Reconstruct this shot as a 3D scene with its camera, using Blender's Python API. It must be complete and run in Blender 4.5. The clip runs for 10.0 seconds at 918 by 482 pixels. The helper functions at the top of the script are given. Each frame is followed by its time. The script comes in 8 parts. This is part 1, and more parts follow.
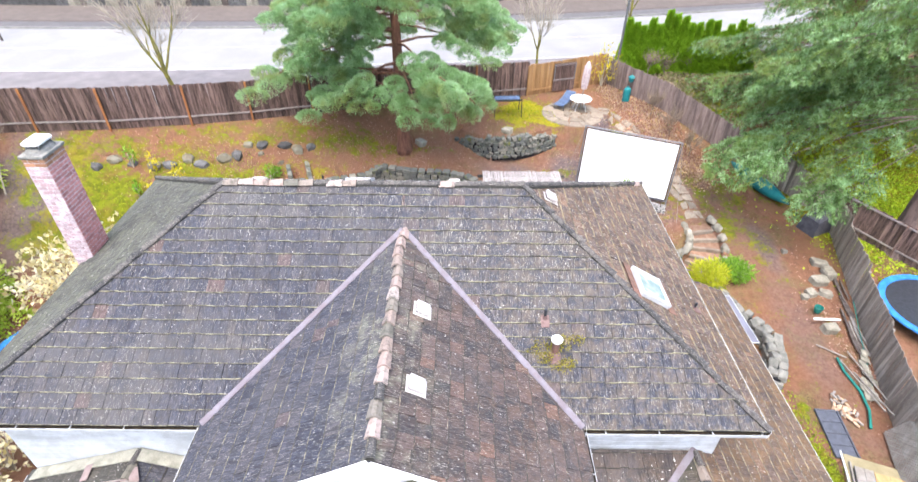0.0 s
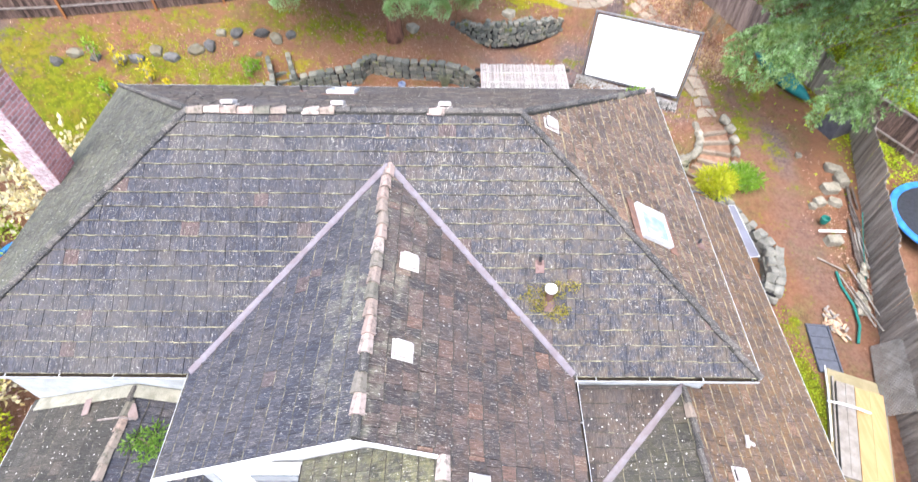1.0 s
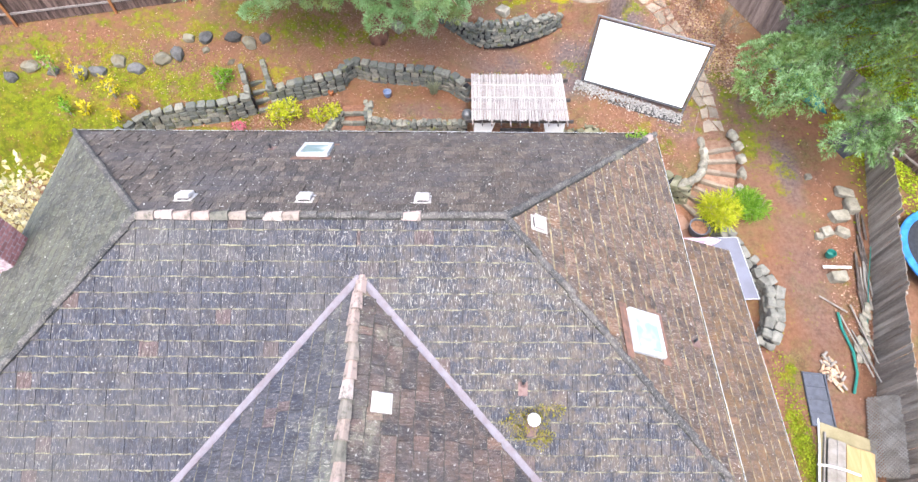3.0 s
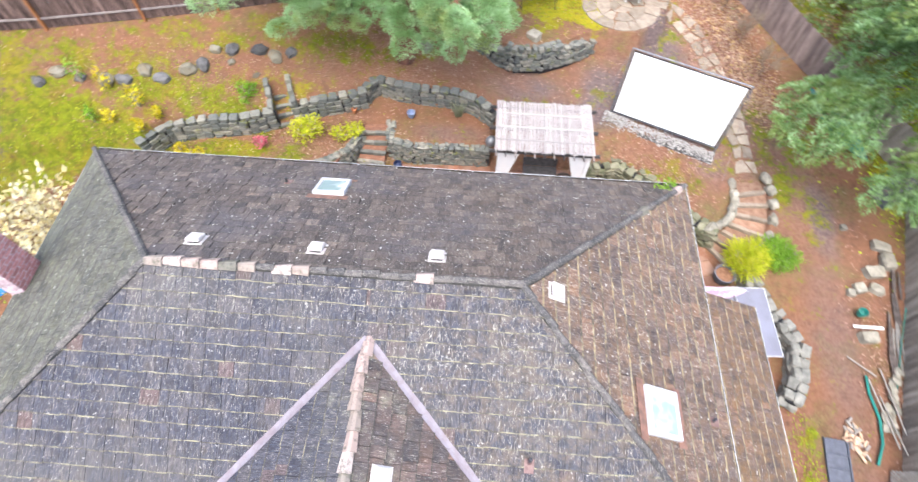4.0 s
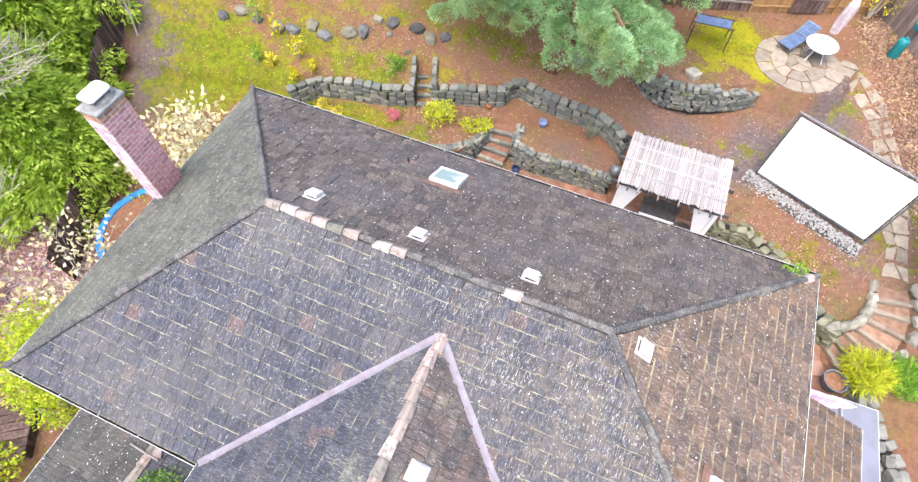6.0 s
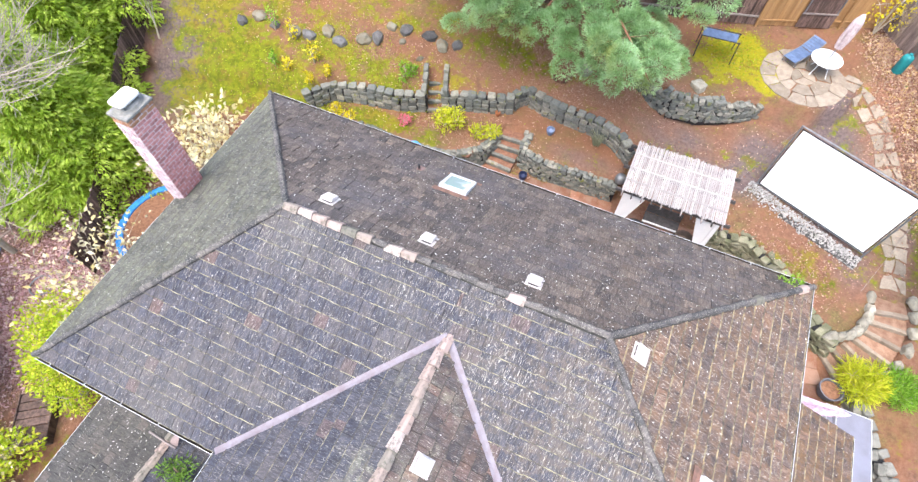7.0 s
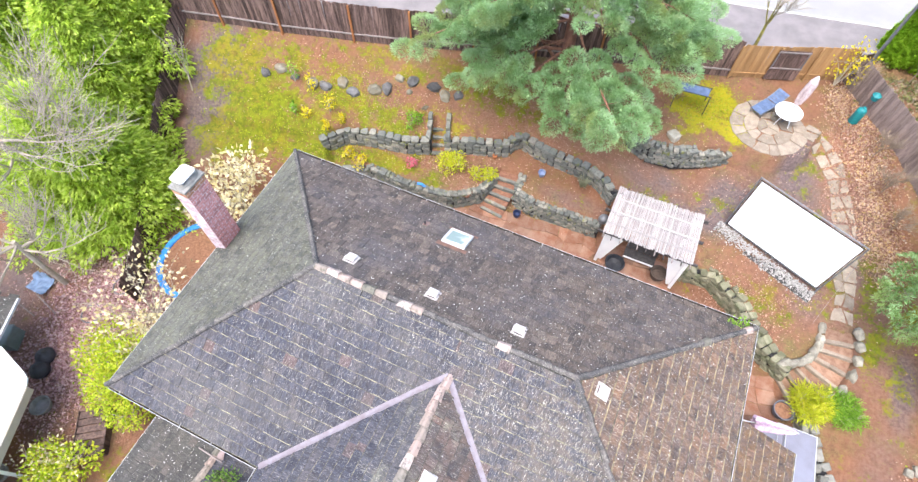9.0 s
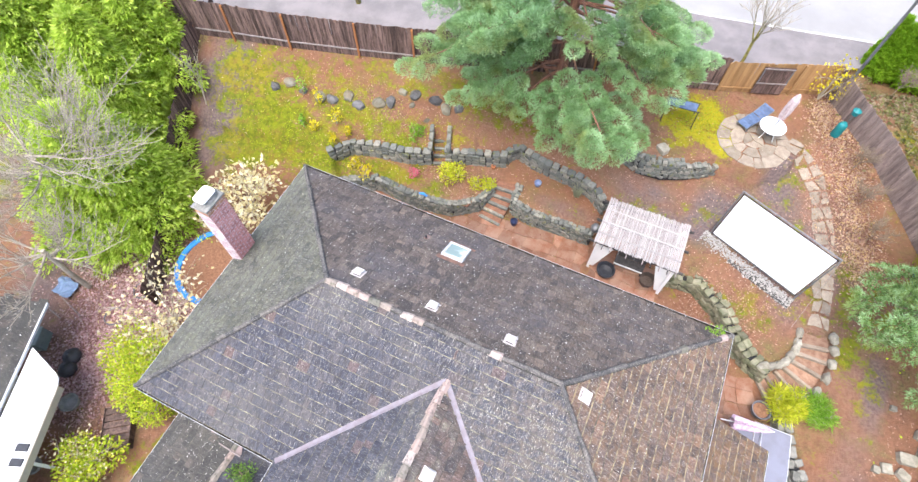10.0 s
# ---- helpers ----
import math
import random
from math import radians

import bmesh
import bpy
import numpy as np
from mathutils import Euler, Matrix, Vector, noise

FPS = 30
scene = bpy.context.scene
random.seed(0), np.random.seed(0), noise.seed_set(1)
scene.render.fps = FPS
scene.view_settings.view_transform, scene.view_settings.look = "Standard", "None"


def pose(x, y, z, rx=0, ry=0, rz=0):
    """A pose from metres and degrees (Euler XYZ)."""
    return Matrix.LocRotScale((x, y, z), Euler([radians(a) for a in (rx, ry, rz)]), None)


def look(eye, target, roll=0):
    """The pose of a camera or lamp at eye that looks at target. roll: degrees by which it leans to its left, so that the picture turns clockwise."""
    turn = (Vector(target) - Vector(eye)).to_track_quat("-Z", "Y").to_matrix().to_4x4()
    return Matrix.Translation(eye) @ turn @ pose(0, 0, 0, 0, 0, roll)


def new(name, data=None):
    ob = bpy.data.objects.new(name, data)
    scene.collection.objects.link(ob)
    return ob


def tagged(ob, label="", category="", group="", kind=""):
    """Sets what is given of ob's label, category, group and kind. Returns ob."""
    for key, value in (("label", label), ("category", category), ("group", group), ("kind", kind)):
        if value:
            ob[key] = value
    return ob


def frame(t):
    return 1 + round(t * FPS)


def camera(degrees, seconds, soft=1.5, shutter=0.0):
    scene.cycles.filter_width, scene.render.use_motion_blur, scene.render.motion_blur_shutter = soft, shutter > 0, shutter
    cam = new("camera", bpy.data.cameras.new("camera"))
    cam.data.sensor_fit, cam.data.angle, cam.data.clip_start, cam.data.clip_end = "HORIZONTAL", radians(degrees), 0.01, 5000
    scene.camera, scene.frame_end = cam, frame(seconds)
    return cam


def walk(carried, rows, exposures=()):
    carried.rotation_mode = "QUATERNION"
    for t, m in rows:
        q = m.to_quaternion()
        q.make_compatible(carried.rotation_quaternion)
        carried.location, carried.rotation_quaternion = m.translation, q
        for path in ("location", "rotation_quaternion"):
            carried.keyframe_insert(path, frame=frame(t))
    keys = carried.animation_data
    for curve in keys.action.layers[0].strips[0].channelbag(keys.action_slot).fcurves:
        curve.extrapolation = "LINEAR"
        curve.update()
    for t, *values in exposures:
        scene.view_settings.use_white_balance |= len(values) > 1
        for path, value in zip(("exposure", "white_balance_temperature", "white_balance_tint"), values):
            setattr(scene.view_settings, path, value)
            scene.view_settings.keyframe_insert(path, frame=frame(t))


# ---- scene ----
cam = camera(81.9, 10.0, soft=1.4, shutter=0.4)
PATH = [
    (0, (-0.086, -0.064, 16.603), (-0.078, 1.53, 15.394), 0.8),
    (0.5, (0.026, 0.847, 16.911), (0.034, 2.283, 15.519), 0.8),
    (1, (0.149, 1.777, 17.191), (0.158, 3.03, 15.632), 0.8),
    (1.5, (0.281, 2.763, 17.568), (0.291, 3.842, 15.884), 0.9),
    (2, (0.409, 3.753, 17.909), (0.419, 4.824, 16.22), 0.9),
    (2.5, (0.53, 4.718, 18.328), (0.54, 5.782, 16.634), 0.7),
    (3.8, (0.678, 6.888, 19.125), (0.668, 7.925, 17.415), 1.0),
    (4, (0.631, 7.148, 19.133), (0.572, 8.18, 17.421), 1.0),
    (4.5, (0.546, 7.522, 19.118), (0.276, 8.515, 17.403), 0.6),
    (5, (0.468, 7.604, 19.097), (0.134, 8.575, 17.38), 0.6),
    (5.5, (0.384, 7.545, 19.047), (0.011, 8.506, 17.333), 0.6),
    (6, (0.392, 7.409, 19.123), (-0.004, 8.36, 17.409), 0.5),
    (7.5, (0.505, 7.143, 20.321), (0.082, 8.084, 18.608), 0.6),
    (8, (0.561, 7.115, 21.187), (0.138, 8.055, 19.473), 0.5),
    (8.5, (0.582, 7.125, 22.082), (0.156, 8.063, 20.368), 0.3),
    (9, (0.576, 7.169, 22.961), (0.147, 8.106, 21.247), 0.2),
    (9.5, (0.612, 7.22, 23.819), (0.179, 8.159, 22.107), 0.0),
    (10, (0.76, 7.165, 24.647), (0.332, 8.073, 22.918), -0.2),
]
walk(cam, [(t, look(eye, target, roll)) for t, eye, target, roll in PATH], [(0, 1.87), (0.6, 1.92), (9.0, 1.92), (9.5, 1.86), (10, 1.84)])

# ---- light: bright overcast ----
SUN_UP, SUN_ROUND = radians(68), radians(190)
world = bpy.data.worlds.new("sky")
scene.world = world
world.use_nodes = True
wn = world.node_tree
sky = wn.nodes.new("ShaderNodeTexSky")
sky.sky_type, sky.sun_disc, sky.sun_elevation, sky.sun_rotation = "NISHITA", False, SUN_UP, SUN_ROUND
sky.air_density, sky.dust_density, sky.ozone_density = 1.0, 3.5, 1.2
wn.links.new(sky.outputs[0], wn.nodes["Background"].inputs[0])
wn.nodes["Background"].inputs[1].default_value = 0.15
sun = new("sun", bpy.data.lights.new("sun", "SUN"))
sun.data.energy, sun.data.angle, sun.data.color = 1.0, radians(50), (1.0, 0.98, 0.96)
sun.matrix_world = look((16 * math.sin(SUN_ROUND), 16 * math.cos(SUN_ROUND), 40), (0, 0, 0))


# ---- materials ----
class Nodes:
    """Short hand for a material's node tree."""

    def __init__(self, name, rough=0.8, metal=0.0, spec=0.3, tone=0.78):
        self.tone = tone
        self.m = bpy.data.materials.new(name)
        self.m.use_nodes = True
        self.t = self.m.node_tree
        self.b = self.t.nodes["Principled BSDF"]
        self.b.inputs["Roughness"].default_value = rough
        self.b.inputs["Metallic"].default_value = metal
        self.b.inputs["Specular IOR Level"].default_value = spec
        self.pos = self.add("ShaderNodeNewGeometry").outputs["Position"]

    def add(self, kind):
        return self.t.nodes.new(kind)

    def shade(self, c):
        """Colours up to 0.6 are scaled by tone to offset the exposure; brighter paint stays as it is."""
        return c if max(c) > 0.6 else tuple(x * self.tone for x in c)

    def put(self, socket, v):
        if isinstance(v, (int, float)):
            socket.default_value = v
        elif isinstance(v, tuple):
            if len(v) == 3:
                v = self.shade(v)
            socket.default_value = (*v, 1) if len(v) == 3 and len(socket.default_value) == 4 else v
        else:
            self.t.links.new(v, socket)

    def noise(self, scale, detail=4, rough=0.6, stretch=None, where=None):
        n = self.add("ShaderNodeTexNoise")
        n.inputs["Scale"].default_value, n.inputs["Detail"].default_value, n.inputs["Roughness"].default_value = scale, detail, rough
        co = where or self.pos
        if stretch:
            mp = self.add("ShaderNodeMapping")
            mp.inputs["Scale"].default_value = stretch
            self.put(mp.inputs[0], co)
            co = mp.outputs[0]
        self.put(n.inputs["Vector"], co)
        return n.outputs[0]

    def step(self, v, lo, hi, a=0.0, b=1.0):
        n = self.add("ShaderNodeMapRange")
        n.interpolation_type = "SMOOTHSTEP"
        for k, x in enumerate((v, lo, hi, a, b)):
            self.put(n.inputs[k], x)
        return n.outputs[0]

    def math(self, op, a, b=0.0):
        n = self.add("ShaderNodeMath")
        n.operation = op
        self.put(n.inputs[0], a)
        self.put(n.inputs[1], b)
        return n.outputs[0]

    def mix(self, f, a, b, blend="MIX"):
        n = self.add("ShaderNodeMix")
        n.data_type, n.blend_type = "RGBA", blend
        self.put(n.inputs[0], f)
        self.put(n.inputs[6], a)
        self.put(n.inputs[7], b)
        return n.outputs[2]

    def ramp(self, v, *stops):
        n = self.add("ShaderNodeValToRGB")
        e = n.color_ramp.elements
        while len(e) < len(stops):
            e.new(0.5)
        for k, (p, c) in enumerate(stops):
            e[k].position, e[k].color = p, (*(self.shade(c) if max(c) < 0.99 else c), 1)
        self.put(n.inputs[0], v)
        return n.outputs[0]

    def chance(self):
        """A number for each piece: by its object and by its island."""
        a = self.add("ShaderNodeObjectInfo").outputs["Random"]
        b = self.add("ShaderNodeNewGeometry").outputs["Random Per Island"]
        return self.math("FRACT", self.math("ADD", a, b))

    def attr(self, name):
        n = self.add("ShaderNodeAttribute")
        n.attribute_name = name
        return n.outputs["Fac"]

    def done(self, color, bump=None, strength=0.3, depth=0.01, rough=None):
        self.put(self.b.inputs["Base Color"], color)
        if rough is not None:
            self.put(self.b.inputs["Roughness"], rough)
        if bump is not None:
            n = self.add("ShaderNodeBump")
            n.inputs["Strength"].default_value, n.inputs["Distance"].default_value = strength, depth
            self.put(n.inputs["Height"], bump)
            self.put(self.b.inputs["Normal"], n.outputs[0])
        return self.m


def plain(name, c, c2=None, scale=4.0, rough=0.7, metal=0.0, bump=0.2, fine=60.0, vary=0.0, stretch=None):
    """Two tones by a large and a fine noise, with relief; vary: from piece to piece."""
    n = Nodes(name, rough, metal)
    c2 = c2 or tuple(x * 0.7 for x in c)
    big, small = n.noise(scale, 5, stretch=stretch), n.noise(fine, 3, stretch=stretch)
    f = n.step(n.math("ADD", n.math("MULTIPLY", big, 0.65), n.math("MULTIPLY", small, 0.35)), 0.36, 0.64)
    col = n.mix(f, c2, c)
    if vary:
        col = n.mix(1.0, col, n.ramp(n.chance(), (0, (1 - vary * 0.5,) * 3) if vary < 0.02 else (0, ((1 - vary) / (0.78 if 1 - vary <= 0.6 else 1),) * 3), (1, (1 + vary * 0.6,) * 3)), "MULTIPLY")
    return n.done(col, n.math("ADD", big, small), bump, 0.01)


def tile_material(name, along, tones, lichen, moss_c, moss, flecks=0.5, dots=0.5, crest=None):
    """Weathered concrete roof tile. along: the axis of the eave; tones: a ramp over the pieces."""
    n = Nodes(name, 0.85, spec=0.25)
    fine = (1, 0.1, 0.1) if along == "x" else (0.1, 1, 0.1)
    mid = (1, 0.3, 0.3) if along == "x" else (0.3, 1, 0.3)
    dash = (1, 0.11, 0.11) if along == "x" else (0.11, 1, 0.11)
    col = n.ramp(n.chance(), *tones)
    grain = n.noise(50, 4, 0.8, fine)
    col = n.mix(n.step(grain, 0.4, 0.56, 0.0, 1.0), n.mix(0.6, col, (0.016, 0.016, 0.02)), col)
    col = n.mix(n.step(n.noise(9, 5, 0.8, mid), 0.42, 0.62, 0, 0.55), col, n.mix(0.7, col, (0.03, 0.028, 0.03)))
    patch = n.noise(0.45, 5, 0.65)
    col = n.mix(n.step(patch, 0.42, 0.68, 0, 0.45), col, lichen)
    xyz = n.add("ShaderNodeSeparateXYZ")
    n.put(xyz.inputs[0], n.pos)
    film = n.math("MULTIPLY", n.math("MULTIPLY", n.step(n.noise(3.4, 5, 0.75), 0.38, 0.68), moss), n.step(xyz.outputs["X"], -3.5, 3.0, 0.3, 1.15))
    col = n.mix(film, col, moss_c)
    if crest:
        col = n.mix(n.math("MULTIPLY", n.step(xyz.outputs["Z"], crest - 0.75, crest - 0.1), n.step(n.noise(1.6, 5, 0.75), 0.46, 0.66, 0.0, 0.6)), col, (0.27, 0.265, 0.2))
    high = n.step(xyz.outputs["Z"], 7.2, 9.0, 0.6, 1.0)
    where = n.math("MULTIPLY", n.math("MULTIPLY", n.step(n.noise(0.8, 5, 0.75), 0.4, 0.62, 0.4, 1), high), n.step(xyz.outputs["X"], -5.0, 3.0, 0.75, 1.12))
    speck = n.math("MAXIMUM", n.math("MULTIPLY", n.step(n.noise(66, 3, 0.8, dash), 0.575, 0.635), n.step(grain, 0.42, 0.56)), n.step(n.noise(52, 2, 0.6, dash), 0.6, 0.7, 0, 0.42))
    col = n.mix(n.math("MULTIPLY", n.math("MULTIPLY", speck, where), flecks), col, (0.7, 0.67, 0.58))
    spot = n.math("MULTIPLY", n.step(n.noise(17, 1, 0.4), 0.72, 0.75), dots)
    col = n.mix(spot, col, (0.7, 0.7, 0.66))
    return n.done(col, n.math("ADD", grain, n.noise(120, 2)), 0.6, 0.014)


def edge_material(name, moss_c, amount):
    """The lower edge of a tile: patches of moss and lichen over a dark base."""
    n = Nodes(name, 0.95, spec=0.1)
    f = n.step(n.noise(3.1, 6, 0.8), 0.56 - 0.2 * amount, 0.66)
    col = n.mix(n.noise(40, 3), (0.04, 0.038, 0.036), (0.13, 0.12, 0.11))
    col = n.mix(f, col, n.mix(n.step(n.noise(17, 3), 0.4, 0.65), moss_c, (0.42, 0.4, 0.3)))
    return n.done(col, n.noise(90, 3), 0.6, 0.015)


GZ_CREST = 8.5
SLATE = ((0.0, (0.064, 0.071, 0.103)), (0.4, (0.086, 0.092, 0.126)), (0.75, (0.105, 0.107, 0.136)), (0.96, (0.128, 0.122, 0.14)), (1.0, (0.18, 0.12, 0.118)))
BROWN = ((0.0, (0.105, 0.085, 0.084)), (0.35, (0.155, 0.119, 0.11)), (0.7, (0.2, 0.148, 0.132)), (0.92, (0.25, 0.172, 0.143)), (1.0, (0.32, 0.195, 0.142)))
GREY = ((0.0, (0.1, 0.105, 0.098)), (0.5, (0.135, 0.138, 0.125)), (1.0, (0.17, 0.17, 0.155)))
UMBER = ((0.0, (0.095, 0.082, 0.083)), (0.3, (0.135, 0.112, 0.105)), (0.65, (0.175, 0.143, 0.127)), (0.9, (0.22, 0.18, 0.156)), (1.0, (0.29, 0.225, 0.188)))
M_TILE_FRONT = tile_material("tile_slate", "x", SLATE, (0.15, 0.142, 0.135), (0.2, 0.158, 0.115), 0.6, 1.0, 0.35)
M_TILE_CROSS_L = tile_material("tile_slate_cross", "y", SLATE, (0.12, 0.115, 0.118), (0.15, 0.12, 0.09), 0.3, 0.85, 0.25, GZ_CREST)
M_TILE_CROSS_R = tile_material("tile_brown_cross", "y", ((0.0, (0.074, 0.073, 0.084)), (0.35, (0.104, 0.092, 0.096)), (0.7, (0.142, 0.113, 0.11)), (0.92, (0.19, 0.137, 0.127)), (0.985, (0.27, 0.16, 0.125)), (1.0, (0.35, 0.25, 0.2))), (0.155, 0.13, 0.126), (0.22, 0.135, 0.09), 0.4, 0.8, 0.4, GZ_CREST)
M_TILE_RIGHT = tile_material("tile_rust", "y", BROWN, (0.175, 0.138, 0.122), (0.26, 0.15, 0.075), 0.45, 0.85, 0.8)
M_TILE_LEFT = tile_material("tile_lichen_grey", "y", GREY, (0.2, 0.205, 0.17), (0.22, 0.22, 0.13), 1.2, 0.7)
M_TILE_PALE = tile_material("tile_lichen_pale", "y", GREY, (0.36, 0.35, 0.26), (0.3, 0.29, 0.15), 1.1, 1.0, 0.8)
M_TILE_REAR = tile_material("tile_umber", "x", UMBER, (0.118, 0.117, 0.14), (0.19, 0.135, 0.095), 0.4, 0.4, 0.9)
M_TILE_LOW_R = tile_material("tile_low_rust", "y", BROWN, (0.2, 0.135, 0.085), (0.24, 0.135, 0.055), 0.55, 0.35)
M_TILE_LOW_L = tile_material("tile_low_grey", "y", ((0.0, (0.07, 0.068, 0.066)), (0.5, (0.105, 0.1, 0.094)), (0.9, (0.135, 0.122, 0.11)), (1.0, (0.17, 0.135, 0.115))), (0.12, 0.12, 0.11), (0.13, 0.125, 0.075), 0.4, 0.5, 1.0)
M_EDGE = edge_material("tile_edge_moss", (0.43, 0.41, 0.25), 0.84)
M_EDGE_FAINT = edge_material("tile_edge_faint", (0.3, 0.27, 0.17), 0.6)
M_EDGE_PINK = edge_material("tile_edge_pink", (0.3, 0.2, 0.16), 0.2)
M_EDGE_RUST = edge_material("tile_edge_rust", (0.5, 0.38, 0.2), 1.0)
# Mostly dark base: shadow below the tile butts put into the colour, little moss.
M_EDGE_SHADE_MOSS = edge_material("tile_edge_shade_moss", (0.3, 0.28, 0.2), 0.25)
M_CAP = Nodes("ridge_cap", 0.85)
_c = M_CAP.ramp(M_CAP.chance(), (0, (0.2, 0.19, 0.16)), (0.3, (0.32, 0.28, 0.24)), (0.55, (0.42, 0.32, 0.28)), (0.75, (0.52, 0.4, 0.365)), (1.0, (0.58, 0.49, 0.45)))
_c = M_CAP.mix(M_CAP.step(M_CAP.noise(7, 5, 0.7), 0.45, 0.7, 0, 0.8), _c, (0.09, 0.09, 0.07))
M_CAP = M_CAP.done(_c, M_CAP.noise(60, 4), 0.5, 0.015)
M_CAP_DARK = Nodes("hip_cap_dark", 0.9, spec=0.2)
_c = M_CAP_DARK.ramp(M_CAP_DARK.chance(), (0, (0.08, 0.078, 0.082)), (0.5, (0.13, 0.123, 0.122)), (1, (0.2, 0.18, 0.168)))
_c = M_CAP_DARK.mix(M_CAP_DARK.step(M_CAP_DARK.noise(9, 5, 0.75), 0.42, 0.62, 0, 0.6), _c, (0.05, 0.049, 0.05))
_c = M_CAP_DARK.mix(M_CAP_DARK.step(M_CAP_DARK.noise(34, 4, 0.8), 0.55, 0.64, 0, 0.8), _c, (0.5, 0.48, 0.42))
M_CAP_DARK = M_CAP_DARK.done(_c, M_CAP_DARK.noise(60, 4), 0.6, 0.015)
M_MORTAR = plain("ridge_mortar", (0.09, 0.087, 0.078), (0.04, 0.04, 0.037), 9, 0.95, bump=0.6)
M_FLASH = plain("valley_metal", (0.29, 0.27, 0.31), (0.22, 0.18, 0.2), 4, 0.6, 0.1, bump=0.15)
M_WHITE = plain("white_paint", (0.8, 0.8, 0.8), (0.72, 0.73, 0.74), 1.5, 0.55, bump=0.05)
M_GUTTER = plain("gutter_white", (0.59, 0.6, 0.62), (0.45, 0.47, 0.5), 2, 0.5, bump=0.05)
M_WALL = plain("siding_pale", (0.62, 0.65, 0.69), (0.56, 0.58, 0.6), 2, 0.7, bump=0.1, vary=0.08)
M_VENT = plain("vent_plastic", (0.64, 0.61, 0.6), (0.58, 0.53, 0.52), 3, 0.5, bump=0.1)
M_DARK = plain("dark_opening", (0.03, 0.03, 0.035), (0.015, 0.015, 0.018), 5, 0.6)
M_BLACK = plain("black_plastic", (0.05, 0.053, 0.064), (0.028, 0.03, 0.036), 6, 0.5, vary=0.2)
M_STEEL = plain("steel_grey", (0.3, 0.31, 0.33), (0.2, 0.21, 0.23), 5, 0.45, 0.5)
M_BRICK = plain("brick_red", (0.63, 0.33, 0.32), (0.55, 0.25, 0.24), 12, 0.9, bump=0.4, vary=0.25)
M_BRICK_WHITE = plain("brick_limewashed", (0.68, 0.6, 0.64), (0.55, 0.36, 0.38), 7, 0.9, bump=0.4, vary=0.25)
M_JOINT = plain("mortar_joint", (0.74, 0.67, 0.69), (0.6, 0.52, 0.54), 9, 0.95, bump=0.4)
M_CONCRETE = plain("concrete", (0.36, 0.35, 0.33), (0.22, 0.22, 0.2), 5, 0.9, bump=0.4)
M_WOOD_DARK = plain("fence_wood_dark", (0.27, 0.18, 0.155), (0.08, 0.05, 0.045), 9, 0.85, bump=0.5, vary=0.55, stretch=(1, 1, 0.12))
M_WOOD_MAUVE = plain("fence_wood_mauve", (0.36, 0.28, 0.25), (0.17, 0.125, 0.115), 7, 0.9, bump=0.5, vary=0.4, stretch=(1, 1, 0.12))
M_WOOD_NEW = plain("fence_wood_new", (0.5, 0.3, 0.14), (0.38, 0.21, 0.09), 6, 0.8, bump=0.3, vary=0.2, stretch=(1, 1, 0.12))
M_WOOD_POST = plain("post_wood_orange", (0.52, 0.22, 0.08), (0.32, 0.13, 0.06), 5, 0.8, bump=0.3, vary=0.2, stretch=(1, 1, 0.15))
M_WOOD_GREY = plain("fence_wood_grey", (0.5, 0.44, 0.38), (0.24, 0.2, 0.17), 4, 0.9, bump=0.5, vary=0.3, stretch=(1, 1, 0.12))
M_RAIL = plain("rail_wood_grey", (0.42, 0.37, 0.35), (0.28, 0.23, 0.22), 5, 0.85, bump=0.3, vary=0.2)
M_STONE = Nodes("wall_stone", 0.9)
_c = M_STONE.ramp(M_STONE.chance(), (0, (0.145, 0.155, 0.145)), (0.4, (0.215, 0.222, 0.2)), (0.75, (0.285, 0.28, 0.24)), (1, (0.37, 0.35, 0.29)))
_c = M_STONE.mix(M_STONE.step(M_STONE.noise(9, 5, 0.7), 0.4, 0.7, 0, 0.55), _c, (0.07, 0.078, 0.078))
_c = M_STONE.mix(M_STONE.step(M_STONE.noise(2.3, 5, 0.7), 0.56, 0.68, 0, 0.8), _c, (0.2, 0.22, 0.03))
M_STONE = M_STONE.done(_c, M_STONE.noise(35, 4), 0.6, 0.02)
M_STONE_PALE = plain("flagstone", (0.395, 0.335, 0.265), (0.27, 0.215, 0.165), 3, 0.85, bump=0.4, vary=0.25)
M_ROCK_PALE = plain("pale_rock", (0.44, 0.41, 0.34), (0.26, 0.24, 0.19), 4, 0.9, bump=0.5, vary=0.25)
M_ROCK_MID = plain("piled_rock", (0.33, 0.32, 0.28), (0.19, 0.19, 0.17), 4, 0.9, bump=0.5, vary=0.3)
M_ROCK = plain("boulder", (0.19, 0.188, 0.19), (0.085, 0.083, 0.082), 4, 0.9, bump=0.5, vary=0.35)
M_GRAVEL = plain("white_pebble", (0.59, 0.57, 0.55), (0.4, 0.39, 0.38), 14, 0.8, bump=0.3, vary=0.4)
M_SCREEN = plain("screen_cloth", (0.86, 0.87, 0.89), (0.83, 0.84, 0.86), 0.8, 0.8, bump=0.02)
M_BORDER = plain("screen_border", (0.04, 0.04, 0.045), (0.02, 0.02, 0.022), 5, 0.8)
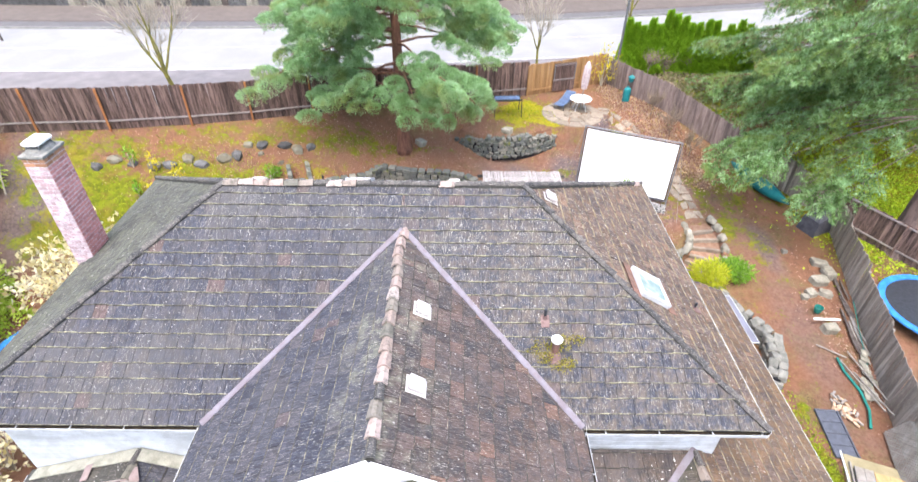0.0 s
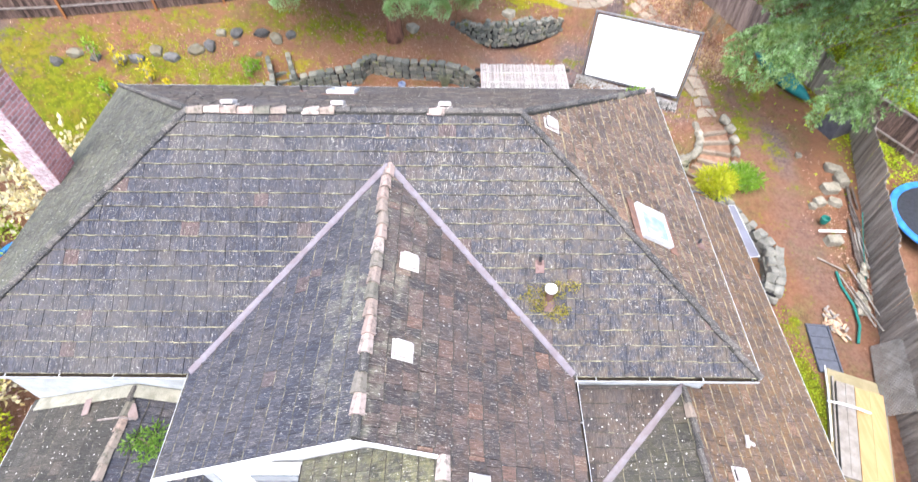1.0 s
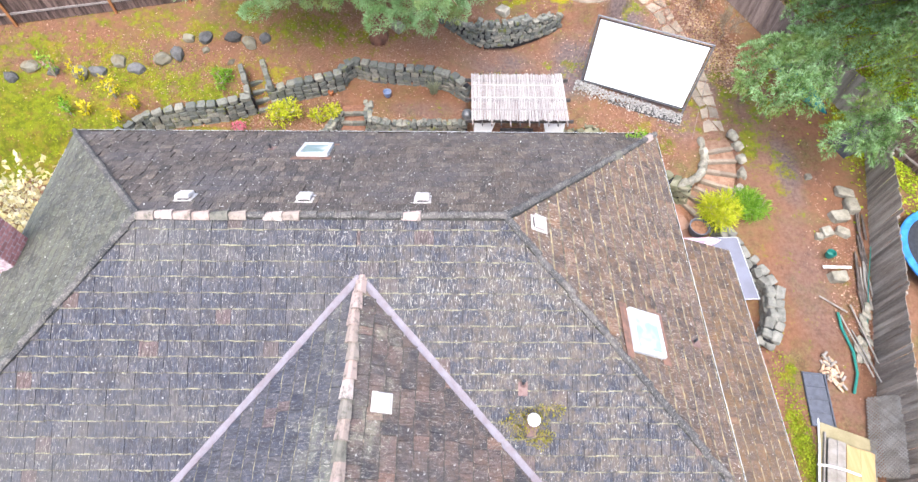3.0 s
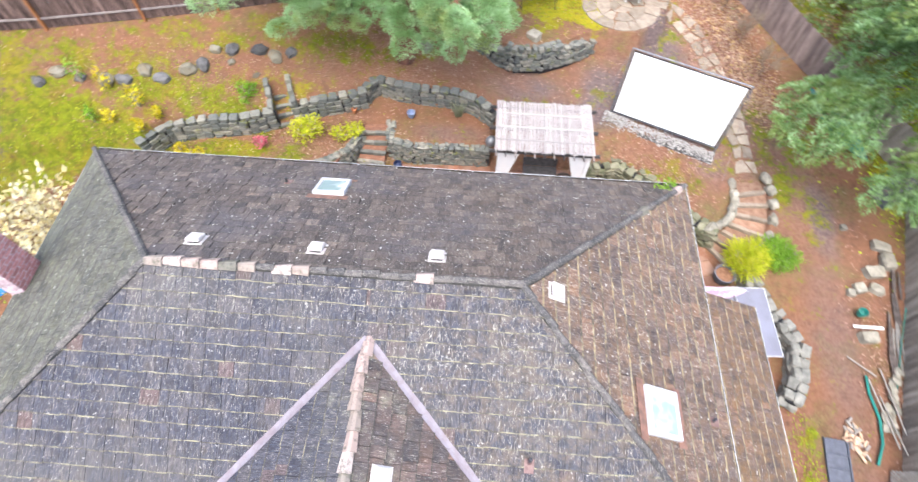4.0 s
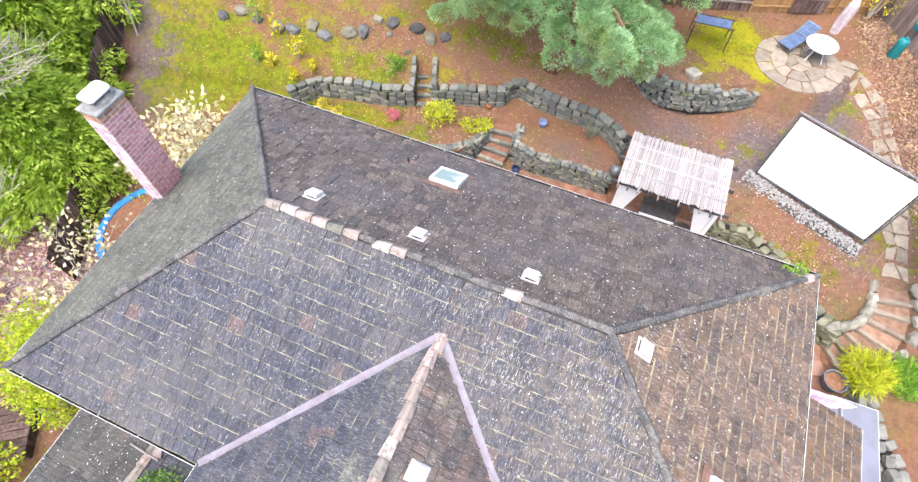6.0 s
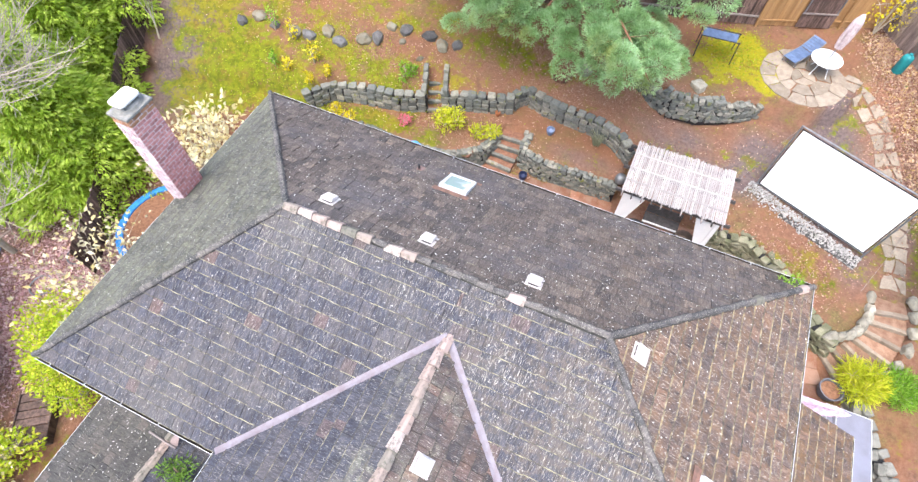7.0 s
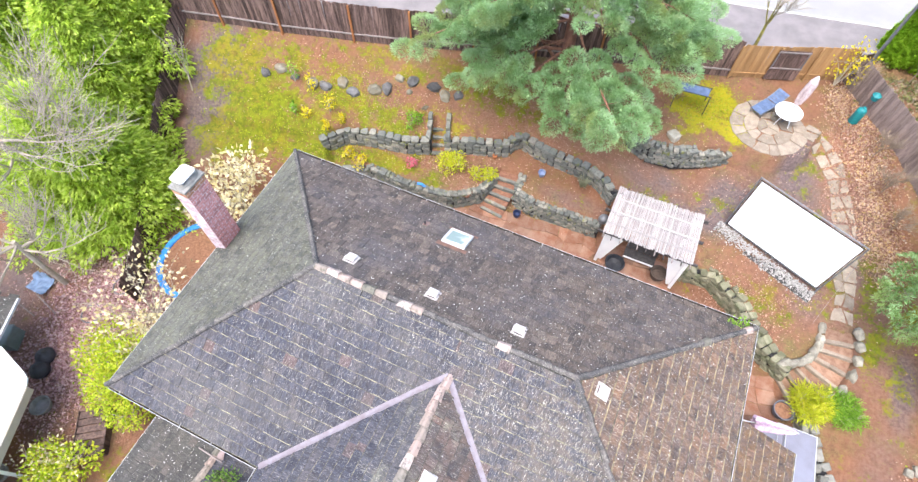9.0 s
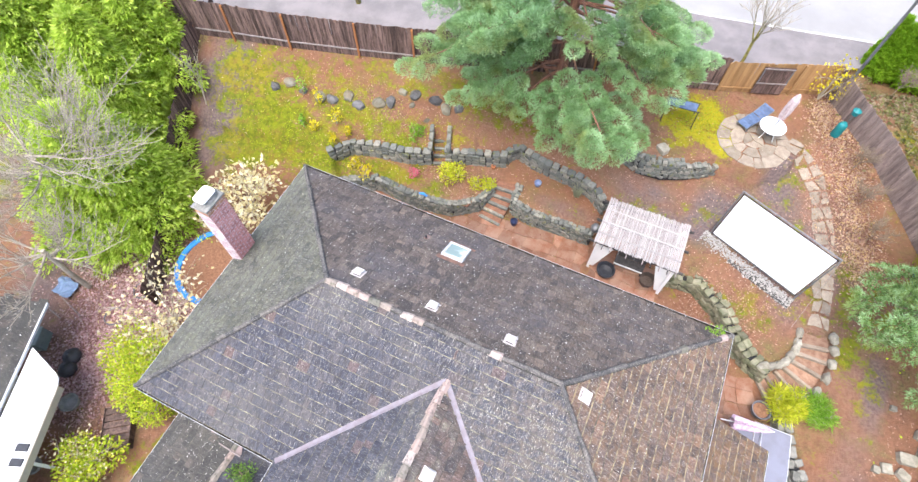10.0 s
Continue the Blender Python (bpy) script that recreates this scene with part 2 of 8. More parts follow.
M_LATH = plain("pergola_lath", (0.52, 0.48, 0.475), (0.42, 0.38, 0.375), 3, 0.7, bump=0.2, vary=0.25)
M_BEAM = plain("pergola_beam", (0.11, 0.1, 0.1), (0.06, 0.055, 0.055), 6, 0.8, bump=0.3)
M_BLUE = plain("blue_fabric", (0.16, 0.23, 0.38), (0.1, 0.15, 0.27), 6, 0.8, bump=0.2, vary=0.15)
M_BLUE_RIM = plain("blue_vinyl", (0.05, 0.27, 0.72), (0.03, 0.2, 0.55), 3, 0.5, bump=0.1)
M_TABLE_BLUE = plain("table_blue_grey", (0.25, 0.26, 0.33), (0.2, 0.2, 0.25), 1.2, 0.6, bump=0.05)
M_TEAL = plain("teal_plastic", (0.02, 0.27, 0.28), (0.015, 0.17, 0.19), 3, 0.45, bump=0.05)
M_TEAL_BRIGHT = plain("teal_bright", (0.03, 0.27, 0.22), (0.02, 0.18, 0.15), 4, 0.5)
M_PINK = plain("pink_fabric", (0.66, 0.5, 0.6), (0.45, 0.3, 0.42), 7, 0.8, bump=0.2)
M_UMB = plain("umbrella_cloth", (0.66, 0.56, 0.57), (0.58, 0.45, 0.47), 6, 0.8, bump=0.2)
M_BARK = plain("pine_bark", (0.36, 0.17, 0.115), (0.15, 0.075, 0.058), 5, 0.95, bump=0.9, stretch=(1, 1, 0.25))
M_BARK_GREY = plain("grey_bark", (0.2, 0.165, 0.15), (0.085, 0.07, 0.062), 5, 0.95, bump=0.9, stretch=(1, 1, 0.25))
M_BARK_PINK = plain("pink_bark", (0.3, 0.21, 0.19), (0.13, 0.095, 0.088), 5, 0.95, bump=0.9, stretch=(1, 1, 0.25))
M_BARK_TAN = plain("tan_bark", (0.54, 0.48, 0.4), (0.4, 0.34, 0.27), 6, 0.9, bump=0.3)
M_BARK_PALE = plain("pale_bark", (0.55, 0.5, 0.41), (0.44, 0.38, 0.3), 6, 0.9, bump=0.3)
M_MOSSY_BARK = plain("mossy_bark", (0.34, 0.32, 0.06), (0.14, 0.12, 0.06), 5, 0.95, bump=0.5)
M_TIMBER = plain("new_timber", (0.58, 0.4, 0.2), (0.48, 0.31, 0.14), 2, 0.6, bump=0.1, vary=0.15, stretch=(4, 0.4, 4))
M_TIMBER_GREY = plain("grey_timber", (0.42, 0.39, 0.36), (0.28, 0.25, 0.22), 3, 0.8, bump=0.3, vary=0.2)
M_EARTH_BED = plain("leaf_litter_bed", (0.33, 0.17, 0.1), (0.17, 0.085, 0.05), 9, 0.95, bump=0.6)
M_ASPHALT = plain("road_wet_pale", (0.38, 0.37, 0.362), (0.31, 0.302, 0.3), 0.35, 0.75, bump=0.1)
M_GLASS = Nodes("skylight_glass", 0.08, spec=0.6)
M_GLASS = M_GLASS.done(M_GLASS.mix(M_GLASS.step(M_GLASS.noise(1.5, 2), 0.4, 0.6), (0.3, 0.4, 0.4), (0.6, 0.64, 0.64)))
M_GLASS_DARK = Nodes("window_glass", 0.05, spec=0.7).done((0.16, 0.2, 0.24))


def leaf_material(name, *tones, gloss=0.6, thin=0.35, warm=None, clump=0):
    """Leaf or needle: part of the light goes through."""
    n = Nodes(name, gloss, spec=0.2, tone=1.0)
    pick = n.chance()
    # clump: patchy noise paints lit tips and shaded hollows of the crown into the colour.
    if clump:
        pick = n.math("ADD", n.math("MULTIPLY", pick, 0.45), n.step(n.noise(clump, 3, 0.6), 0.36, 0.64, 0, 0.55))
    col = n.ramp(pick, *[(k / (len(tones) - 1), c) for k, c in enumerate(tones)])
    col = n.mix(n.step(n.noise(0.9, 3), 0.35, 0.65, 0, 0.4), col, tones[0])
    if warm:
        col = n.mix(n.step(n.noise(0.55, 3, 0.6), 0.48, 0.66, 0, 0.7), col, warm)
    m = n.done(col)
    tl, mx = n.add("ShaderNodeBsdfTranslucent"), n.add("ShaderNodeMixShader")
    n.put(tl.inputs[0], col)
    mx.inputs[0].default_value = thin
    n.put(mx.inputs[1], n.b.outputs[0])
    n.put(mx.inputs[2], tl.outputs[0])
    n.put(n.t.nodes["Material Output"].inputs[0], mx.outputs[0])
    return m


M_PINE = leaf_material("pine_needles", (0.18, 0.3, 0.11), (0.32, 0.5, 0.23), (0.46, 0.66, 0.37), (0.6, 0.78, 0.52), thin=0.5, clump=1.7, warm=(0.34, 0.37, 0.12))
M_FIR = leaf_material("fir_needles", (0.04, 0.07, 0.018), (0.18, 0.31, 0.09), (0.35, 0.54, 0.24), (0.52, 0.74, 0.45), thin=0.33, clump=2.6, warm=(0.24, 0.3, 0.06))
M_CEDAR = leaf_material("cedar_sprays", (0.25, 0.38, 0.04), (0.46, 0.62, 0.08), (0.62, 0.75, 0.14), (0.74, 0.82, 0.26), thin=0.5, clump=2.2)
M_THUJA = leaf_material("hedge_sprays", (0.17, 0.33, 0.015), (0.3, 0.52, 0.03), (0.42, 0.62, 0.06), thin=0.45)
M_LIME = leaf_material("lime_leaves", (0.34, 0.42, 0.015), (0.52, 0.57, 0.03), (0.66, 0.66, 0.06), (0.72, 0.64, 0.08))
M_LIMEGREEN = leaf_material("lime_green_leaves", (0.26, 0.38, 0.015), (0.42, 0.54, 0.03), (0.58, 0.63, 0.06), (0.7, 0.62, 0.08))
M_GREENLEAF = leaf_material("green_leaves", (0.13, 0.28, 0.02), (0.23, 0.43, 0.04), (0.36, 0.55, 0.09))
M_CREAM = leaf_material("cream_leaves", (0.58, 0.48, 0.22), (0.76, 0.68, 0.4), (0.84, 0.79, 0.55), (0.87, 0.84, 0.68))
M_YELLOW = leaf_material("yellow_leaves", (0.55, 0.44, 0.012), (0.7, 0.6, 0.025), (0.78, 0.7, 0.08))
M_LITTER = leaf_material("fallen_leaves", (0.14, 0.06, 0.045), (0.32, 0.15, 0.1), (0.46, 0.26, 0.18), (0.6, 0.4, 0.34), (0.71, 0.56, 0.43))
M_TWIG = plain("twigs", (0.4, 0.32, 0.24), (0.24, 0.18, 0.13), 8, 0.9)
M_PINKLEAF = leaf_material("pink_flowers", (0.6, 0.12, 0.2), (0.72, 0.25, 0.3))


# ---- tools for meshes ----
class Geo:
    """Collects faces for one mesh."""

    def __init__(self):
        self.v, self.f, self.s = [], [], []

    def face(self, pts, slot=0):
        k = len(self.v)
        self.v += [tuple(p) for p in pts]
        self.f.append(tuple(range(k, k + len(pts))))
        self.s.append(slot)

    def mesh(self, verts, faces, slot=0):
        k = len(self.v)
        self.v += [tuple(p) for p in verts]
        self.f += [tuple(i + k for i in q) for q in faces]
        self.s += [slot] * len(faces)

    def box(self, m, sx, sy, sz, slot=0, bevel=0.0):
        """A box about m's origin, with its long edges cut back by bevel."""
        x, y, z = sx / 2, sy / 2, sz / 2
        if not bevel:
            c = [(-x, -y, -z), (x, -y, -z), (x, y, -z), (-x, y, -z), (-x, -y, z), (x, -y, z), (x, y, z), (-x, y, z)]
            q = [(3, 2, 1, 0), (4, 5, 6, 7), (0, 1, 5, 4), (1, 2, 6, 5), (2, 3, 7, 6), (3, 0, 4, 7)]
        else:
            b, c = bevel, []
            for zz, w in ((-z, b), (-z + b, 0), (z - b, 0), (z, b)):
                c += [(-x + w, -y + w, zz), (x - w, -y + w, zz), (x - w, y - w, zz), (-x + w, y - w, zz)]
            q = [(3, 2, 1, 0), (12, 13, 14, 15)]
            for r in range(3):
                q += [(4 * r + k, 4 * r + (k + 1) % 4, 4 * r + 4 + (k + 1) % 4, 4 * r + 4 + k) for k in range(4)]
        self.mesh([m @ Vector(p) for p in c], q, slot)

    def prism(self, pts, lo, hi, slot=0, m=None):
        """An upright prism over a plan outline (counter-clockwise)."""
        m = m or Matrix()
        n = len(pts)
        v = [m @ Vector((x, y, lo)) for x, y in pts] + [m @ Vector((x, y, hi)) for x, y in pts]
        q = [tuple(range(n - 1, -1, -1)), tuple(range(n, 2 * n))] + [(k, (k + 1) % n, n + (k + 1) % n, n + k) for k in range(n)]
        self.mesh(v, q, slot)

    def tube(self, pts, radii, sides=6, slot=0, ends=True):
        pts = [Vector(p) for p in pts]
        radii = radii if isinstance(radii, (list, tuple)) else [radii] * len(pts)
        v, q = [], []
        for k, p in enumerate(pts):
            d = (pts[min(k + 1, len(pts) - 1)] - pts[max(k - 1, 0)]).normalized()
            a = d.cross(Vector((0.31, 0.17, 1)) if abs(d.z) < 0.95 else Vector((1, 0.2, 0))).normalized()
            b = d.cross(a)
            for j in range(sides):
                t = 2 * math.pi * j / sides
                v.append(p + radii[k] * (math.cos(t) * a + math.sin(t) * b))
        for k in range(len(pts) - 1):
            q += [(k * sides + j, k * sides + (j + 1) % sides, (k + 1) * sides + (j + 1) % sides, (k + 1) * sides + j) for j in range(sides)]
        if ends:
            q += [tuple(range(sides - 1, -1, -1)), tuple(range((len(pts) - 1) * sides, len(pts) * sides))]
        self.mesh(v, q, slot)

    def lathe(self, m, rings, sides=20, slot=0):
        """A turned shape about m's z: rings of (radius, height)."""
        v = [m @ Vector((r * math.cos(2 * math.pi * j / sides), r * math.sin(2 * math.pi * j / sides), z)) for r, z in rings for j in range(sides)]
        q = [(k * sides + j, k * sides + (j + 1) % sides, (k + 1) * sides + (j + 1) % sides, (k + 1) * sides + j) for k in range(len(rings) - 1) for j in range(sides)]
        q += [tuple(range(sides - 1, -1, -1)), tuple(range((len(rings) - 1) * sides, len(rings) * sides))]
        self.mesh(v, q, slot)

    def data(self, name, mats, smooth=False):
        me = bpy.data.meshes.new(name)
        me.from_pydata(self.v, [], self.f)
        for x in mats if isinstance(mats, (list, tuple)) else [mats]:
            me.materials.append(x)
        me.polygons.foreach_set("material_index", self.s)
        if smooth:
            me.polygons.foreach_set("use_smooth", [True] * len(self.f))
        me.update()
        return me


def part(name, geo, mats, parent=None, label="", smooth=False, m=None):
    """One mesh object, under a thing or a part (given in the parent's own space)."""
    ob = new(name, geo.data(name, mats, smooth) if isinstance(geo, Geo) else geo)
    ob.parent = parent
    if m is not None:
        ob.matrix_basis = m
    return tagged(ob, label)


def thing(name, label, category, m=None, group="", kind=""):
    ob = new(name)
    if m is not None:
        ob.matrix_basis = m
    return tagged(ob, label, category, group, kind)


def piece(name, me, parent, m):
    ob = new(name, me)
    ob.parent, ob.matrix_basis = parent, m
    return ob


def frame_from(o, u, v):
    """A pose at o whose x runs along u and whose y along v."""
    u, v = Vector(u).normalized(), Vector(v).normalized()
    w = u.cross(v).normalized()
    v = w.cross(u)
    return Matrix(((u.x, v.x, w.x, o[0]), (u.y, v.y, w.y, o[1]), (u.z, v.z, w.z, o[2]), (0, 0, 0, 1)))


def lerp(a, b, t):
    return a + (b - a) * t


def interp(x, xs, ys):
    return float(np.interp(x, xs, ys))


def clip(poly, inside):
    """A plan polygon cut to a convex counter-clockwise one."""
    for k in range(len(inside)):
        (ax, ay), (bx, by) = inside[k], inside[(k + 1) % len(inside)]
        out, n = [], len(poly)
        side = [(bx - ax) * (y - ay) - (by - ay) * (x - ax) for x, y in poly]
        for j in range(n):
            p, q, s, r = poly[j], poly[(j + 1) % n], side[j], side[(j + 1) % n]
            if s >= 0:
                out.append(p)
            if s * r < 0:
                t = s / (s - r)
                out.append((lerp(p[0], q[0], t), lerp(p[1], q[1], t)))
        poly = out
        if len(poly) < 3:
            return []
    return poly


def area(p):
    return 0.5 * sum(p[k][0] * p[(k + 1) % len(p)][1] - p[(k + 1) % len(p)][0] * p[k][1] for k in range(len(p)))


def inside(x, y, poly):
    hit = False
    for k in range(len(poly)):
        (ax, ay), (bx, by) = poly[k], poly[k - 1]
        if (ay > y) != (by > y) and x < (bx - ax) * (y - ay) / (by - ay) + ax:
            hit = not hit
    return hit


# ---- plan of the yard ----
LOWER_WALL = [(-12.6, 20.3), (-11.8, 20.75), (-10.8, 21.3), (-9.3, 21.15), (-7.9, 21.15), (-6.4, 21.4), (-5.2, 22.3), (-4.8, 23.45)]
LOWER_WALL_2 = [(-3.5, 24.0), (-3.45, 22.95), (-2.45, 22.7), (-0.6, 22.75), (1.0, 22.8)]
UPPER_WALL = [(-13.7, 21.3), (-13.0, 22.3), (-11.6, 22.7), (-9.85, 23.0), (-8.55, 23.5)]
UPPER_WALL_2 = [(-7.8, 24.0), (-5.9, 24.6), (-4.85, 25.0), (-4.7, 25.5), (-4.3, 25.9), (-3.5, 25.6), (-2.3, 25.4), (-0.75, 25.3), (0.3, 24.95), (1.05, 24.3)]
SCREEN_WALL = [(5.3, 22.35), (6.7, 22.5), (7.95, 21.6), (8.75, 20.45), (9.6, 19.7), (10.4, 19.25)]
TERRACE_WALL = [(-0.05, 27.75), (0.9, 27.3), (1.9, 26.95), (3.1, 27.05), (4.4, 27.65), (5.5, 28.35)]
SIDE_WALL = [(11.5, 17.7), (11.9, 16.3), (12.4, 15.5), (12.75, 14.7), (12.5, 13.6), (11.95, 12.7)]
PATIO = [(-12.6, 17), *LOWER_WALL, (-4.7, 24.2), (-3.6, 24.2), *LOWER_WALL_2, (1.15, 24.2), (5.25, 24.2), *SCREEN_WALL, (11.2, 18.4), *SIDE_WALL, (11.2, 8), (6.5, 6), (6.5, 17)]
BED = [*LOWER_WALL, (-4.7, 24.2), (-3.6, 24.2), *LOWER_WALL_2, (1.15, 24.2), *reversed(UPPER_WALL_2), *reversed(UPPER_WALL)]
TERRACE = [*TERRACE_WALL, (7.5, 28.3), (8.8, 29.2), (9.2, 30.6), (9.6, 35), (4.4, 33.1), (1.2, 31.0)]
CURVE = (((10.2, 19.25), (10.9, 18.3)), ((10.55, 19.4), (11.45, 18.5)), ((10.9, 19.65), (12.0, 18.9)), ((11.15, 19.95), (12.45, 19.4)), ((11.35, 20.35), (12.7, 20.1)), ((11.5, 20.75), (12.8, 20.8)), ((11.55, 21.15), (12.75, 21.4)), ((11.55, 21.7), (12.6, 21.9)))
UPPER_STEPS = [(-8.66, 23.3), (-7.75, 23.62), (-8.2, 24.95), (-9.05, 24.65)]
STEP_ZONE = [a for a, b in CURVE] + [b for a, b in reversed(CURVE)]
FENCE_DIR = Vector((0.937, 0.349, 0)).normalized()


def fence_y(x):
    return 26.5 + (x + 14.1) * 0.36


def fence_z(x):
    return interp(x, (-24, -20.9, -18, -14.4, -11.5, -3, 4, 10), (5.1, 4.82, 4.45, 4.2, 4.03, 3.85, 3.65, 3.45))


def wall_y(x):
    return interp(x, (-20, -13.7, -11.6, -8.5, -5.9, -4.3, -0.7, 1.0, 3), (20, 21.3, 22.7, 23.5, 24.6, 25.8, 25.3, 24.4, 24.2))


def smooth(t):
    t = max(0, min(1, t))
    return t * t * (3 - 2 * t)


def height(x, y):
    """The ground's height."""
    yf = fence_y(x)
    if y > yf + 0.4:
        return interp(y - yf, (0.4, 3.5, 40), (fence_z(x) - 0.15, 3.4, 3.2)) if x < 12 else interp(y, (20, 30, 40), (1.5, 2.4, 3.2))
    if inside(x, y, STEP_ZONE):
        return 0.12 + 0.3 * max(0, y - 18.6) / 1.2 if y < 21.2 else 0.9
    if inside(x, y, PATIO):
        return interp(y, (8, 13, 20), (0.0, 0.08, 0.18))
    if inside(x, y, UPPER_STEPS):
        return 0.95 + 1.05 * max(0, y - 23.4)
    if inside(x, y, BED):
        return 1.12 + 0.04 * max(0, y - 23)
    bump = 0.05 * noise.noise((x * 0.7, y * 0.7, 0)) + 0.02 * noise.noise((x * 2.3, y * 2.3, 3))
    left = interp(x, (-22, -13.7, -12), (-0.1, 0.25, 0.3))
    back = interp(y, (6, 12, 16, 20), (left, left + 0.3, 1.0, 1.7))
    yw = wall_y(x)
    s = max(0.0, (y - yw) / max(0.5, yf - yw))
    up = 2.0 + (fence_z(x) - 2.0) * s ** 0.8 if y > yw else min(2.0, back)
    side = interp(y, (5, 10, 12, 14, 16, 18, 21, 24.3, 27.6, 29.4, 31.1, 35), (0.0, 0.03, 0.12, 0.3, 0.5, 0.75, 1.15, 1.45, 2.0, 2.6, 3.2, 3.5))
    z = lerp(up, side, smooth((x + 0.5) / 3.0)) + bump
    if inside(x, y, TERRACE):
        z = max(z, 3.35)
    return z


def ground_cover(x, y):
    """Moss, leaf litter and bare wet soil, from 0 to 1."""
    w = noise.noise((x * 0.35, y * 0.35, 7)) + 0.5 * noise.noise((x * 1.1, y * 1.1, 2))

    def blob(cx, cy, rx, ry):
        return smooth(1.25 - math.hypot((x - cx) / rx, (y - cy) / ry) + 0.45 * w)

    moss = max(blob(-16.5, 21, 5.5, 3.2), 0.8 * blob(-19.5, 22.5, 2.5, 2.5), 0.7 * blob(-12.5, 23.4, 6, 1.1), 0.45 * blob(-8.5, 24.6, 4, 1.0), 0.5 * blob(-17, 24.3, 6, 1.2), 0.6 * blob(-12, 26.3, 6, 1.0), 0.5 * blob(-8, 26.9, 7, 1.3), 0.15 * blob(-6, 27.5, 5, 1.5), blob(3.9, 30.3, 2.4, 2.5), blob(5.3, 29.3, 1.2, 1.2),
               1.3 * blob(-10.4, 22.0, 1.7, 0.7), 0.7 * blob(-8, 22, 1.2, 0.6), 0.6 * blob(6, 26.2, 0.8, 0.5), 0.45 * blob(13, 23.2, 0.8, 1.6), 0.5 * blob(11, 25.8, 1, 1), 0.5 * blob(11.3, 24.2, 1.0, 2.2), 0.5 * blob(14.6, 24, 1.2, 2.5), 0.85 * blob(13.5, 21.6, 0.6, 1.3), 0.5 * blob(14.4, 20.3, 0.7, 0.8), 0.45 * blob(9.4, 29.2, 0.8, 1.6), 0.7 * blob(4.9, 26.0, 0.5, 0.5), 0.6 * blob(12.9, 25.4, 0.5, 1.6),
               1.0 * blob(12.35, 9.3, 0.5, 3.0), 0.7 * blob(12.75, 11.6, 0.4, 1.0), 1.2 * blob(25, 26, 9, 9), 1.0 * blob(20.5, 23, 2.6, 4), 0.9 * blob(17, 33, 4, 4), 0.45 * blob(9.3, 21.8, 1.3, 0.8), 0.7 * blob(-12.5, 5, 1, 2), 0.7 * blob(22, 38, 8, 4), 0.35 * blob(8.5, 27.3, 2.5, 1.6), 0.4 * blob(3.5, 25.3, 2, 0.8), 0.35 * blob(14, 21.5, 1.5, 4), 0.5 * blob(8.8, 22.3, 1.6, 0.9))
    if fence_y(x) + 0.2 < y and x < 9:
        moss *= 0.3
    litter = max(blob(11, 31, 1.6, 4), 1.0 * blob(-4, 26.8, 7, 2), 0.9 * blob(-18.5, 9, 5, 4), 0.35 * blob(16, 15, 0.8, 3), 0.6 * blob(-6, 23, 3, 0.8))
    soil = max(blob(3, 26, 2.5, 1.2), 1.2 * blob(-23, 11, 3, 6), 0.9 * blob(9.6, 24.6, 2.2, 1.6), 1.1 * blob(5.8, 25.6, 2.2, 1.7), 0.9 * blob(9.3, 27.3, 2.4, 2.4), 1.3 * blob(7.6, 26.6, 3.2, 2.0), 1.2 * blob(4.0, 24.9, 2.2, 1.4), 0.9 * blob(11.0, 27.5, 1.6, 3.0), 0.3 * blob(13.5, 22, 2.0, 4.0), 0.7 * blob(10.6, 23.4, 1.2, 1.6), 0.7 * blob(12.4, 26, 1.2, 2.5), 1.4 * blob(-20.4, 21.5, 1.9, 4.0), 1.0 * blob(-18.5, 9, 5, 5), 0.45 * blob(14.2, 14.6, 1.2, 5.5), 1.0 * blob(14.8, 20.5, 0.7, 2.5), 1.4 * blob(6.5, 26.6, 3.6, 1.3), 1.2 * blob(8.8, 28.6, 1.6, 1.6), 0.5 * blob(-1, 23.7, 1.8, 0.6))
    gold = max(0.45 * blob(25, 26, 9, 9), blob(3.8, 30.4, 3.2, 2.6), blob(5.3, 29.3, 1.6, 1.6), 0.4 * blob(-8, 25, 6, 1.5))
    return moss, litter, soil, gold


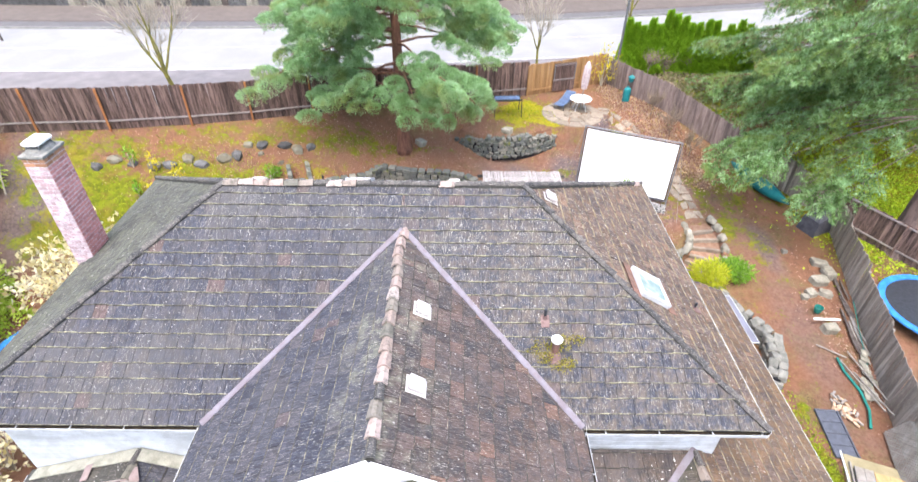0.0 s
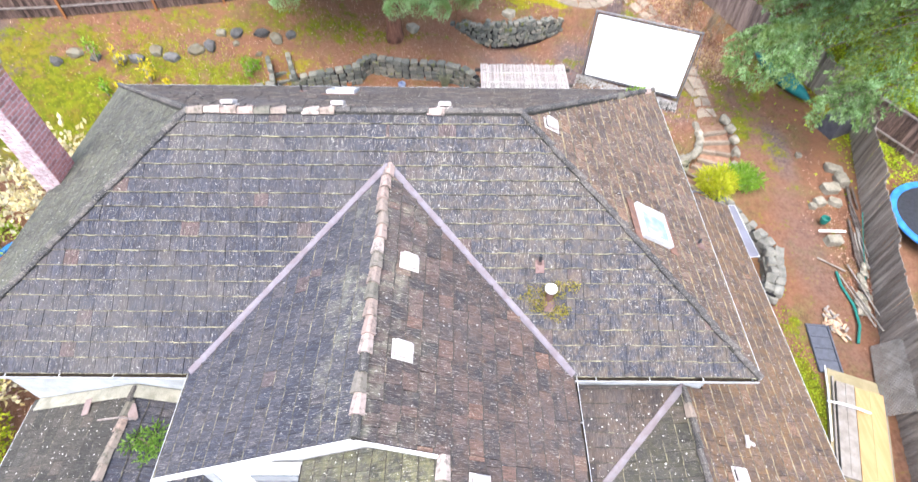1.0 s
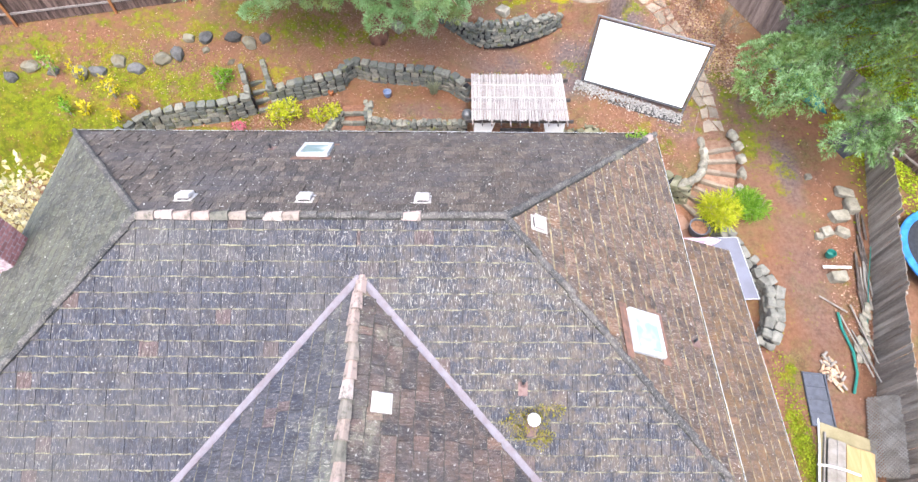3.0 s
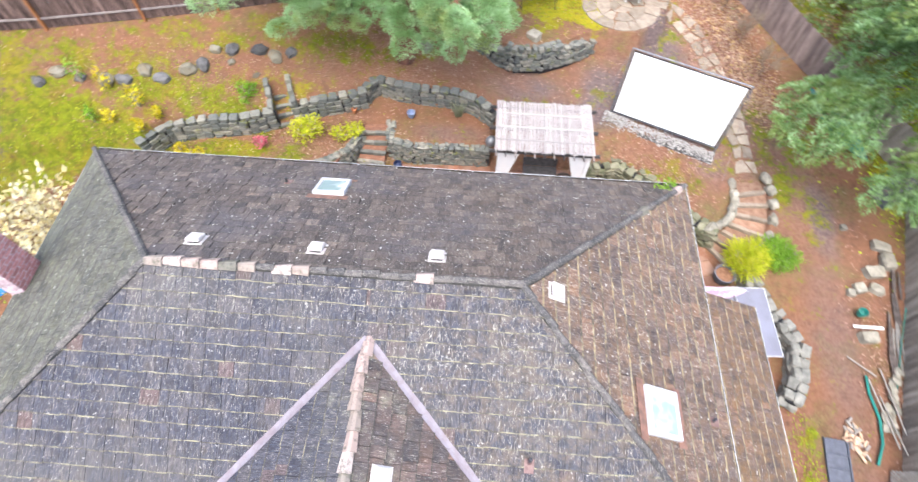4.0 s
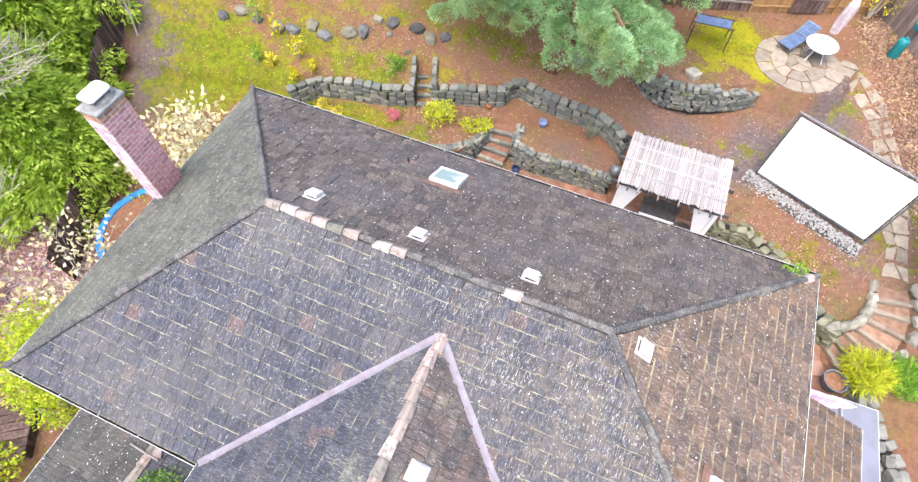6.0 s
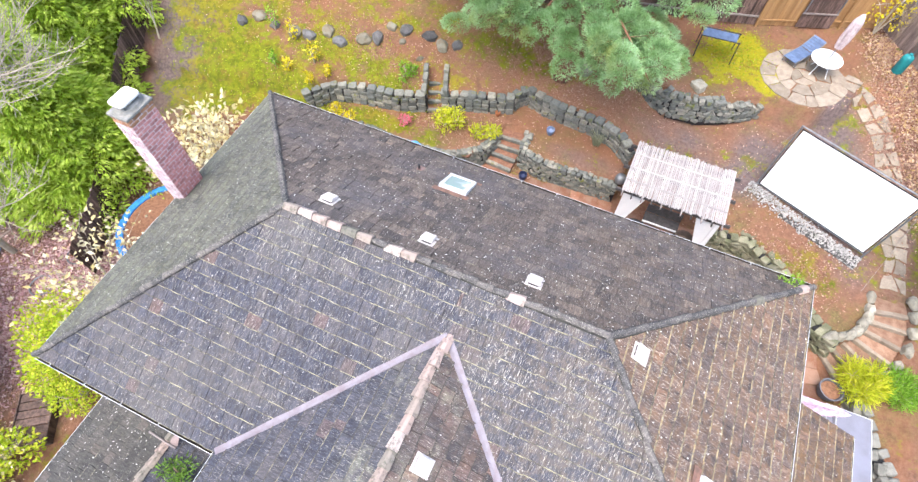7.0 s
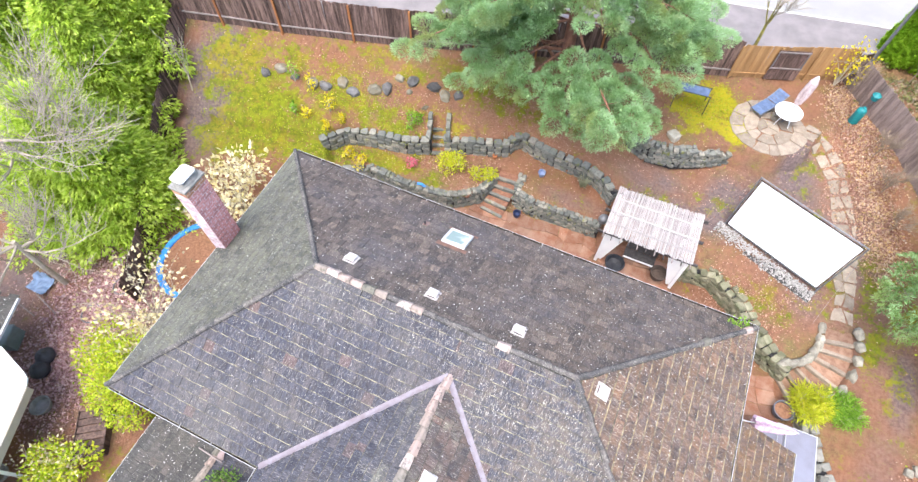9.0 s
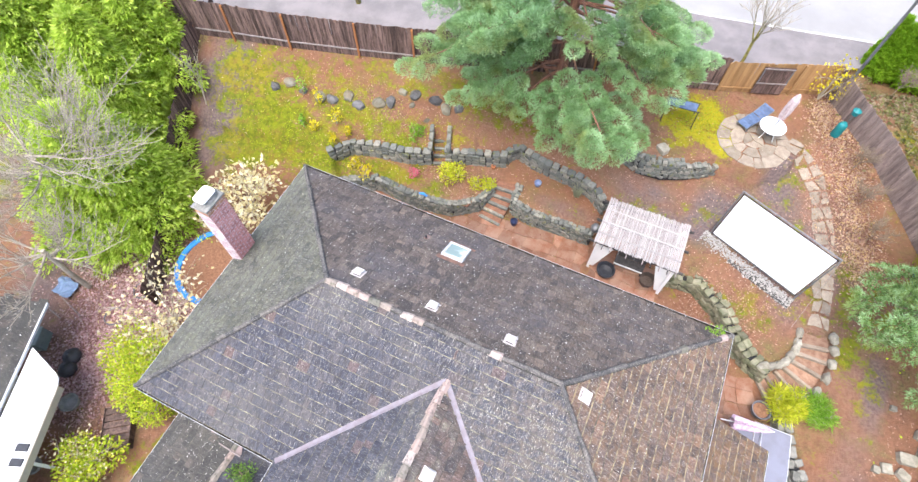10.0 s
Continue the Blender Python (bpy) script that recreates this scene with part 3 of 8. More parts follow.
def build_ground():
    xs = np.concatenate([np.linspace(-400, -60, 8), np.linspace(-50, -26, 13), np.arange(-25, 19.01, 0.16), np.linspace(20, 45, 14), np.linspace(55, 400, 8)])
    ys = np.concatenate([np.linspace(-400, -40, 8), np.linspace(-30, 1, 12), np.arange(2, 36.51, 0.16), np.linspace(38, 80, 22), np.linspace(95, 500, 8)])
    nx, ny = len(xs), len(ys)
    v, cov = [], []
    for y in ys:
        for x in xs:
            v.append((x, y, height(x, y)))
            cov.append(ground_cover(x, y) if -30 < x < 40 and 0 < y < 45 else (0.45, 0.1, 1.0, 0.0))
    f = [(j * nx + i, j * nx + i + 1, (j + 1) * nx + i + 1, (j + 1) * nx + i) for j in range(ny - 1) for i in range(nx - 1)]
    me = bpy.data.meshes.new("ground")
    me.from_pydata(v, [], f)
    me.polygons.foreach_set("use_smooth", [True] * len(f))
    for k, name in enumerate(("moss", "litter", "soil", "gold")):
        a = me.attributes.new(name, "FLOAT", "POINT")
        a.data.foreach_set("value", [c[k] for c in cov])
    n = Nodes("yard_ground", 0.95, spec=0.15)
    grain, mid, fine = n.noise(1.2, 6, 0.7), n.noise(7, 5, 0.7), n.noise(45, 3, 0.7)
    col = n.mix(n.step(mid, 0.25, 0.75), (0.22, 0.108, 0.066), (0.36, 0.19, 0.125))
    col = n.mix(n.step(fine, 0.5, 0.7, 0, 0.22), col, (0.38, 0.25, 0.18))
    col = n.mix(n.step(n.noise(0.55, 6, 0.75), 0.46, 0.66, 0, 0.75), col, n.mix(n.step(n.noise(11, 4, 0.7), 0.4, 0.6), (0.13, 0.12, 0.05), (0.27, 0.24, 0.09)))
    col = n.mix(n.step(n.noise(2.1, 6, 0.8), 0.5, 0.66, 0, 0.6), col, (0.12, 0.066, 0.047))
    col = n.mix(n.step(n.noise(0.4, 4, 0.6), 0.42, 0.6, 0, 0.4), col, (0.31, 0.145, 0.075))
    dark = n.mix(n.step(mid, 0.3, 0.7), (0.14, 0.105, 0.104), (0.265, 0.2, 0.195))
    col = n.mix(n.math("MULTIPLY", n.attr("soil"), n.step(grain, 0.3, 0.6, 0.7, 1)), col, dark)
    chip = n.ramp(n.noise(28, 2, 0.5), (0.3, (0.2, 0.083, 0.05)), (0.48, (0.36, 0.17, 0.1)), (0.6, (0.46, 0.27, 0.18)), (0.7, (0.6, 0.44, 0.34)))
    col = n.mix(n.math("MULTIPLY", n.attr("litter"), 0.75), col, chip)
    green = n.mix(n.step(n.noise(5, 5, 0.75), 0.35, 0.62), (0.11, 0.15, 0.006), (0.26, 0.31, 0.008))
    green = n.mix(n.step(n.noise(0.8, 4, 0.6), 0.45, 0.65, 0, 0.7), green, (0.25, 0.31, 0.012))
    green = n.mix(n.step(fine, 0.42, 0.7, 0, 0.4), green, (0.17, 0.17, 0.012))
    green = n.mix(n.step(n.noise(0.6, 4, 0.65), 0.48, 0.62, 0, 0.5), green, (0.38, 0.29, 0.025))
    green = n.mix(n.step(n.noise(2.9, 5, 0.7), 0.46, 0.62, 0, 0.6), green, (0.085, 0.115, 0.006))
    green = n.mix(n.math("MULTIPLY", n.attr("gold"), n.step(mid, 0.3, 0.55, 0.4, 0.9)), green, (0.47, 0.42, 0.014))
    green = n.mix(n.step(n.noise(1.7, 6, 0.8), 0.48, 0.66, 0, 0.75), green, n.mix(n.step(mid, 0.4, 0.6), (0.17, 0.105, 0.025), (0.3, 0.19, 0.05)))
    broad = n.math("MULTIPLY", n.math("SUBTRACT", n.noise(1.5, 5, 0.65), 0.5), 2.6)
    m = n.step(n.math("ADD", n.math("ADD", n.attr("moss"), broad), n.math("MULTIPLY", n.math("SUBTRACT", mid, 0.5), 1.6)), 0.25, 0.75)
    col = n.mix(n.math("MULTIPLY", m, 0.92), col, green)
    me.materials.append(n.done(col, n.math("ADD", mid, fine), 0.9, 0.05))
    tagged(new("ground", me), "sloping back garden of red-brown bark mulch and yellow-green moss", "ground", kind="structure")


build_ground()

# ---- road beyond the fence ----
FAR_EDGE = [(-160, 44.6), (-38, 45.7), (-28, 46.0), (-18.7, 46.6), (-11, 47.4), (-3, 48.5), (4.5, 49.7), (12, 51.05), (20.3, 53.0), (30, 55.6), (45, 60.2), (160, 98)]


def beside(w):
    """The far edge of the road moved w metres away from the garden."""
    out = []
    for k, (x, y) in enumerate(FAR_EDGE):
        (ax, ay), (bx, by) = FAR_EDGE[max(0, k - 1)], FAR_EDGE[min(len(FAR_EDGE) - 1, k + 1)]
        d = Vector((bx - ax, by - ay)).normalized()
        out.append((x - d.y * w, y + d.x * w))
    return out


def strip(name, w0, w1, z0, z1, mats, label, category):
    a, b, n = beside(w0), beside(w1), len(FAR_EDGE)
    g = Geo()
    v = [(x, y, z) for z in (z0, z1) for e in (a, b) for x, y in e]
    q = [(2 * n + k, 2 * n + k + 1, 3 * n + k + 1, 3 * n + k) for k in range(n - 1)] + [(k, 2 * n + k, 2 * n + k + 1, k + 1)[::-1] for k in range(n - 1)] + [(n + k, n + k + 1, 3 * n + k + 1, 3 * n + k) for k in range(n - 1)]
    g.mesh(v, q)
    return tagged(part(name, g, mats, label=label), category=category, kind="structure")


M_VERGE = plain("verge_dirt", (0.19, 0.155, 0.135), (0.145, 0.118, 0.1), 1.5, 0.95, bump=0.3)
WIDE_ROAD = 10.3
g = Geo()
near_edge = beside(-WIDE_ROAD - 0.15)
v = [(x, y, 3.72) for x, y in near_edge] + [(x, min(fence_y(x) + 0.5, y - 0.5) if x < 11 else y - 0.9, 3.72) for x, y in near_edge]
n_ = len(near_edge)
g.mesh(v + [(x, y, 3.2) for x, y, z in v], [(k + n_, k + n_ + 1, k + 1, k) for k in range(n_ - 1)] + [(k, k + 1, 2 * n_ + k + 1, 2 * n_ + k) for k in range(n_ - 1)])
tagged(part("pavement", g, plain("pavement_concrete", (0.29, 0.262, 0.262), (0.2, 0.182, 0.184), 0.9, 0.85, bump=0.2)), "pale stained concrete pavement beyond the back fence", "pavement", kind="structure")
strip("kerb", -WIDE_ROAD - 0.15, -WIDE_ROAD, 3.0, 3.76, plain("kerb_pale", (0.66, 0.65, 0.64), (0.5, 0.49, 0.48), 3, 0.8, bump=0.2), "pale concrete kerb along the road", "kerb")
strip("road", -WIDE_ROAD, 0, 3.0, 3.62, M_ASPHALT, "pale wet asphalt road behind the garden fence", "road")
strip("kerb", 0, 0.18, 3.0, 3.76, M_CONCRETE, "grey concrete kerb on the road's far side", "kerb")
strip("pavement", 0.18, 1.7, 3.0, 3.74, plain("far_pavement", (0.17, 0.16, 0.157), (0.135, 0.127, 0.125), 1.5, 0.85, bump=0.2), "grey pavement on the far side of the road", "pavement")
strip("kerb", 1.7, 1.95, 3.0, 3.72, plain("verge_edge_dark", (0.2, 0.16, 0.17), (0.13, 0.1, 0.1), 2, 0.9), "dark edging strip behind the far pavement", "kerb")
strip("verge", 1.95, 7.2, 3.0, 3.76, M_VERGE, "bare beige verge beyond the far pavement", "verge")
strip("road_marking", -WIDE_ROAD / 2 - 0.06, -WIDE_ROAD / 2 + 0.06, 3.55, 3.626, plain("yellow_line", (0.6, 0.5, 0.3), (0.5, 0.42, 0.28), 2, 0.7), "faded yellow centre line on the road", "road marking")
g = Geo()
wall_line = beside(7.5)
for (ax, ay), (bx, by) in zip(wall_line, wall_line[1:]):
    d = Vector((bx - ax, by - ay, 0))
    m_ = max(1, int(d.length / 0.55)) if abs(ax) < 60 else 20
    for k in range(m_):
        f = (k + 0.5) / m_
        g.box(pose(ax + d.x * f, ay + d.y * f, 4.15, 0, 0, math.degrees(math.atan2(d.y, d.x))), d.length / m_ - 0.05, 0.4, 1.2 + 0.15 * math.sin(k * 1.7), (k * 7 + k // 3) % 4, 0.05)
tagged(part("far_wall", g, [M_ROCK, M_BARK_GREY, M_ROCK_PALE, M_ROCK], label="low wall of dark and pale stones beyond the far verge"), category="wall", kind="structure")

# ---- house ----
EAVE, RIDGE, S = 6.1, 9.17, 3.07 / 5.33
X0, X1, Y0, Y1 = -11.56, 6.93, 6.82, 17.45
YR, XL, XR = 12.15, -6.33, 1.7
GX0, GX1, GXC, GY, GZ = -5.73, 2.77, -1.48, 4.62, 8.5
SG = (GZ - EAVE) / (GXC - GX0)
VTY = Y0 + (GZ - EAVE) / S
house = thing("house", "two-storey pale house with weathered concrete tile roof", "house")
EXPOSE, WIDE = 0.345, 0.33
rnd = random.Random(5)


def tile_outline(poly, u0, u1, v0, v1):
    return clip([(u0, v0), (u1, v0), (u1, v1), (u0, v1)], poly)


def add_tile(g, M, outline, v0, length, lift, lip=0.022):
    """One tile: a wedge over its outline; its lower edge carries moss and painted shadow."""
    for lo, hi, slot in ((v0, v0 + lip, 1), (v0 + lip, v0 + length, 0)):
        p = clip(outline, [(-99, lo), (99, lo), (99, hi), (-99, hi)])
        if len(p) < 3 or abs(area(p)) < 2e-4:
            continue
        n = len(p)
        top = [M @ Vector((x, y, 0.062 + lift - 0.04 * (y - v0) / length)) for x, y in p]
        bot = [M @ Vector((x, y, 0.012 - 0.01 * (y - v0) / length)) for x, y in p]
        g.mesh(top + bot, [tuple(range(n))] + [((k + 1) % n, k, n + k, n + (k + 1) % n) for k in range(n)], slot)


def slope(name, origin, u, v, polys, mats, label, singles=None, limit=300, wide=WIDE, stagger=0.012, lift=0.012, lip=0.022):
    """A roof plane laid with tiles. Polygons in metres along the eave and up the slope."""
    M = frame_from(origin, u, v)
    g = Geo()
    for p in polys:
        n = len(p)
        g.mesh([M @ Vector((x, y, 0.0)) for x, y in p] + [M @ Vector((x, y, -0.12)) for x, y in p],
               [tuple(range(n)), tuple(range(2 * n - 1, n - 1, -1))] + [((k + 1) % n, k, n + k, n + (k + 1) % n) for k in range(n)])
    deck = part(name, g, M_DARK, house, label)
    one = []
    for k in range(5):
        t = Geo()
        add_tile(t, Matrix(), [(-wide / 2 + 0.003, 0), (wide / 2 - 0.003, 0), (wide / 2 - 0.003, EXPOSE + 0.05 + stagger), (-wide / 2 + 0.003, EXPOSE + 0.05 + stagger)], 0, EXPOSE + 0.05 + stagger, lift * k / 5, lip)
        one.append(t.data("tile", mats))
    rest, count = Geo(), 0
    for p in polys:
        umin, umax = min(a for a, b in p), max(a for a, b in p)
        vmin, vmax = min(b for a, b in p), max(b for a, b in p)
        for i in range(int(vmin // EXPOSE), int(vmax // EXPOSE) + 1):
            off = (0.5 * wide if i % 2 else 0) + rnd.uniform(-0.04, 0.04)
            u1 = umin - wide + off * 0.5
            while u1 < umax:
                w = wide * rnd.choice((0.6, 0.8, 1.0, 1.0, 1.15, 1.3))
                u0, v0 = u1, i * EXPOSE + rnd.uniform(-stagger, stagger)
                u1 += w
                gap = rnd.choice((0.002, 0.004, 0.006))
                o = tile_outline(p, u0 + gap, u0 + w - gap, v0, v0 + EXPOSE + 0.05 + stagger)
                if len(o) < 3 or area(o) < 0.004:
                    continue
                full = area(o) > (w - 2 * gap - 0.001) * (EXPOSE + 0.049 + stagger)
                if full and singles and count < limit and singles[0] < u0 < singles[1] and singles[2] < v0 < singles[3]:
                    count += 1
                    piece("tile", one[rnd.randrange(5)], deck, M @ pose(u0 + w / 2, v0, 0, rnd.uniform(-0.5, 0.5), rnd.uniform(-0.6, 0.6), rnd.uniform(-0.8, 0.8)) @ Matrix.Diagonal((w / wide, 1, 1, 1)))
                else:
                    add_tile(rest, M @ pose(0, 0, 0, 0, 0, rnd.uniform(-0.03, 0.03)), o, v0, EXPOSE + 0.05 + stagger, rnd.uniform(0, lift), lip)
    tagged(part("tiles", rest, mats, deck, "weathered concrete roof tiles"), kind="stuff")
    return deck


def up(*pts):
    """Plan run to slope length, for the main pitch."""
    k = math.sqrt(1 + S * S)
    return [(a, b * k) for a, b in pts]


W, D = X1 - X0, YR - Y0
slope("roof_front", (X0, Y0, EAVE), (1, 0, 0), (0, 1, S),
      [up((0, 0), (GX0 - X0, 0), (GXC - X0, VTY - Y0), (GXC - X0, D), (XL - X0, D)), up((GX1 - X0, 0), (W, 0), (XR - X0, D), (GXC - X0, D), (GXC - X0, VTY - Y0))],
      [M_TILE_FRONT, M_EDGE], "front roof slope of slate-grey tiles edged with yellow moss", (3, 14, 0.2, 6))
slope("roof_rear", (X1, Y1, EAVE), (-1, 0, 0), (0, -1, S), [up((0, 0), (W, 0), (X1 - XL, Y1 - YR), (X1 - XR, Y1 - YR))], [M_TILE_REAR, M_EDGE_SHADE_MOSS],
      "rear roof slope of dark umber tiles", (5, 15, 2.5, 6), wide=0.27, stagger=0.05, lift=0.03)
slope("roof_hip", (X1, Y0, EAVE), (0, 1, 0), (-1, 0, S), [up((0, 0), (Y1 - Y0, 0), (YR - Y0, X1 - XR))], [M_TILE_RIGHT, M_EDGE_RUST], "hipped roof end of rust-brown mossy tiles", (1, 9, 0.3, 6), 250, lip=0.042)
slope("roof_hip", (X0, Y1, EAVE), (0, -1, 0), (1, 0, S), [up((0, 0), (Y1 - Y0, 0), (Y1 - YR, XL - X0))], [M_TILE_LEFT, M_EDGE_SHADE_MOSS], "hipped roof end of lichen-grey tiles", (1, 9, 0.3, 6), 200)
kg = math.sqrt(1 + SG * SG)
HALF = (GXC - GX0) * kg
# cross gable: its two slopes, each with the triangle that runs back to the valley
slope("roof_gable", (GX0, Y0 + 0.0, EAVE), (0, -1, 0), (1, 0, SG), [[(0, 0), (Y0 - GY, 0), (Y0 - GY, HALF), (Y0 - VTY, HALF)]], [M_TILE_CROSS_L, M_EDGE_FAINT], "cross-gable roof slope of slate tiles", (-4, 2, 0.2, 6), 200)
slope("roof_gable", (GX1, 0.5, EAVE), (0, 1, 0), (-1, 0, SG), [[(0, 0), (GY - 0.5, 0), (GY - 0.5, (GX1 + 0.05) * kg), (0, (GX1 + 0.05) * kg)], [(GY - 0.5, 0), (Y0 - 0.5, 0), (VTY - 0.5, HALF), (GY - 0.5, HALF)]],
      [M_TILE_CROSS_R, M_EDGE_PINK], "cross-gable roof slope of mixed brown tiles", (2, 10, 0.2, 6), 250, 0.29, 0.025, 0.02)
# lower roofs
LS = math.sqrt(1 + 0.425 ** 2)
slope("roof_lower", (10.2, 0.5, 2.7), (0, 1, 0), (-1, 0, 0.425), [[(0, 0), (14.7, 0), (14.7, 3.75 * LS), (0, 3.75 * LS)], [(0, 3.75 * LS), (6.8, 3.75 * LS), (6.8, 4.33 * LS), (0, 4.33 * LS)]],
      [M_TILE_LOW_R, M_EDGE_RUST], "lower roof slope of orange-brown mossy tiles", (4, 14, 0.2, 4), 200, lip=0.036)
slope("roof_lower", (2.3, 7.3, 4.54 - 3.57 * 0.425), (0, -1, 0), (1, 0, 0.425), [[(0, 3.57 * LS), (3.57, 0), (6.8, 0), (6.8, 3.57 * LS)]], [M_TILE_LOW_L, M_EDGE], "lower porch roof slope of dark tiles")
slope("roof_lower", (2.3, 3.73, 4.54 - 3.57 * 0.425), (1, 0, 0), (0, 1, 0.425), [[(0, 0), (3.57, 3.57 * LS), (0, 3.57 * LS)]], [M_TILE_REAR, M_EDGE_SHADE_MOSS], "lower roof slope below the front wall")
LL = math.sqrt(1 + 0.33 ** 2)
slope("roof_lower", (-11.1, 7.3, 3.3), (0, -1, 0), (1, 0, 0.33), [[(0, 0), (6.8, 0), (6.8, 3.18 * LL), (0, 3.18 * LL)]], [M_TILE_LOW_L, M_EDGE_SHADE_MOSS], "lower garage roof slope of grey-brown tiles")
slope("roof_lower", (-5.3, 0.5, 3.3), (0, 1, 0), (-1, 0, 0.4), [[(0, 0), (6.8, 0), (6.8, 2.65 * math.sqrt(1.16)), (0, 2.65 * math.sqrt(1.16))]], [M_TILE_CROSS_L, M_EDGE_SHADE_MOSS], "lower garage roof slope of blue-grey tiles")
# pale cement apron where the garage roof meets the wall
g = Geo()
for x0, z0, x1, z1 in ((-10.9, 3.37, -7.95, 4.34), (-7.95, 4.36, -5.4, 3.35)):
    a, b = Vector((x0, 7.28, z0)), Vector((x1, 7.28, z1))
    M = frame_from((a + b) / 2, b - a, (0, -1, 0.1))
    g.box(M @ pose(0, 0.15, -0.075), (b - a).length, 0.34, 0.05, 0, 0.01)
part("apron", g, plain("apron_cement", (0.52, 0.5, 0.42), (0.3, 0.3, 0.24), 3, 0.9, bump=0.4), house, "pale cement apron along the lower roof")
# entrance gable in front: its far slope runs on from the cross gable
FXC, FZ, FX0 = -0.05, EAVE + SG * (GX1 + 0.05), -2.87
slope("roof_gable", (FX0, 4.98, EAVE), (0, -1, 0), (1, 0, SG), [[(0, 0), (4.48, 0), (4.48, (FXC - FX0) * kg), (0, (FXC - FX0) * kg)]], [M_TILE_PALE, M_EDGE_SHADE_MOSS], "entrance gable slope of pale lichen-covered tiles")


def wall_box(name, x0, x1, y0, y1, z0, z1, label):
    """A wall of lapped boards."""
    g = Geo()
    g.prism([(x0, y0), (x1, y0), (x1, y1), (x0, y1)], z0, z1)
    w = part(name, g, M_WALL, house, label)
    long_x = x1 - x0 > y1 - y0
    b = Geo()
    n = int((z1 - z0) / 0.18)
    for k in range(n):
        z = z0 + (k + 0.5) * (z1 - z0) / n
        if long_x:
            b.box(pose((x0 + x1) / 2, (y0 + y1) / 2, z, 0, 0, 0), x1 - x0 - 0.004, y1 - y0 + 0.03, (z1 - z0) / n - 0.012)
        else:
            b.box(pose((x0 + x1) / 2, (y0 + y1) / 2, z, 0, 0, 0), x1 - x0 + 0.03, y1 - y0 - 0.004, (z1 - z0) / n - 0.012)
    part("siding", b, M_WALL, w)
    return w


wall_box("wall", -11.0, 6.4, 7.35, 7.55, -0.3, 5.98, "front wall of pale painted siding")
wall_box("wall", -11.0, 6.4, 16.7, 16.9, -0.3, 5.98, "rear wall of pale painted siding")
wall_box("wall", -11.0, -10.8, 7.56, 16.69, -0.5, 5.98, "side wall of pale painted siding")
wall_box("wall", 6.2, 6.4, 7.56, 16.69, -0.3, 5.98, "side wall of pale painted siding")
wall_box("wall", -5.3, -5.1, 5.0, 7.34, -0.3, 5.9, "gable side wall of pale siding")
wall_box("wall", 2.15, 2.35, 1.0, 7.34, -0.3, 5.9, "gable side wall of pale siding")
wall_box("wall", -10.7, -10.5, 0.6, 7.34, -0.5, 3.2, "garage side wall of pale siding")
wall_box("wall", 9.6, 9.8, 0.6, 15.0, -0.3, 2.7, "lower side wall of pale siding")
wall_box("wall", 6.41, 9.59, 14.8, 15.0, -0.3, 2.7, "lower end wall of pale siding")
wall_box("wall", -10.7, -5.4, 0.8, 1.0, -0.5, 3.2, "garage front wall of pale siding")
wall_box("wall", 2.36, 9.59, 0.8, 1.0, -0.3, 2.7, "lower front wall of pale siding")
wall_box("wall", -5.09, -2.56, 4.2, 4.4, -0.3, 2.9, "entrance front wall of pale siding")
wall_box("wall", -2.55, -2.35, 1.0, 4.98, -0.3, 5.9, "entrance side wall of pale siding")
wall_box("wall", -2.55, 2.35, 0.78, 0.98, -0.3, 6.2, "entrance gable wall of pale siding")
g = Geo()
g.mesh([(GX0 + 0.45, GY + 0.4, 5.9), (GX1 - 0.45, GY + 0.4, 5.9), (GX1 - 0.45, GY + 0.4, 6.2), (GXC, GY + 0.4, GZ - 0.15), (GX0 + 0.45, GY + 0.4, 6.2), (GX0 + 0.45, GY + 0.55, 5.9), (GX1 - 0.45, GY + 0.55, 5.9), (GX1 - 0.45, GY + 0.55, 6.2), (GXC, GY + 0.55, GZ - 0.15), (GX0 + 0.45, GY + 0.55, 6.2)],
       [(0, 1, 2, 3, 4), (9, 8, 7, 6, 5), (0, 5, 6, 1), (1, 6, 7, 2), (2, 7, 8, 3), (3, 8, 9, 4), (4, 9, 5, 0)])
g.box(pose((GX0 + GXC) / 2 + 0.2, GY + 0.47, 4.4), 3.6, 0.14, 3.2)
part("gable_wall", g, M_WHITE, house, "white gable end wall")
w = Geo()
w.box(pose(-3.4, GY + 0.36, 4.7), 1.8, 0.1, 1.3, 0, 0.01)
win = part("window", w, M_WHITE, house, "white framed gable window with blinds")
w = Geo()
w.box(pose(-3.4, GY + 0.3, 4.7), 1.6, 0.02, 1.1)
part("pane", w, M_GLASS_DARK, win)
# soffits and fascia under the eaves
g = Geo()
for x0, x1, y0, y1 in ((X0 + 0.05, X1 - 0.05, Y0 + 0.05, 7.34), (X0 + 0.05, X1 - 0.05, 16.91, Y1 - 0.05), (X0 + 0.05, -11.01, 7.35, 16.9), (6.41, X1 - 0.05, 7.35, 16.9), (GX0 + 0.05, -5.31, GY + 0.05, Y0), (2.36, GX1 - 0.05, 0.6, Y0)):
    g.prism([(x0, y0), (x1, y0), (x1, y1), (x0, y1)], 5.9, 5.95)
part("soffit", g, M_WHITE, house, "white painted soffit boards")


M_GUTTER_DARK = plain("gutter_inside_dark", (0.09, 0.07, 0.05), (0.04, 0.034, 0.028), 9, 0.95)

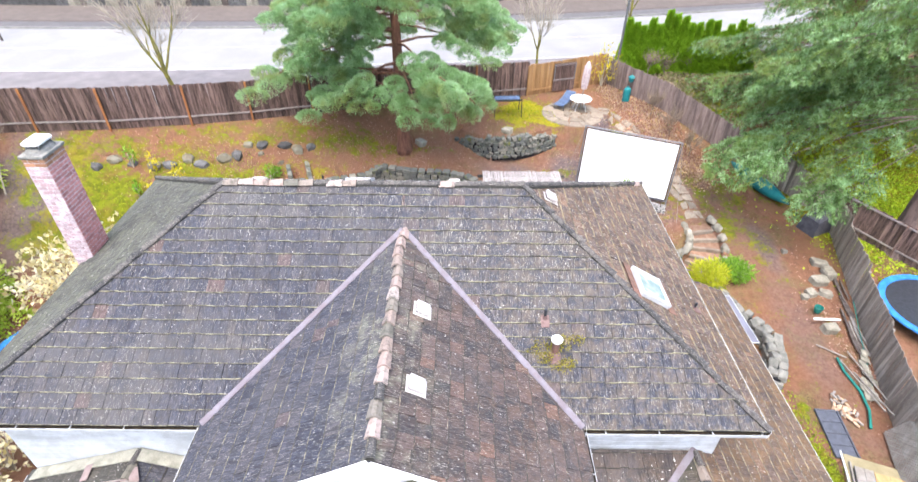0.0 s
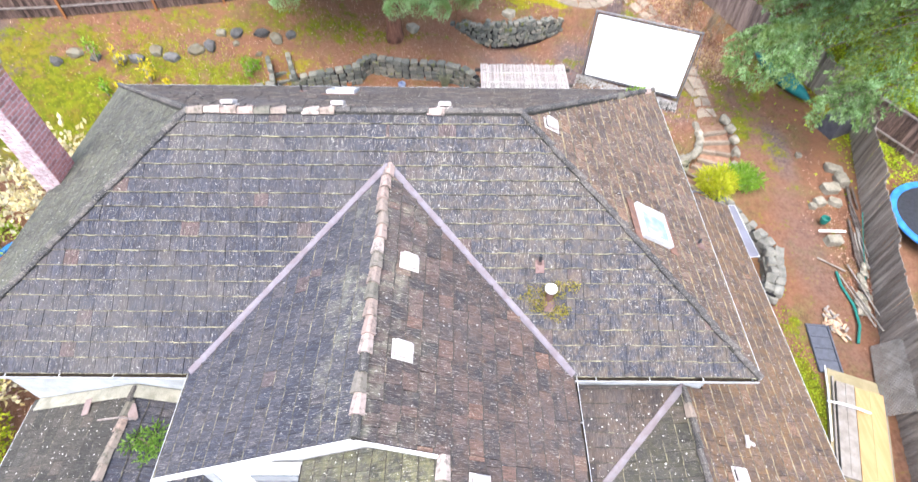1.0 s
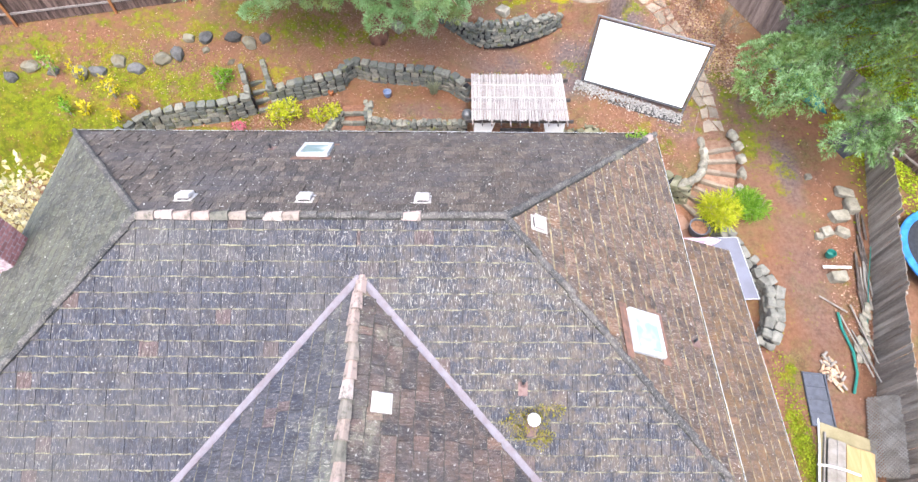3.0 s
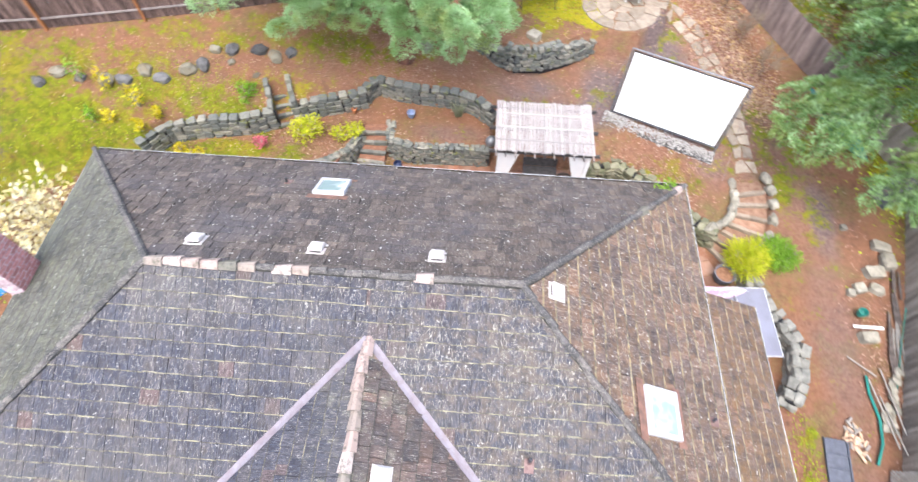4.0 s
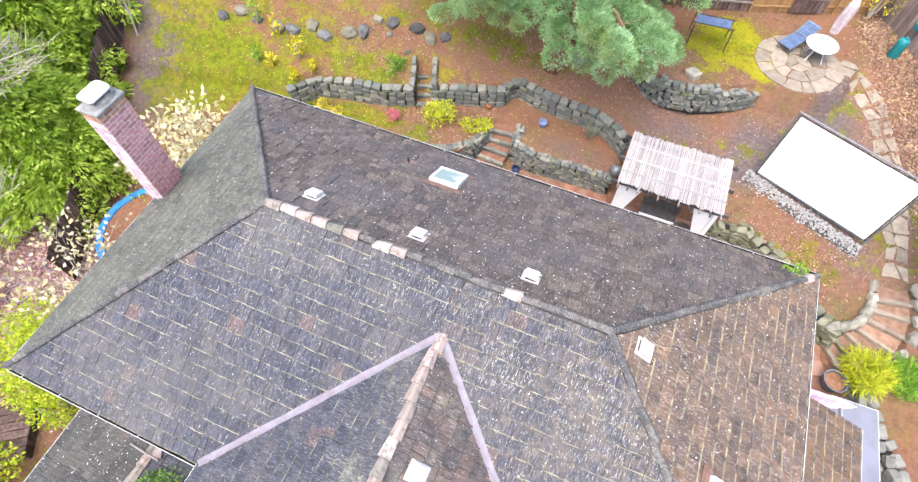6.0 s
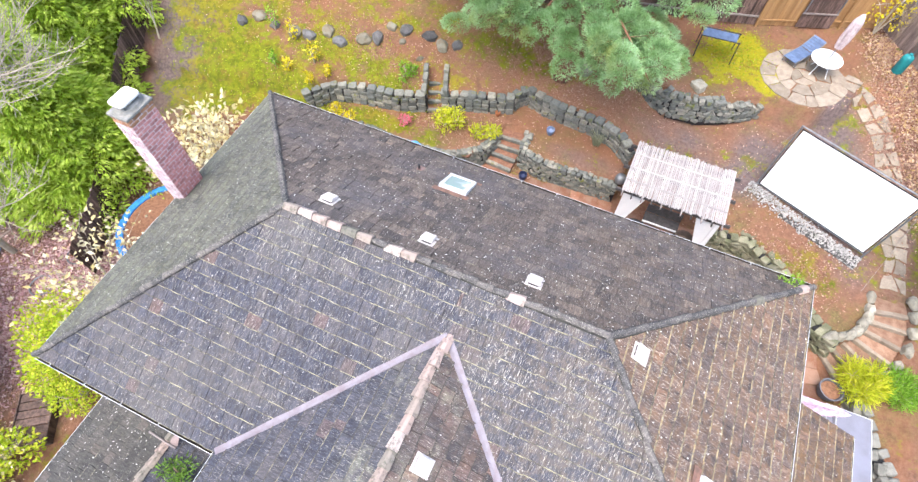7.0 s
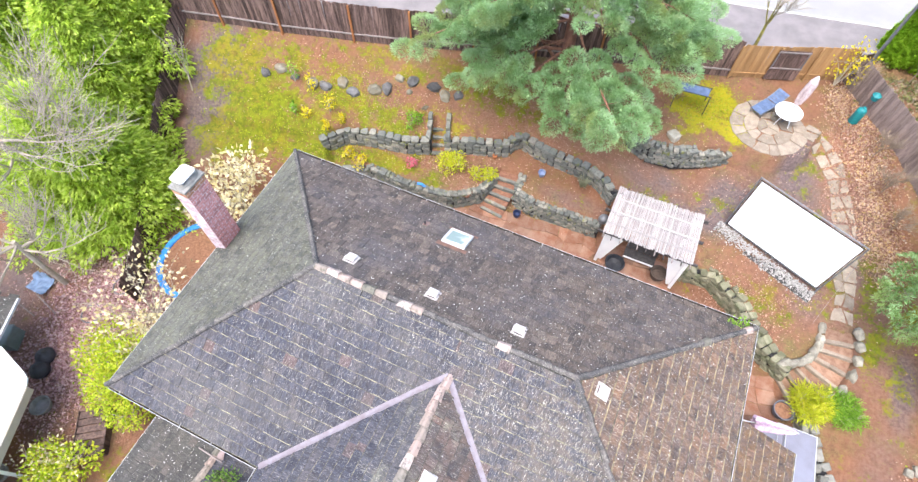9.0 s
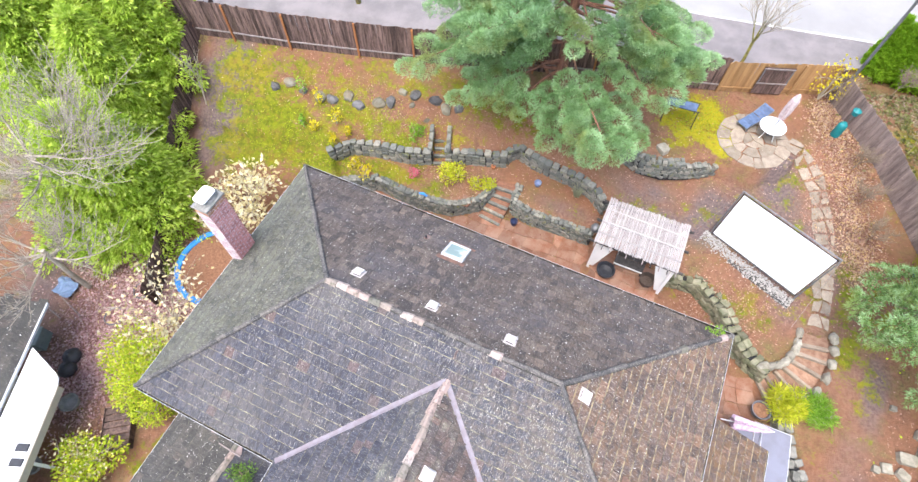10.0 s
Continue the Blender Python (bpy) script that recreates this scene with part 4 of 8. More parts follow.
g = Geo()
g.box(Matrix(), 0.025, 0.14, 0.008)
STRAP = g.data("gutter_strap", M_GUTTER)


def gutter(a, b, label="white metal eaves gutter"):
    a, b = Vector(a), Vector(b)
    d = (b - a).normalized()
    out = d.cross(Vector((0, 0, 1)))
    n = (b - a).length
    M = frame_from(a, d, out)
    g = Geo()
    prof = [(y - 0.02, z) for y, z in ((-0.06, -0.15), (0.055, -0.15), (0.11, -0.09), (0.115, 0.005), (0.1, 0.005), (0.097, -0.08), (0.05, -0.138), (-0.05, -0.138), (-0.05, -0.05), (-0.06, -0.05))]
    v = [M @ Vector((0, y, -z)) for y, z in prof] + [M @ Vector((n, y, -z)) for y, z in prof]
    k = len(prof)
    g.mesh(v, [(j, (j + 1) % k, k + (j + 1) % k, k + j) for j in range(k)] + [tuple(range(k - 1, -1, -1)), tuple(range(k, 2 * k))])
    # The inner faces of the trough take the near-black brown.
    for j in (4, 5, 6, 7):
        g.s[j] = 1
    ob = part("gutter", g, [M_GUTTER, M_GUTTER_DARK], house, label)
    for j in range(int(n / 1.2)):
        piece("gutter_strap", STRAP, ob, M @ pose(0.5 + 1.2 * j, 0.015, 0.006))


ez = EAVE - 0.01
gutter((X0, Y0, ez), (GX0 - 0.02, Y0, ez))
gutter((GX1 + 0.02, Y0, ez), (X1, Y0, ez))
gutter((X1, Y0, ez), (X1, Y1, ez))
gutter((X1, Y1 + 0.045, ez + 0.02), (X0, Y1 + 0.045, ez + 0.02))
gutter((X0, Y1, ez), (X0, Y0, ez))
gutter((GX0, Y0, ez), (GX0, GY, ez))
gutter((GX1, 0.5, ez), (GX1, Y0, ez))
gutter((10.2, 0.5, 2.69), (10.2, 15.2, 2.69))
gutter((-11.1, 7.2, 3.29), (-11.1, 0.5, 3.29))
g = Geo()
for x0, x1 in ((GX0, GXC), (GXC, FXC - 0.12)):
    a, b = Vector((x0, GY - 0.02, EAVE if x0 == GX0 else GZ)), Vector((x1, GY - 0.02, GZ if x0 == GX0 else FZ + SG * 0.12))
    M = frame_from((a + b) / 2, b - a, (0, 1, 0))
    g.box(M @ pose(0, -0.02, 0.02), (b - a).length, 0.05, 0.15 if x0 == GX0 else 0.08)
part("barge_board", g, M_WHITE, house, "white barge boards along the gable")
g = Geo()
g.box(pose(FX0 - 0.03, 2.7, EAVE - 0.03), 0.05, 4.4, 0.14, 0, 0.008)
part("fascia", g, M_BLACK, house, "dark fascia board of the entrance roof")


# ridge and hip caps
def cap_mesh(mat, flat=0.13, drop=0.075):
    g = Geo()
    L, t = 0.42, 0.02
    prof = [(-flat, -drop), (-0.035, 0.012), (0.035, 0.012), (flat, -drop)]
    v = []
    for x, k in ((0, 1.14), (L, 0.9)):
        v += [(x, y * k, z * k + (0.07 if x == 0 else 0.012)) for y, z in prof] + [(x, y * k * 0.9, z * k + (0.045 if x == 0 else 0.02) - t) for y, z in prof]
    q = []
    for a in range(3):
        q += [(a, a + 1, 8 + a + 1, 8 + a), (4 + a + 1, 4 + a, 12 + a, 12 + a + 1), (a + 1, a, 4 + a, 4 + a + 1), (8 + a, 8 + a + 1, 12 + a + 1, 12 + a)]
    q += [(0, 8, 12, 4), (8 + 3, 3, 7, 12 + 3)]
    g.mesh(v, q)
    return g.data("ridge_cap", mat)


CAP, CAP_DARK = cap_mesh(M_CAP, 0.12), cap_mesh(M_CAP_DARK, 0.075, 0.04)


def caps(a, b, me, label, light=1.0, wob=0.012):
    """A run of overlapping caps on a bed of mortar, laid from a up to b."""
    a, b = Vector(a), Vector(b)
    d = b - a
    side = Vector((0, 0, 1)).cross(d).normalized()
    M = frame_from(a, d, side)
    g = Geo()
    n = max(2, int(d.length / 0.2))
    prof = ((-0.08, -0.03), (-0.06, 0.03), (0.0, 0.05), (0.06, 0.03), (0.08, -0.03))
    v = [M @ Vector((d.length * k / n, y * rnd.uniform(0.85, 1.15), z + rnd.uniform(-0.012, 0.012))) for k in range(n + 1) for y, z in prof]
    g.mesh(v, [(5 * k + j, 5 * k + (j + 1) % 5, 5 * k + 5 + (j + 1) % 5, 5 * k + 5 + j) for k in range(n) for j in range(5)] + [(4, 3, 2, 1, 0), tuple(range(5 * n, 5 * n + 5))])
    run = part("ridge", g, M_MORTAR, house, label)
    n = int(d.length / 0.36)
    for k in range(n):
        piece("ridge_cap", me[0] if rnd.random() < light else me[-1], run, M @ pose(k * d.length / n, rnd.uniform(-wob, wob), 0.066, rnd.uniform(-3, 3), rnd.uniform(-1, 1), rnd.uniform(-2.5, 2.5)))
    return run


z_up = 0.03
caps((XL + 2.4, YR, RIDGE + z_up), (XL, YR, RIDGE + z_up), [CAP], "ridge caps of pinkish pale concrete")
caps((XR, YR, RIDGE + z_up), (XL + 2.42, YR, RIDGE + z_up), [CAP, CAP_DARK], "weathered ridge caps with lichen", 0.15, 0.02)
caps((X0, Y0, EAVE + 0.02), (XL, YR, RIDGE + 0.02), [CAP_DARK], "dark lichen-covered hip caps")
caps((X0, Y1, EAVE + 0.02), (XL, YR, RIDGE + 0.02), [CAP_DARK], "grey hip caps bedded in mortar")
caps((X1, Y0, EAVE + 0.02), (XR, YR, RIDGE + 0.02), [CAP_DARK], "dark mossy hip caps", 1.0, 0.03)
caps((X1, Y1, EAVE + 0.02), (XR, YR, RIDGE + 0.02), [CAP, CAP_DARK], "weathered hip caps with some pale pieces", 0.12)
caps((GXC, GY, GZ + z_up), (GXC, VTY, GZ + z_up), [CAP, CAP_DARK], "pale and pinkish caps along the gable ridge", 0.75, 0.035)
caps((FXC, 0.55, FZ + z_up), (FXC, GY - 0.06, FZ + z_up), [CAP, CAP_DARK], "pinkish caps along the entrance gable ridge", 0.8, 0.02)
caps((5.87, 0.6, 4.56), (5.87, 7.2, 4.56), [CAP, CAP_DARK], "brown caps along the porch roof ridge", 0.4, 0.03)
caps((-7.93, 0.6, 4.38), (-7.93, 7.2, 4.38), [CAP, CAP_DARK], "brown caps along the garage roof ridge", 0.4, 0.03)

# valley flashings
for a, b in (((GX0, Y0, EAVE), (GXC, VTY, GZ)), ((GX1, Y0, EAVE), (GXC, VTY, GZ)), ((2.3, 3.73, 4.54 - 3.57 * 0.425), (5.87, 7.3, 4.54))):
    a, b = Vector(a), Vector(b)
    d = b - a
    side = Vector((0, 0, 1)).cross(d).normalized()
    M = frame_from(a + Vector((0, 0, 0.1)), d, side)
    g = Geo()
    prof = ((-0.08, 0.012), (-0.015, 0.0), (0.015, 0.0), (0.08, 0.012), (0.08, -0.03), (-0.08, -0.03))
    n = 14
    v = [M @ Vector((d.length * k / n, w * (1 + 0.1 * math.sin(k * 2.1)), h)) for k in range(n + 1) for w, h in prof]
    g.mesh(v, [(6 * k + j, 6 * k + (j + 1) % 6, 6 * k + 6 + (j + 1) % 6, 6 * k + 6 + j) for k in range(n) for j in range(6)] + [(5, 4, 3, 2, 1, 0), tuple(range(6 * n, 6 * n + 6))])
    part("valley_flashing", g, M_FLASH, house, "pale lilac-grey metal valley flashing")


def on_roof(plane, x, y):
    """The pose on a roof plane: z out of the roof, y up the slope."""
    o, uu, vv = {"front": ((0, Y0, EAVE), (1, 0, 0), (0, 1, S)), "rear": ((0, Y1, EAVE), (-1, 0, 0), (0, -1, S)), "right": ((X1, 0, EAVE), (0, 1, 0), (-1, 0, S)),
                 "cross": ((GX1, 0, EAVE), (0, 1, 0), (-1, 0, SG)), "low": ((10.2, 0, 2.7), (0, 1, 0), (-1, 0, 0.425))}[plane]
    n = Vector(uu).cross(Vector(vv))
    z = o[2] - (n.x * (x - o[0]) + n.y * (y - o[1])) / n.z
    return frame_from((x, y, z), uu, vv)


def roof_vent(M):
    g = Geo()
    g.box(M @ pose(0, -0.03, 0.075), 0.4, 0.44, 0.012)
    base = part("roof_vent", g, M_VENT, house, "pale square roof vent")
    h = Geo()
    h.box(M @ pose(0, 0.01, 0.11, 4), 0.24, 0.24, 0.08)
    part("throat", h, M_DARK, base)
    h = Geo()
    h.box(M @ pose(0, -0.01, 0.155, 4), 0.32, 0.32, 0.11, 0, 0.025)
    part("hood", h, M_VENT, base)


for x, y in ((-5.7, 12.9), (-2.9, 12.86), (-0.18, 12.86)):
    roof_vent(on_roof("rear", x, y))
roof_vent(on_roof("right", 2.42, 12.28))
roof_vent(on_roof("cross", -0.9, 8.4))
roof_vent(on_roof("cross", -0.9, 6.35))
roof_vent(on_roof("cross", 0.53, 4.2))
roof_vent(on_roof("low", 6.75, 5.25))


def skylight(M, w, h):
    g = Geo()
    for x, y, a, b in ((0, h / 2 - 0.05, w, 0.1), (0, -h / 2 + 0.05, w, 0.1), (-w / 2 + 0.05, 0, 0.1, h - 0.2), (w / 2 - 0.05, 0, 0.1, h - 0.2)):
        g.box(M @ pose(x, y, 0.12), a, b, 0.14, 0, 0.012)
    f = part("skylight", g, M_GUTTER, house, "white framed roof skylight")
    g = Geo()
    g.box(M @ pose(0, 0, 0.15), w - 0.19, h - 0.19, 0.02)
    part("pane", g, M_GLASS, f, "pale blue-green glass")
    rust = plain("rusty_flashing", (0.3, 0.16, 0.12), (0.16, 0.1, 0.08), 6, 0.7)
    for y, d in ((h / 2 + 0.1, 0.22), (-h / 2 - 0.1, 0.24)):
        g = Geo()
        g.box(M @ pose(0, y, 0.075), w + 0.25, d, 0.012)
        part("flashing", g, rust, f, "rusty flashing")


skylight(on_roof("right", 4.91, 10.22), 1.05, 0.95)
skylight(on_roof("rear", -3.46, 15.82), 0.86, 0.95)


def vent_pipe(M, h, r, cap=False, mat=None):
    g = Geo()
    z = Vector((0, 0, 1))
    o = M.translation
    g.tube([o - 0.05 * z, o + h * z], r, 12)
    p = part("vent_pipe", g, mat or M_BLACK, house, "upright roof vent pipe")
    g = Geo()
    g.box(M @ pose(0, -0.05, 0.075), 0.2, 0.3, 0.012)
    g.tube([o, o + 0.16 * z], [r * 2.0, r * 1.2], 12)
    part("boot", g, plain("lead_boot", (0.3, 0.2, 0.19), (0.18, 0.11, 0.1), 6, 0.7), p, "pinkish flashing boot")
    if cap:
        g = Geo()
        g.lathe(Matrix.Translation(o + (h - 0.02) * z), [(r * 1.0, -0.05), (r * 1.55, 0), (r * 1.65, 0.05), (r * 1.2, 0.1), (0.01, 0.13)], 14)
        part("cowl", g, M_WHITE, p, "white round cowl")


vent_pipe(on_roof("front", 2.06, 9.0), 0.35, 0.04)
vent_pipe(on_roof("front", 2.24, 8.25), 0.55, 0.085, True, plain("vent_brown", (0.25, 0.14, 0.11), (0.16, 0.09, 0.08), 6, 0.7))
vent_pipe(on_roof("right", 6.42, 10.34), 0.3, 0.035)
vent_pipe(on_roof("rear", -4.8, 16.0), 0.3, 0.035)


# chimney
def build_chimney():
    x0, x1, y0, y1, top = -11.68, -11.08, 12.38, 13.26, 9.72
    g = Geo()
    g.prism([(x0 + 0.012, y0 + 0.012), (x1 - 0.012, y0 + 0.012), (x1 - 0.012, y1 - 0.012), (x0 + 0.012, y1 - 0.012)], -0.3, top)
    ch = part("chimney", g, M_JOINT, house, "tall red brick chimney, limewashed on one face")
    bricks = {}
    for key, m in (("red", M_BRICK), ("lime", M_BRICK_WHITE), ("top", plain("brick_orange", (0.58, 0.33, 0.2), (0.46, 0.24, 0.15), 9, 0.9, bump=0.4, vary=0.3))):
        b = Geo()
        b.box(Matrix(), 0.236, 0.09, 0.094, 0, 0.007)
        bricks[key] = b.data("brick", m)
    low = {"red": Geo(), "lime": Geo()}
    courses = int((top - 0.0) / 0.122)
    for c in range(courses):
        z = top - 0.06 - c * 0.122
        for (ax, ay), (bx, by), key in (((x0, y0), (x1, y0), "lime"), ((x1, y0), (x1, y1), "red"), ((x1, y1), (x0, y1), "red"), ((x0, y1), (x0, y0), "red")):
            d = Vector((bx - ax, by - ay, 0))
            n = round(d.length / 0.258)
            ang = math.degrees(math.atan2(d.y, d.x))
            spans = [(k, k + 1) for k in range(n)] if c % 2 else [(0, 0.5)] + [(k + 0.5, k + 1.5) for k in range(n - 1)] + [(n - 0.5, n)]
            for lo, hi in spans:
                p = Vector((ax, ay, z)) + d * (lo + hi) / 2 / n
                inn = Vector((-d.y, d.x, 0)).normalized() * 0.04
                M = Matrix.Translation(p + inn) @ pose(0, 0, 0, rnd.uniform(-0.6, 0.6), rnd.uniform(-0.6, 0.6), ang) @ Matrix.Diagonal((((hi - lo) * d.length / n - 0.028) / 0.236, 1, 1, 1))
                if c < 16:
                    piece("brick", bricks["top" if c < 2 else key], ch, M)
                else:
                    low[key].box(M, 0.236, 0.09, 0.094)
    for key, m in (("red", M_BRICK), ("lime", M_BRICK_WHITE)):
        tagged(part("bricks", low[key], m, ch), kind="stuff")
    g = Geo()
    cx, cy = (x0 + x1) / 2, (y0 + y1) / 2
    g.box(pose(cx, cy, top + 0.05), 0.67, 0.95, 0.1, 0, 0.02)
    g.lathe(pose(cx, cy, top + 0.1) @ Matrix.Diagonal((0.7, 1.03, 1, 1)), [(0.44, 0), (0.4, 0.07), (0.3, 0.12)], 16)
    part("crown", g, M_CONCRETE, ch, "grey cement crown with lichen")
    g = Geo()
    for sx in (-1, 1):
        for sy in (-1, 1):
            g.box(pose(cx + 0.17 * sx, cy + 0.25 * sy, top + 0.24), 0.03, 0.03, 0.2)
    part("cap_leg", g, M_STEEL, ch)
    g = Geo()
    pts = []
    for sx, sy, a0 in ((1, 1, 0), (-1, 1, 90), (-1, -1, 180), (1, -1, 270)):
        for k in range(4):
            t = radians(a0 + 30 * k)
            pts.append((0.14 * sx + 0.11 * math.cos(t), 0.23 * sy + 0.11 * math.sin(t)))
    g.prism(pts, top + 0.32, top + 0.37, 0, Matrix.Translation((cx, cy, 0)))
    g.prism([(x * 0.8, y * 0.8) for x, y in pts], top + 0.371, top + 0.41, 0, Matrix.Translation((cx, cy, 0)))
    part("cap", g, M_WHITE, ch, "white rectangular rain cap")


build_chimney()


# ---- fences ----
BOARD = {}


def board_mesh(mat, h, w=0.14):
    key = (mat.name, round(h, 2), w)
    if key not in BOARD:
        g = Geo()
        g.box(pose(0, 0, h / 2), w, 0.02, h, 0, 0.004)
        BOARD[key] = g.data("board", mat)
    return BOARD[key]


def fence(pts, h, label, board, post, rail, group="", step=False, inner=1, post_gap=2.4, post_above=0.0, new_from=None, rails=(0.35,)):
    """Upright boards on rails and posts along a line on the ground. inner: the side on which the posts show."""
    f = thing("fence", label, "fence", group=group)
    for (ax, ay), (bx, by) in zip(pts, pts[1:]):
        d = Vector((bx - ax, by - ay, 0))
        n = max(1, round(d.length / post_gap))
        ang = math.degrees(math.atan2(d.y, d.x))
        out = Vector((d.y, -d.x, 0)).normalized() * inner
        for k in range(n):
            p, q = Vector((ax, ay, 0)) + d * k / n, Vector((ax, ay, 0)) + d * (k + 1) / n
            zp, zq = height(p.x, p.y), height(q.x, q.y)
            if step:
                zp = zq = min(zp, zq)
            bm = board
            if new_from is not None and p.x > new_from:
                bm = M_WOOD_NEW
            g = Geo()
            g.box(pose(p.x + out.x * 0.06, p.y + out.y * 0.06, zp + (h + post_above) / 2 - 0.15, 0, 0, ang), 0.1, 0.1, h + post_above + 0.3, 0, 0.008)
            part("post", g, post, f)
            w = (q - p).length
            m = max(2, round(w / 0.145))
            for j in range(m):
                t = (j + 0.5) / m
                o = p.lerp(q, t) - out * (0.012 + 0.022 * (j % 2))
                piece("board", board_mesh(bm, h + rnd.choice((-0.03, 0, 0, 0.02)), 0.165), f, pose(o.x, o.y, lerp(zp, zq, t) + 0.03, rnd.uniform(-0.6, 0.6), rnd.uniform(-0.8, 0.8), ang + rnd.uniform(-1, 1)))
            for rz in rails:
                g = Geo()
                a, b = Vector((*p.xy, zp + rz)) + out * 0.035, Vector((*q.xy, zq + rz)) + out * 0.035
                M = frame_from((a + b) / 2, b - a, (out.x, out.y, 0))
                g.box(M, (b - a).length - 0.01, 0.04, 0.09, 0, 0.005)
                part("rail", g, rail, f)
    return f


xa, xb = -26.9, 9.75
REAR = [(x, fence_y(x)) for x in (xa, -23.7, -20.9, -18.0, -14.4, -11.5, -8.4, -5.3, -2.2, 1.0, 4.35)]
fence(REAR, 2.2, "weathered dark brown board fence with orange posts", M_WOOD_DARK, M_WOOD_POST, M_RAIL, "garden fences", rails=(0.5,), post_gap=6.0)
fence([(4.35, fence_y(4.35)), (xb, fence_y(xb))], 2.0, "newer honey-coloured cedar board fence with gate", M_WOOD_NEW, M_WOOD_NEW, M_WOOD_NEW, "garden fences", post_gap=1.7)
fence([(9.9, 35.1), (14.1, 29.6), (16.9, 26.3)], 1.75, "old purplish-brown board fence", M_WOOD_MAUVE, M_WOOD_MAUVE, M_RAIL, "garden fences", rails=(0.4, 1.5), inner=-1)
fence([(16.9, 26.3), (17.9, 24.2), (18.75, 22.2), (18.2, 20.0), (17.4, 17.1), (16.5, 14.0), (15.6, 11.1), (14.8, 8.4), (13.8, 4.8)], 1.9, "leaning grey weathered board fence with stepped tops", M_WOOD_GREY, M_WOOD_GREY, M_RAIL, "garden fences", step=True, rails=(0.4, 1.6), inner=-1, post_gap=3.2)
fence([(18.85, 22.25), (20.6, 19.7), (22.0, 17.9)], 1.75, "dark weathered board fence with a pale top edge", M_WOOD_DARK, M_WOOD_DARK, M_RAIL, "garden fences", rails=(0.4, 1.7), inner=1)
fence([(-23.3, 25.5), (-22.6, 22.4), (-22.0, 18.8), (-20.2, 15.6), (-18.4, 12.8), (-17.2, 10.2)], 1.8, "dark brown side fence in cedar shade", M_WOOD_DARK, M_RAIL, M_WOOD_POST, "garden fences", rails=(0.35, 1.5), inner=1)

gate = thing("gate", "dark wooden gate with a grey cross rail", "gate")
ga, gb = Vector((6.0, fence_y(6.0), 0)), Vector((7.5, fence_y(7.5), 0))
gz = height(6.7, fence_y(6.7) - 0.3) + 0.1
GM = frame_from((*ga.xy, gz), gb - ga, (-FENCE_DIR.y, FENCE_DIR.x, 0))
for j in range(10):
    piece("board", board_mesh(M_WOOD_DARK, 1.82, 0.155), gate, GM @ pose(0.08 + 0.16 * j, -0.12, 0))
for zz in (0.75, 1.72):
    g = Geo()
    g.box(GM @ pose(0.8, -0.155, zz), 1.6, 0.04, 0.08, 0, 0.005)
    part("rail", g, M_RAIL, gate)

for x in (0.06, 1.54):
    g = Geo()
    g.box(GM @ pose(x, -0.15, 1.2), 0.06, 0.03, 0.95, 0, 0.004)
    part("stile", g, M_STEEL, gate)

# ---- stone walls ----
STONES = []
for k in range(7):
    r = random.Random(40 + k)
    bm = bmesh.new()
    bmesh.ops.create_cube(bm, size=1.0)
    bmesh.ops.bevel(bm, geom=bm.edges[:], offset=0.13, segments=1, affect="EDGES")
    for v in bm.verts:
        v.co += Vector((r.uniform(-0.07, 0.07), r.uniform(-0.07, 0.07), r.uniform(-0.06, 0.06)))
    me = bpy.data.meshes.new("stone")
    bm.to_mesh(me)
    bm.free()
    STONES.append(me)


BOULDERS = []
for k in range(7):
    bm = bmesh.new()
    bmesh.ops.create_icosphere(bm, subdivisions=2, radius=0.55)
    for v in bm.verts:
        v.co *= 1 + 0.4 * noise.noise(v.co * 2.2 + Vector((k * 5.3, 0, 0))) + 0.12 * noise.noise(v.co * 6 + Vector((0, k * 3.1, 0)))
        v.co.z = max(v.co.z, -0.35)
    me = bpy.data.meshes.new("boulder")
    bm.to_mesh(me)
    bm.free()
    BOULDERS.append(me)


def stone_set(mat, source=None):
    out = []
    for me in source or STONES:
        c = me.copy()
        c.materials.append(mat)
        out.append(c)
    return out


ST_WALL, ST_PALE, ST_ROCK, ST_SLAB = stone_set(M_STONE), stone_set(M_ROCK_PALE, BOULDERS), stone_set(M_ROCK, BOULDERS), stone_set(M_STONE_PALE)


def walk_line(pts, step):
    """Points and directions along a line."""
    out, left = [], 0.0
    for (ax, ay), (bx, by) in zip(pts, pts[1:]):
        d = Vector((bx - ax, by - ay))
        t = left
        while t < d.length:
            p = Vector((ax, ay)) + d * t / d.length
            out.append((p, math.degrees(math.atan2(d.y, d.x))))
            t += step
        left = t - d.length
    return out


